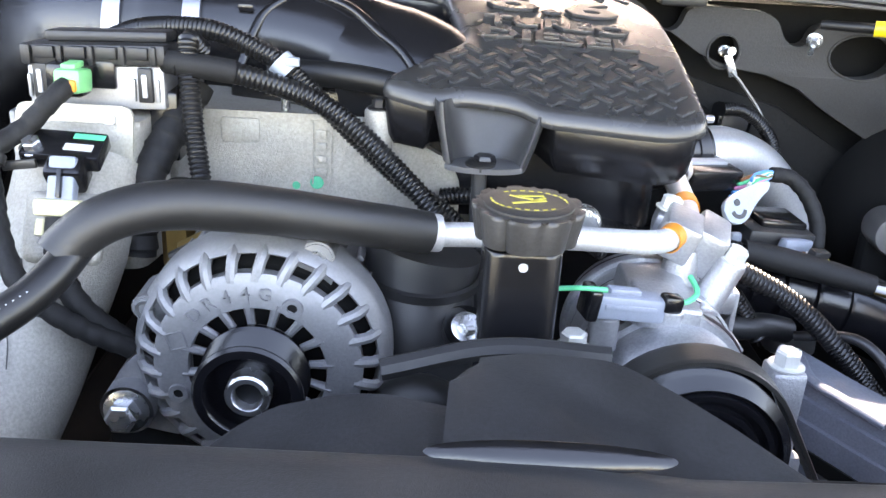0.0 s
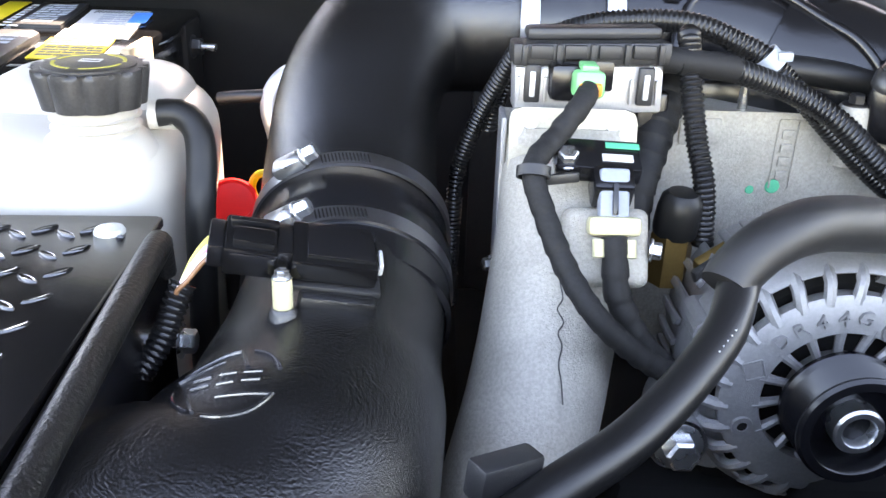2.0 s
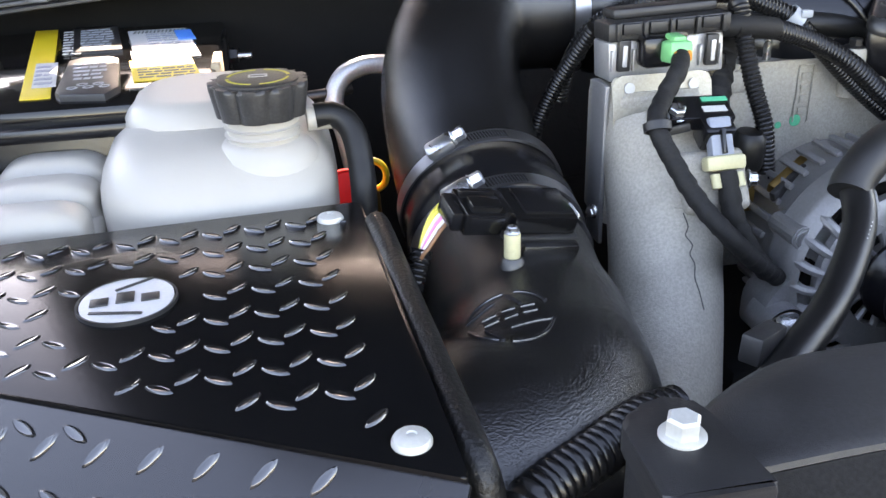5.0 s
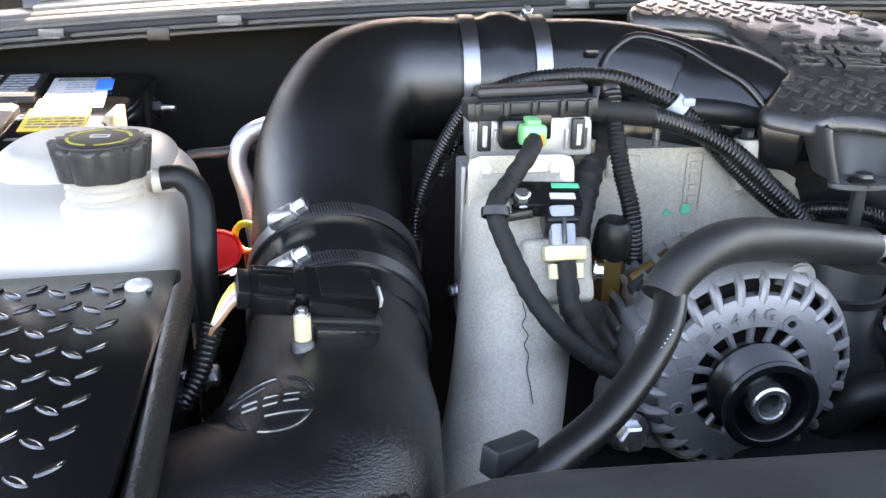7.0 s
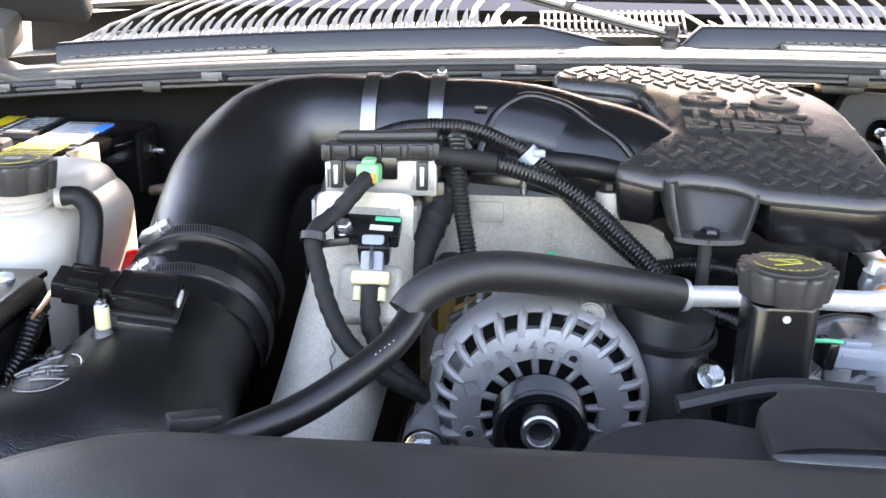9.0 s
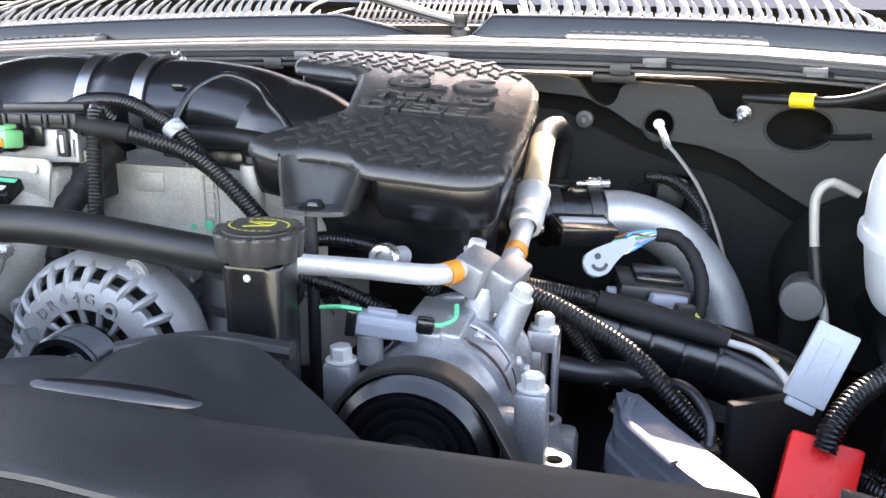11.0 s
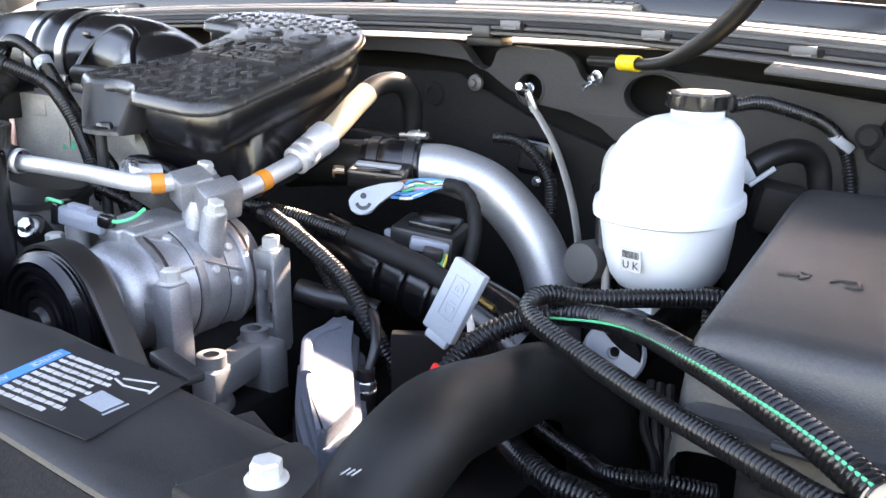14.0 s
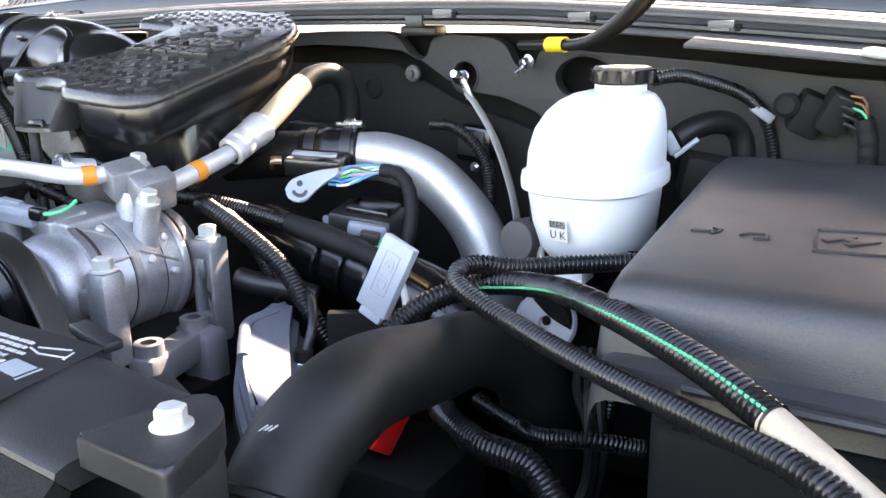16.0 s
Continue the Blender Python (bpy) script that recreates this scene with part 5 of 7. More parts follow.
    part("bore", lathe([(0, 0.0), (0.0034, 0.0)], (x, AC.y + 0.0002, z), (0, 1, 0), 12), GAP, alt)
for k, ch in enumerate("DR44G"):
    a = radians(136 - k * 13.0)
    p = radial(0.0520, a, AC.y - 0.0002)
    part("letter", writing(ch, 0.0125, 0.0024, Matrix.Translation(p) @ pose(0, 0, 0, 90, 0, 0) @ pose(0, 0, 0, 0, 0, math.degrees(a) - 90)), ALT, alt)
part("stamp", join(*[moved(box(c, s, 0.0002), Matrix.Translation(radial(0.0525, radians(160), AC.y)) @ pose(0, 0, 0, 0, -18, 0)) for c, s in (((0, 0, 0.0055), (0.011, 0.001, 0.001)), ((0, 0, -0.0055), (0.011, 0.001, 0.001)), ((0.0055, 0, 0), (0.001, 0.001, 0.011)), ((-0.0055, 0, 0), (0.001, 0.001, 0.011)))]), ALT, alt)
lug = prism(rounded([(-0.206, 1.160), (-0.206, 1.192), (-0.186, 1.215), (-0.165, 1.19), (-0.160, 1.15)], 0.010), 0.012, 0.045)
for vv in lug.verts:
    vv.co = Vector((vv.co.x, AC.y + 0.002 + vv.co.z, vv.co.y))
part("mount_lug", lug, ALT, alt)
part("mount_bolt", hexbolt((-0.194, 0.479, 1.1765), (0, -1, 0.1), 0.0175, 0.014, 0.0145, 0.02), ZINC, alt, "large zinc flange bolt")
part("mount_boss", lathe([(0.017, 0.0), (0.017, 0.03), (0, 0.03)], (-0.194, 0.4795, 1.1765), (0, 1, 0), 24), ALT, alt)
part("foot", box((-0.110, 0.53, 1.10), (0.12, 0.05, 0.14), 0.01), GAP, alt)

# ---- air-conditioning line over the alternator ----
acline = thing("air_conditioning_line", (-0.10, 0.48, 1.26), "black foam-sleeved air-conditioning hose ending in a bare aluminium pipe", "hose")
part("foam_sleeve", pipe([(-0.202, 0.428, 1.304), (-0.196, 0.433, 1.311), (-0.182, 0.440, 1.321), (-0.162, 0.452, 1.325), (-0.136, 0.468, 1.322), (-0.096, 0.490, 1.312), (-0.053, 0.510, 1.300), (-0.009, 0.530, 1.288)], [0.0128, 0.0132, 0.0140, 0.0145, 0.0143, 0.0142, 0.0141, 0.0138], 28), FOAM, acline)
part("hose", pipe([(-0.190, 0.438, 1.314), (-0.196, 0.429, 1.305), (-0.202, 0.415, 1.297), (-0.212, 0.400, 1.289), (-0.234, 0.376, 1.278), (-0.258, 0.354, 1.269), (-0.288, 0.330, 1.264), (-0.315, 0.31, 1.258)], 0.0098, 24), HOSE, acline)
part("hose_print", join(*[box((-0.2065 - 0.0024 * i, 0.3985 - 0.0026 * i, 1.2975 - 0.0012 * i), (0.0009, 0.0030, 0.0009), 0, (0, 0, 45)) for i in range(5)]), WHITE, acline)
part("pipe", pipe([(-0.02, 0.5335, 1.285), (0.03, 0.541, 1.284), (0.09, 0.546, 1.283), (0.135, 0.550, 1.281), (0.155, 0.560, 1.280), (0.163, 0.580, 1.279)], 0.0082, 20), ALU, acline, "bare aluminium pipe")
part("ferrule", lathe([(0.0115, -0.006), (0.0125, -0.004), (0.0125, 0.004), (0.0115, 0.006)], (-0.006, 0.534, 1.2865), (1, 0.18, -0.05), 24), ALU, acline)
part("band", lathe([(0.0084, -0.006), (0.0093, -0.006), (0.0093, 0.006), (0.0084, 0.006)], (0.158, 0.564, 1.2798), (0.5, 0.8, 0), 24), ORANGE, acline, "orange band")
single("hose_clip", box((-0.310, 0.330, 1.270), (0.030, 0.012, 0.016), 0.002, (0, 8, 35)), BLACK, "black plastic hose clip behind the radiator cover", "clip")

# ---- oil filler ----
oil = thing("oil_filler", (0.045, 0.46, 0.90), "black plastic oil filler neck with a dusty ridged cap", "oil filler")
part("neck", prism(rounded([(0.023, 0.444), (0.066, 0.444), (0.068, 0.482), (0.022, 0.482)], 0.010), 1.0, 1.312, 0.003, 2), SATIN, oil)
part("dot", lathe([(0.0028, 0), (0.0022, 0.0012), (0, 0.0014)], (0.044, 0.4438, 1.304), (0, -1, 0), 10), WHITE, oil)


def oil_print(c, p, r):
    marks = []
    for i in range(26):
        a = i / 26 * 2 * math.pi
        if i % 13 > 9:
            continue
        marks.append(box((p.x + 0.66 * r * math.cos(a), p.y + 0.50 * r * math.sin(a), p.z + 0.0002), (0.0028, 0.0012, 0.0003), 0, (0, 0, math.degrees(a) + 90)))
    for w, dx, dy, k in ((0.020, 0, -0.003, 18), (0.014, -0.004, 0.004, -25), (0.012, 0.005, 0.001, 40), (0.016, 0.001, 0.007, 8)):
        marks.append(box((p.x + dx, p.y + dy, p.z + 0.0003), (w, 0.0022, 0.0003), 0, (0, 0, k)))
    part("print", join(*marks), YELLOWINK, c)
    part("oval", prism([(p.x + 0.70 * r * math.cos(i * math.pi / 16), p.y + 0.56 * r * math.sin(i * math.pi / 16)) for i in range(32)], p.z - 0.001, p.z + 0.0001), CAP, c)


ridged_cap((0.046, 0.463, 1.3145), 0.0318, 0.020, 9, oil, CAP, oil_print)
stick = thing("engine_dipstick", (0.03, 0.60, 1.15), "black plastic cover post with a wide rubber grommet", "cover post")
part("post", lathe([(0.0055, 0), (0.0055, 0.17), (0, 0.17)], (0.026, 0.605, 1.145), seg=14), BLACK, stick)
part("grommet", lathe([(0.008, -0.004), (0.011, -0.003), (0.011, 0.001), (0.008, 0.003), (0, 0.003)], (0.026, 0.605, 1.313), seg=24), RUBBER, stick)
plugg = thing("port_plug", (0.102, 0.575, 1.24), "zinc plug with teal paint on the engine front", "plug")
part("head", lathe([(0.0135, 0), (0.0135, 0.008), (0.012, 0.010), (0.007, 0.010), (0.0065, 0.007), (0, 0.007)], (0.100, 0.585, 1.280), (-0.25, -1, 0.15), 28), ZINC, plugg)
part("neck", lathe([(0.0085, 0), (0.0085, 0.025), (0, 0.025)], (0.100, 0.585, 1.280), (0.25, 1, -0.15), 20), ALU, plugg)

# ---- wiring looms over the bridge ----
loom("wiring_loom", [(-0.300, 0.70, 1.30), (-0.292, 0.695, 1.335), (-0.275, 0.690, 1.362), (-0.250, 0.680, 1.377), (-0.218, 0.665, 1.387), (-0.173, 0.652, 1.389), (-0.138, 0.648, 1.377), (-0.119, 0.645, 1.367), (-0.088, 0.642, 1.339), (-0.058, 0.640, 1.311), (-0.027, 0.635, 1.285), (0.007, 0.630, 1.262), (0.04, 0.62, 1.22)], 0.0078, "black corrugated wiring loom arching over the control module")
loom("wiring_loom", [(-0.189, 0.612, 1.371), (-0.152, 0.620, 1.366), (-0.103, 0.633, 1.349), (-0.069, 0.630, 1.330), (-0.038, 0.625, 1.303), (-0.009, 0.615, 1.276), (0.02, 0.605, 1.24)], 0.0082, "thick black corrugated wiring loom crossing the bridge", pitch=0.0038, depth=0.0012)
loom("wiring_loom", [(-0.176, 0.634, 1.377), (-0.181, 0.624, 1.386), (-0.181, 0.616, 1.378), (-0.179, 0.610, 1.358), (-0.174, 0.598, 1.326), (-0.168, 0.586, 1.297), (-0.165, 0.58, 1.26)], 0.0074, "black corrugated wiring loom hanging beside the bridge")
loom("wiring_loom", [(-0.285, 0.660, 1.368), (-0.297, 0.675, 1.340), (-0.308, 0.690, 1.311), (-0.319, 0.700, 1.277), (-0.324, 0.700, 1.245), (-0.325, 0.70, 1.15)], 0.0068, "black corrugated wiring loom dropping beside the intake elbow")
single("cable_sleeve", pipe([(-0.196, 0.616, 1.372), (-0.178, 0.612, 1.371), (-0.150, 0.620, 1.366)], 0.0086, 18), TAPE, "black taped cable end at the control module", "cable")
clipg = thing("loom_clip", (-0.119, 0.645, 1.36), "pale grey plastic clip on the wiring loom", "clip")
part("band", lathe([(0.0085, -0.006), (0.0098, -0.006), (0.0098, 0.006), (0.0085, 0.006)], (-0.119, 0.645, 1.367), (0.6, -0.1, -0.55), 20), GREYL, clipg)
part("tail", box((-0.112, 0.638, 1.372), (0.010, 0.006, 0.006), 0.001), GREYL, clipg)
single("coolant_pipe", pipe([(-0.14, 0.70, 1.352), (-0.08, 0.695, 1.352), (-0.03, 0.69, 1.345), (0.02, 0.68, 1.33)], 0.0105, 16), RUBBER, "black rubber coolant hose above the bridge", "hose")
single("duct", box((-0.08, 0.735, 1.322), (0.19, 0.05, 0.036), 0.006), SATIN, "black plastic duct behind the intake bridge", "duct")
loom("wiring_loom", [(0.0, 0.66, 1.268), (0.03, 0.655, 1.272), (0.07, 0.65, 1.268), (0.105, 0.64, 1.252), (0.13, 0.64, 1.235)], 0.0072, "black corrugated wiring loom below the engine cover")
loom("wiring_loom", [(-0.05, 0.60, 1.262), (0.0, 0.60, 1.255), (0.05, 0.61, 1.24), (0.09, 0.62, 1.22)], 0.0065, "black corrugated wiring loom behind the oil filler")
thermo = thing("thermostat_housing", (0.0, 0.56, 1.05), "dark cast thermostat housing behind the alternator", "housing")
part("elbow", pipe([(-0.01, 0.565, 1.265), (-0.015, 0.562, 1.235), (-0.012, 0.55, 1.20), (0.0, 0.53, 1.14), (0.01, 0.51, 1.06)], [0.040, 0.041, 0.036, 0.032, 0.032], 28), BLACK, thermo)
part("ring", lathe([(0.041, -0.004), (0.044, -0.003), (0.044, 0.003), (0.041, 0.004)], (-0.012, 0.563, 1.248), (0.05, -0.1, 1), 36), DARKSTEEL, thermo)
part("bolt", hexbolt((0.020, 0.520, 1.226), (0.2, -0.6, 0.7), 0.013, 0.010, 0.011, 0.02), ZINC, thermo)
part("boss", lathe([(0.016, 0), (0.016, -0.05), (0, -0.05)], (0.020, 0.520, 1.226), (0.2, -0.6, 0.7), 20), BLACK, thermo)
single("coolant_hose", pipe([(-0.045, 0.50, 1.15), (-0.02, 0.485, 1.19), (0.005, 0.48, 1.19), (0.018, 0.485, 1.16), (0.02, 0.49, 1.08)], 0.016, 18), RUBBER, "black rubber coolant hose beside the oil filler", "hose")
single("regulator_plug", box((-0.036, 0.583, 1.214), (0.026, 0.014, 0.026), 0.003, (10, -6, 30)), CREAM, "cream plastic plug on the alternator's side", "plug")

# ---- engine cover ----
def lid_z(x, y):
    return 1.345 + 0.232 * (y - 0.613) - 0.03 * (x - 0.18)


ecover = thing("engine_cover", (0.07, 0.74, 1.12), "black moulded engine cover with raised tread pattern and lettering", "engine cover")
LID = [(-0.054, 0.640), (-0.010, 0.621), (0.012, 0.634), (0.050, 0.629), (0.070, 0.609), (0.160, 0.602), (0.190, 0.616), (0.194, 0.74), (0.190, 0.838), (0.13, 0.895), (0.02, 0.915), (-0.070, 0.900), (-0.094, 0.868), (-0.086, 0.846), (-0.006, 0.836), (0.014, 0.728)]
LID_R = [0.02, 0.010, 0.012, 0.012, 0.010, 0.05, 0.03, 0.05, 0.06, 0.07, 0.05, 0.03, 0.012, 0.012, 0.02, 0.014]


def grown(pts, d):
    """The outline pushed outwards by d."""
    out, n = [], len(pts)
    for i in range(n):
        a, b = Vector(pts[i - 1]), Vector(pts[(i + 1) % n])
        t = (b - a).normalized()
        out.append((pts[i][0] + t.y * d, pts[i][1] - t.x * d))
    return out


def shell(line, rings):
    """Rings of one outline, each pushed out and set below the lid's plane, closed at both ends."""
    bm = bmesh.new()
    rows = [[bm.verts.new((x, y, lid_z(x, y) + dz)) for x, y in grown(line, d)] for d, dz in rings]
    n = len(line)
    for a, b in zip(rows, rows[1:]):
        for i in range(n):
            bm.faces.new((a[i], b[i], b[(i + 1) % n], a[(i + 1) % n]))
    bm.faces.new(rows[0])
    bm.faces.new(rows[-1][::-1])
    return bm


EDGE_LINE = rounded(LID, LID_R, 7)
part("lid", shell(EDGE_LINE, [(-0.0080, 0.0), (-0.0052, -0.0005), (-0.0026, -0.0022), (-0.0008, -0.0050), (0.0, -0.0085), (0.0004, -0.0115), (-0.0006, -0.0130), (-0.0030, -0.0130)]), LIDBLACK, ecover, "", 50)
WALL = [(-0.052, 0.645), (-0.012, 0.634), (0.0, 0.652), (0.062, 0.648), (0.078, 0.618), (0.158, 0.608), (0.185, 0.620), (0.189, 0.74), (0.185, 0.832), (0.128, 0.888), (0.02, 0.908), (-0.066, 0.894), (-0.086, 0.868), (-0.080, 0.852), (0.0, 0.843), (0.020, 0.728)]
part("wall", shell(rounded(WALL, [0.016, 0.006, 0.006, 0.006, 0.006, 0.045, 0.03, 0.05, 0.06, 0.06, 0.05, 0.03, 0.012, 0.012, 0.02, 0.014], 6), [(-0.002, -0.010), (0.0, -0.016), (-0.0005, -0.030), (-0.003, -0.044), (-0.008, -0.052)]), SATIN, ecover, "", 50)
UNDER = [(-0.030, 0.672), (0.150, 0.668), (0.172, 0.676), (0.176, 0.74), (0.172, 0.815), (0.12, 0.865), (0.02, 0.885), (-0.050, 0.875), (-0.068, 0.864), (0.004, 0.858), (0.028, 0.728)]
part("body", prism(rounded(UNDER, 0.02, 6), -0.118, -0.048, 0.004, 2, zf=lid_z), SATIN, ecover)


def pocket():
    """A half-round alcove between two flared cheeks, drawn in towards its foot."""
    bm = bmesh.new()
    rows = []
    for k in range(9):
        t = k / 8
        z = 1.346 - 0.040 * t
        half, front = 0.0335 - 0.0100 * t ** 1.3, 0.6115 - 0.012 * t
        deep = 0.030 - 0.004 * t
        cx = 0.032 - 0.003 * t
        line = [(cx - half - 0.010 + 0.004 * t, front + 0.034), (cx - half - 0.006, front + 0.006), (cx - half - 0.0035, front + 0.001), (cx - half - 0.001, front)]
        for i in range(17):
            a = math.pi * i / 16
            line.append((cx - half * math.cos(a), front + 0.002 + deep * math.sin(a)))
        line += [(cx + half + 0.001, front + 0.001), (cx + half + 0.0035, front + 0.003), (cx + half + 0.006, front + 0.008), (cx + half + 0.010 - 0.004 * t, front + 0.034)]
        rows.append([bm.verts.new((x, y, z - 0.10 * (x - cx))) for x, y in line])
    for a, b in zip(rows, rows[1:]):
        for i in range(len(a) - 1):
            bm.faces.new((a[i], a[i + 1], b[i + 1], b[i]))
    bmesh.ops.solidify(bm, geom=list(bm.faces), thickness=0.0016)
    return bm


part("lug_pocket", pocket(), LUG, ecover, "half-round fixing pocket", 60)
FOOT = [(0.029 + 0.0285 * math.cos(i * math.pi / 24), 0.606 + (0.019 if i < 24 else 0.012) * math.sin(i * math.pi / 24)) for i in range(48)]
part("lug_foot", prism(FOOT, 1.3035, 1.3075, 0.0018, 3), LUG, ecover)
part("lug_bolt", lathe([(0, 0.006), (0.007, 0.006), (0.0085, 0.003), (0.0085, -0.004), (0, -0.004)], (0.029, 0.608, 1.3080), (0, 0, 1), 6), SATIN, ecover)


def on_lid(x, y, turn=0.0):
    return Matrix.Translation((x, y, lid_z(x, y))) @ pose(0, 0, 0, math.degrees(math.atan(0.232)), math.degrees(math.atan(0.03)), 0) @ pose(0, 0, 0, 0, 0, turn)


def bar(L, W, H):
    return prism(rounded([(-L / 2, -W / 2), (L / 2, -W / 2), (L / 2, W / 2), (-L / 2, W / 2)], W * 0.3, 2), -0.001, H, H * 0.35, 1)


def lid_tread(x, y):
    ok = all(inside(x + a, y + b, LID) for a, b in ((0.014, 0), (-0.012, 0), (0, 0.013), (0, -0.014)))
    lettering = 0.002 < x < 0.178 and 0.712 < y < 0.845
    return ok and not lettering


tread_bar = finish(bar(0.0178, 0.0058, 0.0014), "tread_bar", LIDBLACK, 20)
for i in range(-20, 30):
    for j in range(-20, 30):
        x, y = 0.02 + (i - j) * 0.0117, 0.66 + (i + j) * 0.0117
        if lid_tread(x, y):
            ob = new("tread_bar", tread_bar)
            ob.parent = ecover
            ob.matrix_basis = Matrix.Translation(-ORIGIN[ecover]) @ on_lid(x, y, 45 if (i + j) % 2 else -45)
            ORIGIN[ob] = ORIGIN[ecover]


def fitted(text, w, h, depth):
    """Raised words scaled to a width and height."""
    bm = writing(text, 1.0, 0.06, Matrix(), bold=0.012, bevel=0.022)
    lo, hi = [Vector((f(v.co.x for v in bm.verts), f(v.co.y for v in bm.verts), f(v.co.z for v in bm.verts))) for f in (min, max)]
    mid = (lo + hi) / 2
    return moved(bm, Matrix.Diagonal((w / (hi.x - lo.x), h / (hi.y - lo.y), depth / (hi.z - lo.z), 1)) @ Matrix.Translation((-mid.x, -mid.y, -lo.z)))


for word, w, h, y in (("6.6", 0.118, 0.040, 0.812), ("TURBO", 0.124, 0.021, 0.768), ("DIESEL", 0.130, 0.021, 0.738)):
    part("word", moved(fitted(word, w, h, 0.0030), on_lid(0.092, y, -3)), LIDBLACK, ecover, "", 12)

ecover.location.z += 0.005

# ---- air-conditioning compressor ----
comp = thing("compressor", (0.160, 0.56, 0.80), "grey aluminium air-conditioning compressor with black belt pulley", "compressor")
CC = Vector((0.158, 0.50, 1.185))
part("shell", lathe([(0.030, -0.012), (0.040, -0.010), (0.0475, -0.002), (0.0505, 0.010), (0.0515, 0.024), (0.0560, 0.029), (0.0565, 0.031), (0.0555, 0.032), (0.0555, 0.058), (0.057, 0.060), (0.057, 0.092), (0.0555, 0.094), (0.0560, 0.096), (0.057, 0.125), (0.053, 0.140), (0.045, 0.146), (0, 0.147)], CC, (0, 1, 0), 64), COMP, comp)
for y in (0.532, 0.559, 0.593):
    part("joint", lathe([(0.0550, -0.001), (0.0566, -0.001), (0.0566, 0.001), (0.0550, 0.001)], (CC.x, y, CC.z), (0, 1, 0), 64), GASKET if y != 0.559 else DARKSTEEL, comp)
PC = CC + Vector((0.0, 0.003, 0.001))   # centre of the pulley
prof = [(0.020, -0.062), (0.022, -0.066), (0.027, -0.066), (0.028, -0.061), (0.033, -0.060), (0.034, -0.065), (0.0375, -0.065), (0.0385, -0.061), (0.042, -0.061), (0.043, -0.0655), (0.0465, -0.0655), (0.0475, -0.062), (0.0500, -0.062), (0.051, -0.066), (0.054, -0.063)]
for i in range(6):
    prof += [(0.0575, -0.060 + i * 0.0040), (0.0545, -0.058 + i * 0.0040)]
prof += [(0.0590, -0.036), (0.0590, -0.028), (0.052, -0.020), (0.03, -0.014)]
part("pulley", lathe([(r * 0.99, h) for r, h in prof], PC, (0, 1, 0), 64), SATIN, comp, "black ribbed belt pulley")
part("clutch", lathe([(0, -0.070), (0.010, -0.070), (0.012, -0.064), (0.020, -0.064)], PC, (0, 1, 0), 32), DARKSTEEL, comp)
def belt_strip():
    """A flat belt, its smooth back outwards, over the pulley and away downwards."""
    bm = bmesh.new()
    path = [(math.cos(a) * 0.0595, math.sin(a) * 0.0595) for a in [radians(200 - k * 9) for k in range(20)]]
    last = Vector(path[-1])
    path += [tuple(last + Vector((0.485, -0.875)) * 0.02 * k) for k in range(1, 9)]
    rows = []
    for k, (x, z) in enumerate(path):
        a, b = Vector(path[max(0, k - 1)]), Vector(path[min(len(path) - 1, k + 1)])
        t = (b - a).normalized()
        n = Vector((-t.y, t.x))
        ring = []
        for j in range(13):
            ring.append((x + n.x * (0.0035 if 0 < j < 12 else 0.0028), PC.y - 0.0545 + 0.002 * j, z + n.y * (0.0035 if 0 < j < 12 else 0.0028)))
        ring += [(x, PC.y - 0.0305, z), (x, PC.y - 0.0545, z)]
        rows.append([bm.verts.new((PC.x + p[0], p[1], PC.z + p[2])) for p in ring])
    for a, b in zip(rows, rows[1:]):
        for j in range(15):
            bm.faces.new((a[j], a[(j + 1) % 15], b[(j + 1) % 15], b[j]))
    bm.faces.new(rows[0])
    bm.faces.new(rows[-1][::-1])
    return bm


part("belt", belt_strip(), BELT, comp, "black rubber drive belt, smooth on its back", 30)
# mounting ears with tall bolts
for x, y, z, tall in ((0.088, 0.503, 1.224, 0.05), (0.232, 0.511, 1.214, 0.085), (0.225, 0.637, 1.213, 0.10)):
    w = 0.024
    if z == 1.213:
        part("ear", box((x - 0.011, y, z - 0.05), (0.005, w, 0.10), 0.002), COMP, comp)
        part("ear", box((x + 0.011, y, z - 0.05), (0.005, w, 0.10), 0.002), COMP, comp)
        part("ear", box((x, y, z - 0.010), (w, w, 0.020), 0.003), COMP, comp)
        part("ear", box((x, y, z - 0.090), (w, w, 0.030), 0.003), COMP, comp)
        part("bolt_shank", lathe([(0.005, 0), (0.005, 0.06), (0, 0.06)], (x, y, z - 0.078), seg=12), ZINC, comp)
    else:
        part("ear", box((x, y, z - tall / 2), (w, w, tall), 0.004), COMP, comp)
    part("web", box(((x + CC.x) / 2, y, z - 0.030), (abs(x - CC.x), 0.018, 0.022), 0.004), COMP, comp)
    part("mount_bolt", hexbolt((x, y, z), (0, 0, 1), 0.0150, 0.012, 0.0120), WHITEBOLT, comp, "zinc flange bolt")
part("saddle", box((0.152, 0.556, 1.2385), (0.046, 0.070, 0.018), 0.003, (0, 6, 0), 3), COMP, comp)
part("saddle_step", box((0.146, 0.536, 1.2420), (0.030, 0.040, 0.016), 0.003, (6, 6, 0), 3), COMP, comp)
# scalloped flange behind the pulley and ribbed rear flange, each with its gasket
flange = []
for i in range(72):
    a = 2 * math.pi * i / 72
    r = 0.0560 + 0.0042 * max(0.0, math.cos(5 * a - 0.6)) ** 3
    flange.append((CC.x + r * math.cos(a), CC.z + r * math.sin(a)))
part("front_flange", prism(flange, 0, 0.007, 0.0012, 2, Matrix(((1, 0, 0, 0), (0, 0, -1, 0.529), (0, 1, 0, 0), (0, 0, 0, 1)))), COMP, comp)
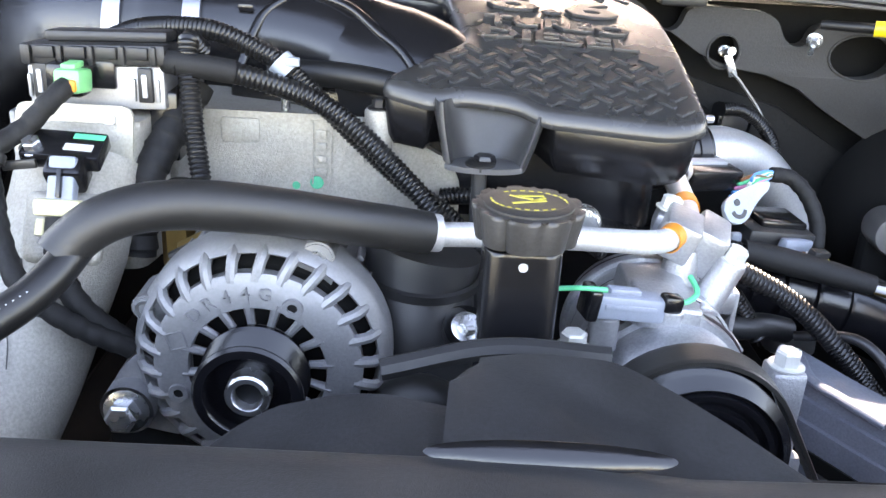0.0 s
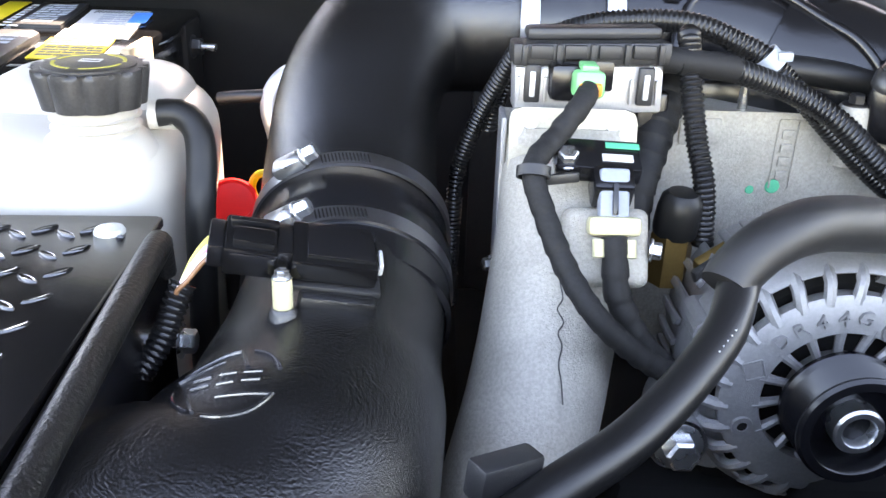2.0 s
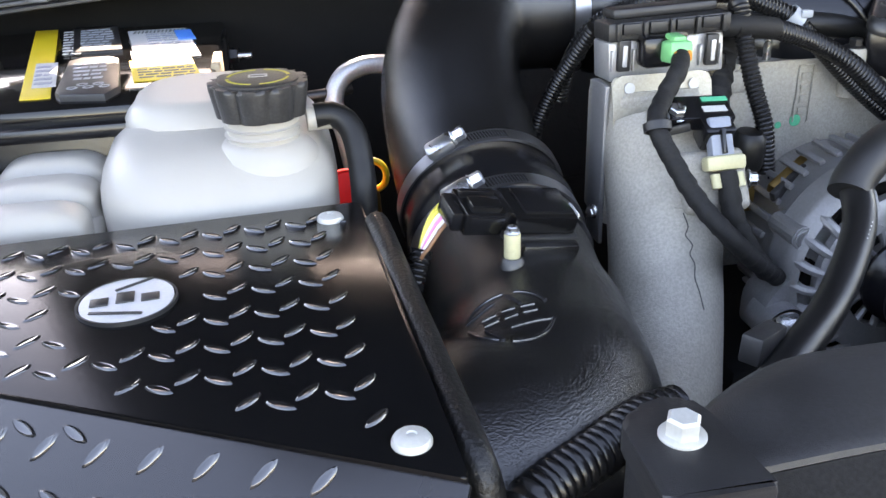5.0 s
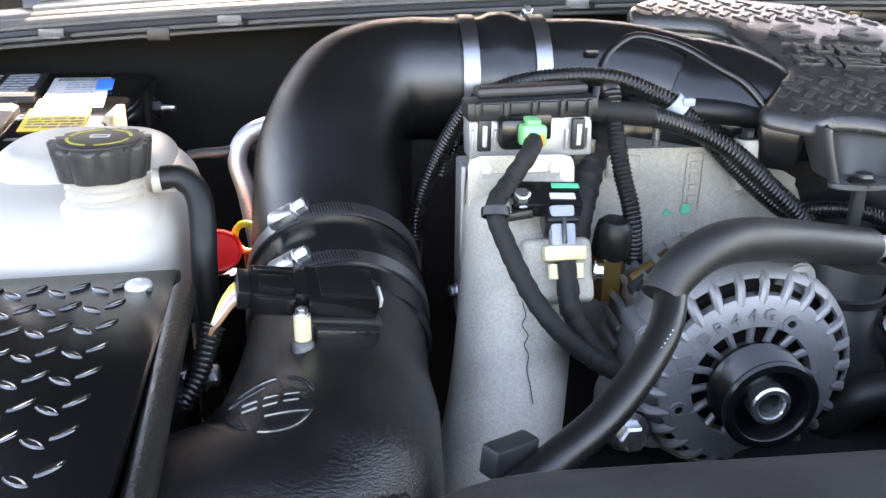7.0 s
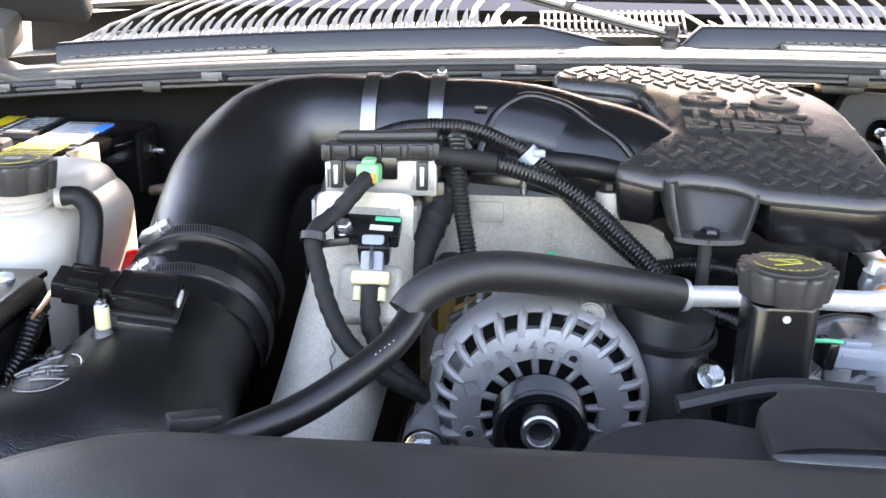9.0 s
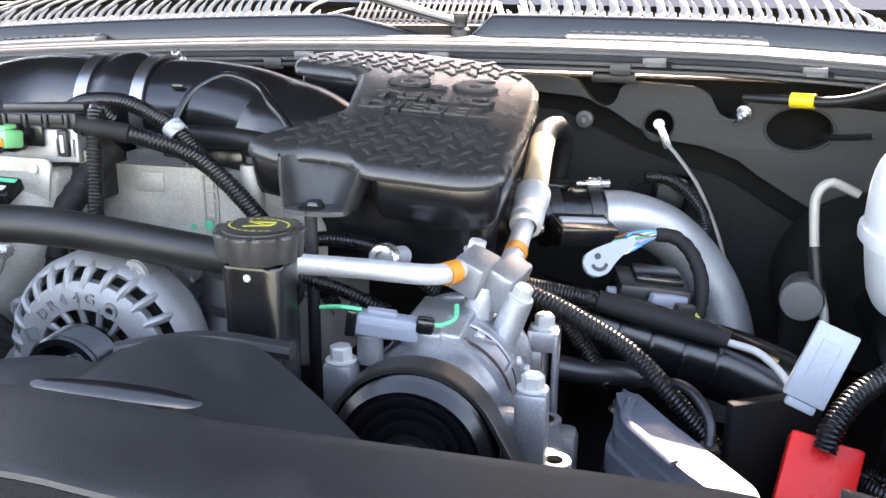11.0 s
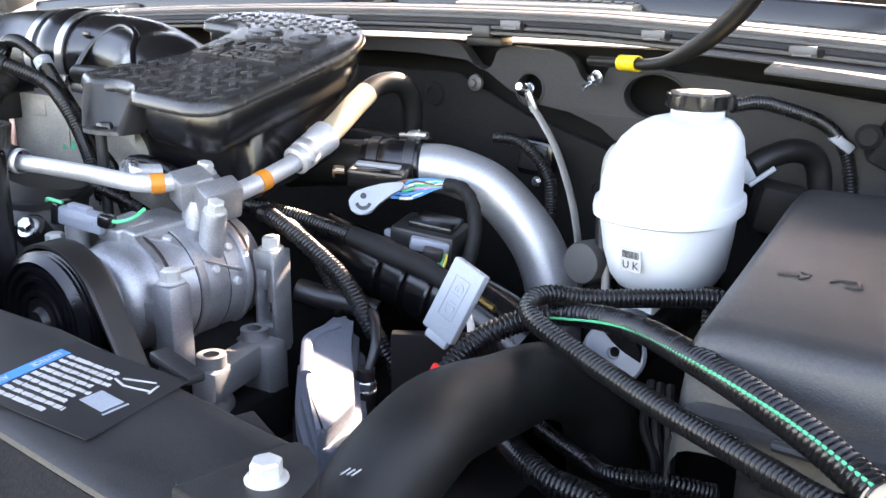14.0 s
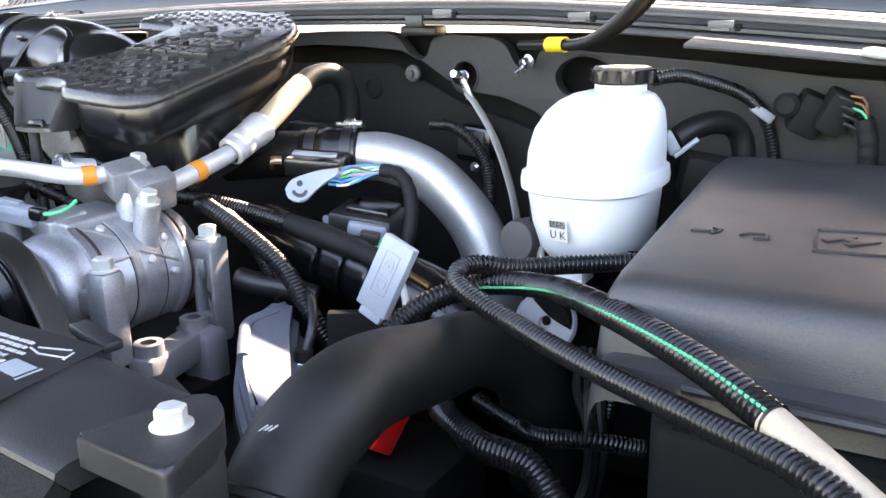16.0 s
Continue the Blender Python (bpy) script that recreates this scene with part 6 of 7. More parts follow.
part("gasket", lathe([(0.0535, 0.5292), (0.0578, 0.5292), (0.0578, 0.5315), (0.0535, 0.5315)], (CC.x, 0, CC.z), (0, 1, 0), 64), GASKET, comp, "brown gasket")
part("rear_flange", lathe([(0.054, 0.6105), (0.0592, 0.6115), (0.0600, 0.6130), (0.0600, 0.6185), (0.0590, 0.6200), (0.054, 0.6205)], (CC.x, 0, CC.z), (0, 1, 0), 64), COMP, comp)
part("gasket", lathe([(0.053, 0.6208), (0.0586, 0.6208), (0.0586, 0.6238), (0.053, 0.6238)], (CC.x, 0, CC.z), (0, 1, 0), 64), GASKET, comp, "brown gasket")
part("hoop", lathe([(0.055, 0.5580), (0.0582, 0.5590), (0.0582, 0.5660), (0.0565, 0.5690), (0.055, 0.5690)], (CC.x, 0, CC.z), (0, 1, 0), 64), COMP, comp)
for y, a in ((0.578, 20), (0.601, 36), (0.548, 62), (0.601, 3)):
    part("boss", lathe([(0.0042, 0), (0.0040, 0.0035), (0.0032, 0.0042), (0, 0.0042)], (CC.x + 0.0560 * math.cos(radians(a)), y, CC.z + 0.0560 * math.sin(radians(a))), (math.cos(radians(a)), 0, math.sin(radians(a))), 14), ALU, comp)
for y0, y1, a0, a1 in ((0.570, 0.608, 30, 12), (0.572, 0.606, 52, 40), (0.535, 0.556, 70, 48)):
    rib = [Vector((CC.x + 0.0568 * math.cos(radians(a0 + (a1 - a0) * k / 6)), y0 + (y1 - y0) * k / 6, CC.z + 0.0568 * math.sin(radians(a0 + (a1 - a0) * k / 6)))) for k in range(7)]
    part("casting_rib", sweep(rib, [0.0016] * 7, 6), COMP, comp)
for a in (28, 78, 100, 150):
    part("casting_rib", moved(box((0.0575, 0.045, 0), (0.004, 0.026, 0.003), 0.001), Matrix.Translation(CC) @ pose(0, 0, 0, 0, -a, 0)), COMP, comp)
# hose manifold
manifold = thing("hose_manifold", (0.185, 0.605, 1.22), "machined aluminium hose manifold bolted to the compressor", "manifold")
part("block", box((0.171, 0.592, 1.273), (0.027, 0.034, 0.030), 0.003, (8, 20, -14)), COMP, manifold)
part("neck", lathe([(0.013, -0.05), (0.013, -0.012), (0.010, 0.0), (0, 0)], (0.178, 0.592, 1.262), (0.12, 0.05, 1), 24), COMP, manifold)
part("block", box((0.195, 0.602, 1.262), (0.024, 0.040, 0.036), 0.004, (8, 24, -14)), COMP, manifold)
part("port", lathe([(0.0155, -0.044), (0.0150, -0.036), (0.0120, -0.032), (0.0115, 0.008), (0.0105, 0.010), (0, 0.010)], (0.207, 0.584, 1.248), (0.32, -0.1, 0.9), 28), COMP, manifold)
part("bolt", hexbolt((0.168, 0.612, 1.284), (0.2, 0, 1), 0.0135, 0.010, 0.0105), WHITEBOLT, manifold)
part("bolt_ear", box((0.169, 0.611, 1.274), (0.024, 0.024, 0.018), 0.004, (8, 14, -14)), COMP, manifold)
part("bolt", hexbolt((0.2105, 0.583, 1.2575), (0.32, -0.1, 0.9), 0.0140, 0.011, 0.0105), WHITEBOLT, manifold)
suction = thing("suction_hose", (0.195, 0.74, 1.27), "aluminium suction pipe crimped to a tan-sleeved hose", "hose")
part("pipe", pipe([(0.190, 0.615, 1.262), (0.192, 0.640, 1.266), (0.194, 0.665, 1.272), (0.194, 0.700, 1.280), (0.195, 0.715, 1.286)], 0.0094, 20), ALU, suction)
part("band", lathe([(0.0096, -0.006), (0.0104, -0.006), (0.0104, 0.006), (0.0096, 0.006)], (0.194, 0.660, 1.2705), (0.03, 1, 0.2), 24), ORANGE, suction, "orange band")
part("crimp", lathe([(0.011, -0.030), (0.0150, -0.028), (0.0150, -0.020), (0.0132, -0.018), (0.0158, -0.016), (0.0158, -0.007), (0.0138, -0.004), (0.0160, -0.001), (0.0160, 0.009), (0.0172, 0.012), (0.0172, 0.024), (0.0135, 0.028)], (0.1955, 0.733, 1.294), (0.0, 1, 0.42), 28), ALU, suction, "crimped aluminium ferrule")
part("sleeve", pipe([(0.1955, 0.755, 1.303), (0.195, 0.780, 1.316), (0.194, 0.805, 1.330), (0.194, 0.828, 1.342)], 0.0128, 20), TAN, suction, "tan woven heat sleeve")
part("hose", pipe([(0.194, 0.820, 1.338), (0.196, 0.845, 1.349), (0.204, 0.872, 1.350), (0.208, 0.89, 1.335), (0.205, 0.90, 1.30), (0.19, 0.90, 1.24)], 0.0122, 20), RUBBER, suction)
cplug = thing("compressor_plug", (0.13, 0.51, 1.245), "blue-grey electrical plug with a green wire on the compressor", "plug")
part("shell", box((0.122, 0.512, 1.252), (0.048, 0.017, 0.017), 0.003, (0, 8, 12)), GREYP, cplug)
part("rib", box((0.122, 0.5035, 1.2535), (0.036, 0.002, 0.004), 0.0006, (0, 8, 12)), GREYP, cplug)
part("latch", box((0.118, 0.511, 1.2625), (0.022, 0.008, 0.004), 0.001, (0, 8, 12)), GREYP, cplug)
part("collar", box((0.096, 0.507, 1.256), (0.008, 0.020, 0.021), 0.002, (0, 8, 12)), SATIN, cplug)
part("boot", box((0.150, 0.514, 1.254), (0.014, 0.012, 0.012), 0.003, (0, 8, 12)), SATIN, cplug)
part("wire", pipe([(0.150, 0.514, 1.256), (0.160, 0.516, 1.254), (0.170, 0.526, 1.257), (0.168, 0.540, 1.262)], 0.0020, 8), WIRES["green"], cplug, "green wire")
part("wire", pipe([(0.105, 0.503, 1.266), (0.09, 0.500, 1.268), (0.07, 0.51, 1.262)], 0.0018, 8), WIRES["green"], cplug)
part("stem", lathe([(0.010, 0), (0.010, 0.022), (0.008, 0.024), (0, 0.024)], (0.108, 0.512, 1.222), seg=18), ALT, cplug)
part("coil_bracket", box((0.128, 0.530, 1.242), (0.046, 0.004, 0.018), 0.0015, (-20, 6, 12)), ZINC, cplug)
cbr = thing("compressor_bracket", (0.26, 0.58, 0.80), "dull cast aluminium bracket below the compressor", "bracket")
part("arm", box((0.242, 0.568, 1.120), (0.028, 0.10, 0.030), 0.006, (0, 0, 12)), ALT, cbr)
part("arm", box((0.236, 0.605, 1.085), (0.05, 0.03, 0.10), 0.008), ALT, cbr)
for x, y in ((0.248, 0.535), (0.234, 0.601)):
    part("tube", lathe([(0.007, 0.012), (0.013, 0.012), (0.013, -0.06), (0, -0.06)], (x, y, 1.133), seg=20), ALT, cbr)
    part("bore", lathe([(0, 0.006), (0.0072, 0.006)], (x, y, 1.134), seg=14), GAP, cbr)
part("spindle", lathe([(0.013, -0.03), (0.013, 0.03), (0.009, 0.034), (0, 0.034)], (0.256, 0.520, 1.095), (0.4, -0.9, 0), 20), ALT, cbr)
part("web", box((0.24, 0.57, 0.95), (0.05, 0.10, 0.28), 0.01), GAP, cbr)

# ---- right bank: rocker cover, fuel lines, black duct ----
rocker = thing("rocker_cover", (0.33, 0.60, 0.90), "pale grey cast rocker cover with a raised rib", "rocker cover")
RK = [(0.290, 0.657), (0.283, 0.606), (0.334, 0.545), (0.392, 0.496), (0.420, 0.500), (0.412, 0.546), (0.352, 0.616), (0.318, 0.662)]


def rocker_z(x, y):
    return -0.05 * (0.64 - y) - 0.10 * (x - 0.33)


def rocker_ring(d):
    """The cover's outline drawn in by d towards its middle line."""
    out_ = []
    for x, y in RK:
        c_ = Vector((0.300 + (0.64 - y) * 0.72, y))
        v_ = Vector((x, y)) - c_
        k_ = 1 - d / max(0.010, v_.length) if v_.length > d else 0.2
        out_.append(tuple(c_ + v_ * k_))
    return out_


part("shell", prism(rounded(RK, 0.010), 0.95, 1.118, 0.003, 2, zf=rocker_z), ROCKER, rocker)
part("step", prism(rounded(rocker_ring(0.007), 0.008), 1.10, 1.134, 0.004, 3, zf=rocker_z), ROCKER, rocker)
part("raised_face", prism(rounded(rocker_ring(0.014), 0.007), 1.12, 1.148, 0.006, 3, zf=rocker_z), ROCKER, rocker)
part("rib", pipe([(0.338, 0.556, 1.142), (0.316, 0.582, 1.147), (0.300, 0.606, 1.150), (0.303, 0.640, 1.151)], 0.0045, 10, squash=(0.8, 1.2)), ROCKER, rocker)
part("gasket", prism(rounded(rocker_ring(-0.003), 0.010), 1.085, 1.098, 0, zf=rocker_z), GAP, rocker)
part("bolt", hexbolt((0.2935, 0.650, 1.136), (0, 0, 1), 0.011, 0.010, 0.010, 0.02), ZINC, rocker)
part("bolt", hexbolt((0.428, 0.493, 1.105), (0.3, -0.5, 0.8), 0.012, 0.010, 0.010, 0.02), ZINC, rocker)
injector = thing("injector_line", (0.34, 0.60, 1.04), "dark steel injector union with a zinc nut", "fuel line")
part("body", lathe([(0.010, -0.05), (0.010, 0.0), (0.008, 0.004), (0.008, 0.02), (0, 0.02)], (0.365, 0.600, 1.118), (0.1, 0, 1), 18), DARKSTEEL, injector)
part("nut", hexbolt((0.366, 0.600, 1.118), (0.1, 0, 1), 0.016, 0.010, 0.010), ZINC, injector)
part("line", pipe([(0.367, 0.600, 1.13), (0.366, 0.615, 1.155), (0.345, 0.64, 1.170), (0.31, 0.67, 1.155)], 0.0045, 10), DARKSTEEL, injector)
single("fuel_hose", pipe([(0.232, 0.665, 1.165), (0.258, 0.672, 1.160), (0.285, 0.680, 1.158), (0.31, 0.69, 1.15)], 0.0115, 14), DARKSTEEL, "dark steel fuel rail fitting behind the compressor", "fuel line")
duct = thing("rail_cover", (0.33, 0.74, 1.10), "glossy black cable duct along the engine's side", "cable duct")
part("body", pipe([(0.20, 0.745, 1.195), (0.26, 0.748, 1.178), (0.33, 0.752, 1.160), (0.40, 0.745, 1.145), (0.46, 0.73, 1.125)], [0.030, 0.033, 0.035, 0.037, 0.038], 28, squash=(1, 0.9)), SATIN, duct)
for x, y, z in ((0.285, 0.749, 1.170), (0.315, 0.751, 1.163), (0.345, 0.751, 1.156), (0.375, 0.748, 1.150)):
    part("rib", lathe([(0.034, -0.002), (0.0365, -0.0015), (0.0365, 0.0015), (0.034, 0.002)], (x, y, z), (1, 0.02, -0.22), 32), SATIN, duct)
part("edge", pipe([(0.270, 0.722, 1.207), (0.33, 0.728, 1.192), (0.39, 0.722, 1.180), (0.43, 0.71, 1.172)], 0.0035, 8), BRASS, duct)
loom("wiring_loom", [(0.120, 0.665, 1.247), (0.153, 0.670, 1.241), (0.205, 0.700, 1.227), (0.273, 0.710, 1.213), (0.327, 0.715, 1.200), (0.384, 0.705, 1.190)], 0.0085, "black corrugated wiring loom on the cable duct")
single("taped_cable", pipe([(0.265, 0.709, 1.216), (0.30, 0.711, 1.208), (0.345, 0.712, 1.198), (0.385, 0.704, 1.191)], [0.010, 0.012, 0.011, 0.009], 16), TAPE, "black taped cable joint on the duct", "cable")
loom("wiring_loom", [(0.18, 0.675, 1.233), (0.203, 0.664, 1.234), (0.248, 0.660, 1.217), (0.299, 0.655, 1.190), (0.337, 0.645, 1.157), (0.370, 0.642, 1.122), (0.40, 0.634, 1.090)], 0.0090, "black corrugated wiring loom sloping across the engine's side", pitch=0.004, depth=0.0012)
loom("wiring_loom", [(0.19, 0.685, 1.222), (0.215, 0.680, 1.220), (0.25, 0.68, 1.19), (0.28, 0.675, 1.15)], 0.0085, "black corrugated wiring loom behind the compressor")
single("light_wire", pipe([(0.385, 0.700, 1.190), (0.41, 0.685, 1.188), (0.432, 0.665, 1.172), (0.44, 0.65, 1.15)], 0.0035, 10), WHITE, "thin pale wire running down from the duct", "wire")
loom("wiring_loom", [(0.300, 0.930, 1.290), (0.325, 0.935, 1.288), (0.350, 0.938, 1.272), (0.368, 0.940, 1.245), (0.372, 0.94, 1.20)], 0.0075, "black corrugated wiring loom along the dark firewall")
hmod = thing("relay_block", (0.375, 0.955, 1.20), "black plastic relay block below the firewall pad", "relay")
part("case", box((0.330, 0.985, 1.262), (0.044, 0.026, 0.044), 0.006, (0, 6, 8)), SATIN, hmod)
part("lid", box((0.330, 0.9705, 1.264), (0.032, 0.004, 0.030), 0.001, (0, 6, 8)), BLACK, hmod)
part("screw", hexbolt((0.337, 0.968, 1.236), (0, -1, 0.1), 0.007, 0.005, 0.006), ZINC, hmod)

# charge pipe with its coupling
charge = thing("charge_pipe", (0.33, 0.88, 1.05), "bare aluminium charge air pipe with a black coupling", "pipe")
part("pipe", pipe([(0.255, 0.848, 1.262), (0.285, 0.860, 1.260), (0.325, 0.878, 1.242), (0.362, 0.890, 1.205), (0.388, 0.893, 1.165), (0.405, 0.89, 1.11), (0.41, 0.89, 1.03)], [0.027, 0.0275, 0.0285, 0.029, 0.029, 0.029, 0.029], 36), PIPE, charge)
HX = Vector((1, 0.36, 0.05)).normalized()
part("coupling", lathe([(0.027, -0.045), (0.031, -0.043), (0.031, -0.018), (0.033, -0.012), (0.031, -0.006), (0.031, 0.022), (0.027, 0.024)], (0.235, 0.842, 1.263), HX, 40), SATIN, charge)
for k in (-0.030, 0.012):
    p = Vector((0.235, 0.842, 1.263)) + HX * k
    b = part("clamp", lathe([(0.0312, -0.006), (0.0324, -0.006), (0.0324, 0.006), (0.0312, 0.006)], p, HX, 40), DARKSTEEL, charge, "steel band clamp")
    if k > 0:
        part("screw", lathe([(0.0030, -0.016), (0.0030, -0.004), (0.006, -0.004), (0.0065, 0.008), (0.004, 0.010), (0.004, 0.018), (0, 0.018)], p + Vector((0, -0.004, 0.0345)), (1, 0.1, 0.05), 14), ZINC, b)
inlet = thing("turbo_inlet", (0.17, 0.84, 1.12), "black turbo inlet ducting below the engine cover", "duct")
part("duct", pipe([(0.10, 0.80, 1.255), (0.16, 0.815, 1.262), (0.20, 0.83, 1.263)], 0.027, 24), RUBBER, inlet)
part("casting", box((0.20, 0.865, 1.28), (0.10, 0.03, 0.028), 0.006, (0, 4, 12)), DARKSTEEL, inlet)
# connector with a pale grey lever lock
lever = thing("lever_connector", (0.25, 0.77, 1.22), "black wiring connector with a pale grey lever lock and bare wires", "connector")
part("shell", box((0.243, 0.785, 1.262), (0.060, 0.046, 0.020), 0.003, (6, 4, 24)), SATIN, lever)
part("top", box((0.243, 0.783, 1.273), (0.048, 0.012, 0.003), 0.001, (6, 4, 24)), GREYL, lever)
LS = 0.78
lv = rounded([(x * LS, y * LS) for x, y in [(-0.020, -0.010), (-0.010, -0.020), (0.008, -0.019), (0.020, -0.004), (0.036, 0.010), (0.050, 0.018), (0.050, 0.027), (0.024, 0.024), (-0.004, 0.015), (-0.020, 0.006)]], 0.006, 4)
part("lever", prism(lv, 0, 0.004, 0.001, 1, Matrix.Translation((0.262, 0.735, 1.246)) @ pose(0, 0, 0, 62, 0, 22)), GREYL, lever)
LVM = Matrix.Translation((0.262, 0.735, 1.246)) @ pose(0, 0, 0, 62, 0, 22)
crescent = [(LS * x, LS * y) for x, y in [(0.0110 * math.cos(a), -0.003 + 0.0110 * math.sin(a)) for a in [radians(195 + 14 * k) for k in range(12)]] + [(0.0070 * math.cos(a), -0.002 + 0.0070 * math.sin(a)) for a in [radians(349 - 14 * k) for k in range(12)]]]
part("lever_slot", prism(crescent, 0.0041, 0.0048, 0, m=LVM), STICKER, lever)
part("lever_hole", lathe([(0.0032, 0.0041), (0.0032, 0.0048), (0, 0.0048)], LVM @ Vector((-0.001, 0.004, 0)), LVM.col[2].xyz, 14), STICKER, lever)
for i, c in enumerate(("blue", "blue", "pink", "green", "brown", "white", "blue", "green", "white", "blue")):
    part("wire", pipe([(0.268 + 0.002 * i, 0.772, 1.244 + 0.004 * (i % 5)), (0.290, 0.780, 1.245 + 0.0045 * (i % 5)), (0.308, 0.795, 1.254 + 0.001 * i), (0.322, 0.805, 1.258)], 0.0017, 6), WIRES[c], lever)
part("cable", wrapped([(0.315, 0.803, 1.258), (0.335, 0.805, 1.255), (0.352, 0.798, 1.240), (0.362, 0.785, 1.215), (0.36, 0.775, 1.185), (0.35, 0.77, 1.16)], 0.0070), TAPE, lever)
for i, c in enumerate(("brown", "white", "brown")):
    part("wire", pipe([(0.205, 0.772, 1.262 + 0.003 * i), (0.195, 0.768, 1.262 + 0.003 * i), (0.188, 0.775, 1.255)], 0.0016, 6), WIRES[c], lever)
lower = thing("module_connector", (0.31, 0.765, 1.17), "black rectangular module connector below the lever lock", "connector")
part("shell", box((0.312, 0.780, 1.205), (0.070, 0.055, 0.030), 0.004, (4, 6, 12)), BLACK, lower)
part("rim", box((0.318, 0.782, 1.222), (0.048, 0.040, 0.008), 0.003, (4, 6, 12)), SATIN, lower)
part("slider", box((0.330, 0.752, 1.206), (0.040, 0.010, 0.014), 0.003, (4, 10, 30)), GREYP, lower)
part("tab", box((0.276, 0.758, 1.208), (0.010, 0.008, 0.012), 0.002), GREYL, lower)
for i, c in enumerate(("yellow", "pink", "brown", "white", "green", "yellow")):
    part("wire", pipe([(0.330 + 0.004 * i, 0.752, 1.200), (0.338 + 0.004 * i, 0.738, 1.198), (0.345 + 0.003 * i, 0.728, 1.190)], 0.0015, 6), WIRES[c], lower)
part("clip", box((0.345, 0.735, 1.203), (0.020, 0.010, 0.014), 0.002, (10, 10, 25)), BLACK, lower)

# ground plate, red battery box
gnd = thing("ground_cover", (0.436, 0.632, 1.165), "light grey plastic terminal cover lettered GND", "terminal cover")
gu, gr = Vector((0.36, 0.22, 0.92)).normalized(), Vector((0.90, -0.10, -0.15))
gr = (gr - gu * gr.dot(gu)).normalized()
GM = Matrix.Translation((0.446, 0.617, 1.211)) @ Matrix((gr, gu, gr.cross(gu))).transposed().to_4x4()
part("cover", moved(box((0, 0, 0), (0.033, 0.064, 0.009), 0.0015), GM), GREYL, gnd)
part("lettering", moved(writing("GND", 0.013, 0.001, pose(0, 0.002, 0.0046, 0, 0, -90)), GM), GREYL, gnd)
part("outline", join(*[moved(box(c, s, 0.0003), GM) for c, s in (((0.0075, 0.002, 0.0046), (0.001, 0.036, 0.001)), ((-0.0075, 0.002, 0.0046), (0.001, 0.036, 0.001)), ((0, 0.020, 0.0046), (0.015, 0.001, 0.001)), ((0, -0.016, 0.0046), (0.015, 0.001, 0.001)))]), GREYL, gnd)
part("torn_foot", moved(box((0.0, -0.036, -0.001), (0.024, 0.008, 0.006), 0.002), GM), GREYL, gnd)
part("tray", box((0.42, 0.640, 1.09), (0.09, 0.012, 0.16), 0.003, (0, 0, 30)), GAP, gnd)
redbox = thing("battery_terminal_box", (0.47, 0.58, 0.95), "red plastic battery terminal box lettered BATTERY", "terminal box")
rx, ry = Vector((0.054, -0.010, -0.008)).normalized(), Vector((0.020, 0.033, 0.050))
ry = (ry - rx * ry.dot(rx)).normalized()
RM = Matrix.Translation((0.4500, 0.588, 1.126)) @ Matrix((rx, ry, rx.cross(ry))).transposed().to_4x4()
part("box", moved(box((0, -0.006, -0.012), (0.056, 0.078, 0.028), 0.003), RM), RED, redbox)
part("lettering", moved(writing("BATTERY", 0.0095, 0.0010, pose(0, 0.016, 0.0024, 0, 0, 0)), RM), RED, redbox)
part("shelf", box((0.47, 0.60, 1.0), (0.10, 0.10, 0.14), 0.004), GAP, redbox)

# ---- firewall pad and what hangs on it ----
pad = thing("firewall_pad", (0.30, 1.01, 0.90), "dark moulded insulation pad on the firewall with cut-outs", "insulation pad")
TOPLINE = [(-0.02, 1.388), (0.10, 1.394), (0.195, 1.394), (0.214, 1.388), (0.228, 1.372), (0.238, 1.361), (0.250, 1.360), (0.259, 1.366), (0.264, 1.384), (0.278, 1.390), (0.350, 1.386), (0.366, 1.378), (0.377, 1.357), (0.390, 1.350), (0.402, 1.353), (0.408, 1.371), (0.422, 1.376), (0.46, 1.373), (0.60, 1.364), (0.72, 1.352), (0.98, 1.340)]
LOWLINE = [(0.98, 1.14), (0.60, 1.14), (0.52, 1.235), (0.46, 1.268), (0.427, 1.287), (0.403, 1.304), (0.363, 1.318), (0.321, 1.324), (0.284, 1.338), (0.252, 1.358), (0.220, 1.371), (0.152, 1.376), (0.081, 1.377), (-0.02, 1.370)]


def pierced(outer, holes, y0, depth):
    """A panel in x, z with holes right through it."""
    loops = [[Vector((x, z, 0)) for x, z in loop] for loop in [outer] + holes]
    flat_ = [v for loop in loops for v in loop]
    bm = bmesh.new()
    vs = [bm.verts.new((v.x, y0 - 0.08 * max(0.0, v.x - 0.42), v.y)) for v in flat_]
    for tri in tessellate_polygon(loops):
        bm.faces.new([vs[i] for i in tri])
    bmesh.ops.recalc_face_normals(bm, faces=bm.faces)
    geo = bmesh.ops.extrude_face_region(bm, geom=list(bm.faces))
    bmesh.ops.translate(bm, vec=(0, depth, 0), verts=[v for v in geo["geom"] if isinstance(v, bmesh.types.BMVert)])
    bmesh.ops.recalc_face_normals(bm, faces=bm.faces)
    return bm


def hole(cx, cz, rx, rz):
    return [(cx + rx * math.cos(i * math.pi / 14), cz + rz * math.sin(i * math.pi / 14)) for i in range(28)]


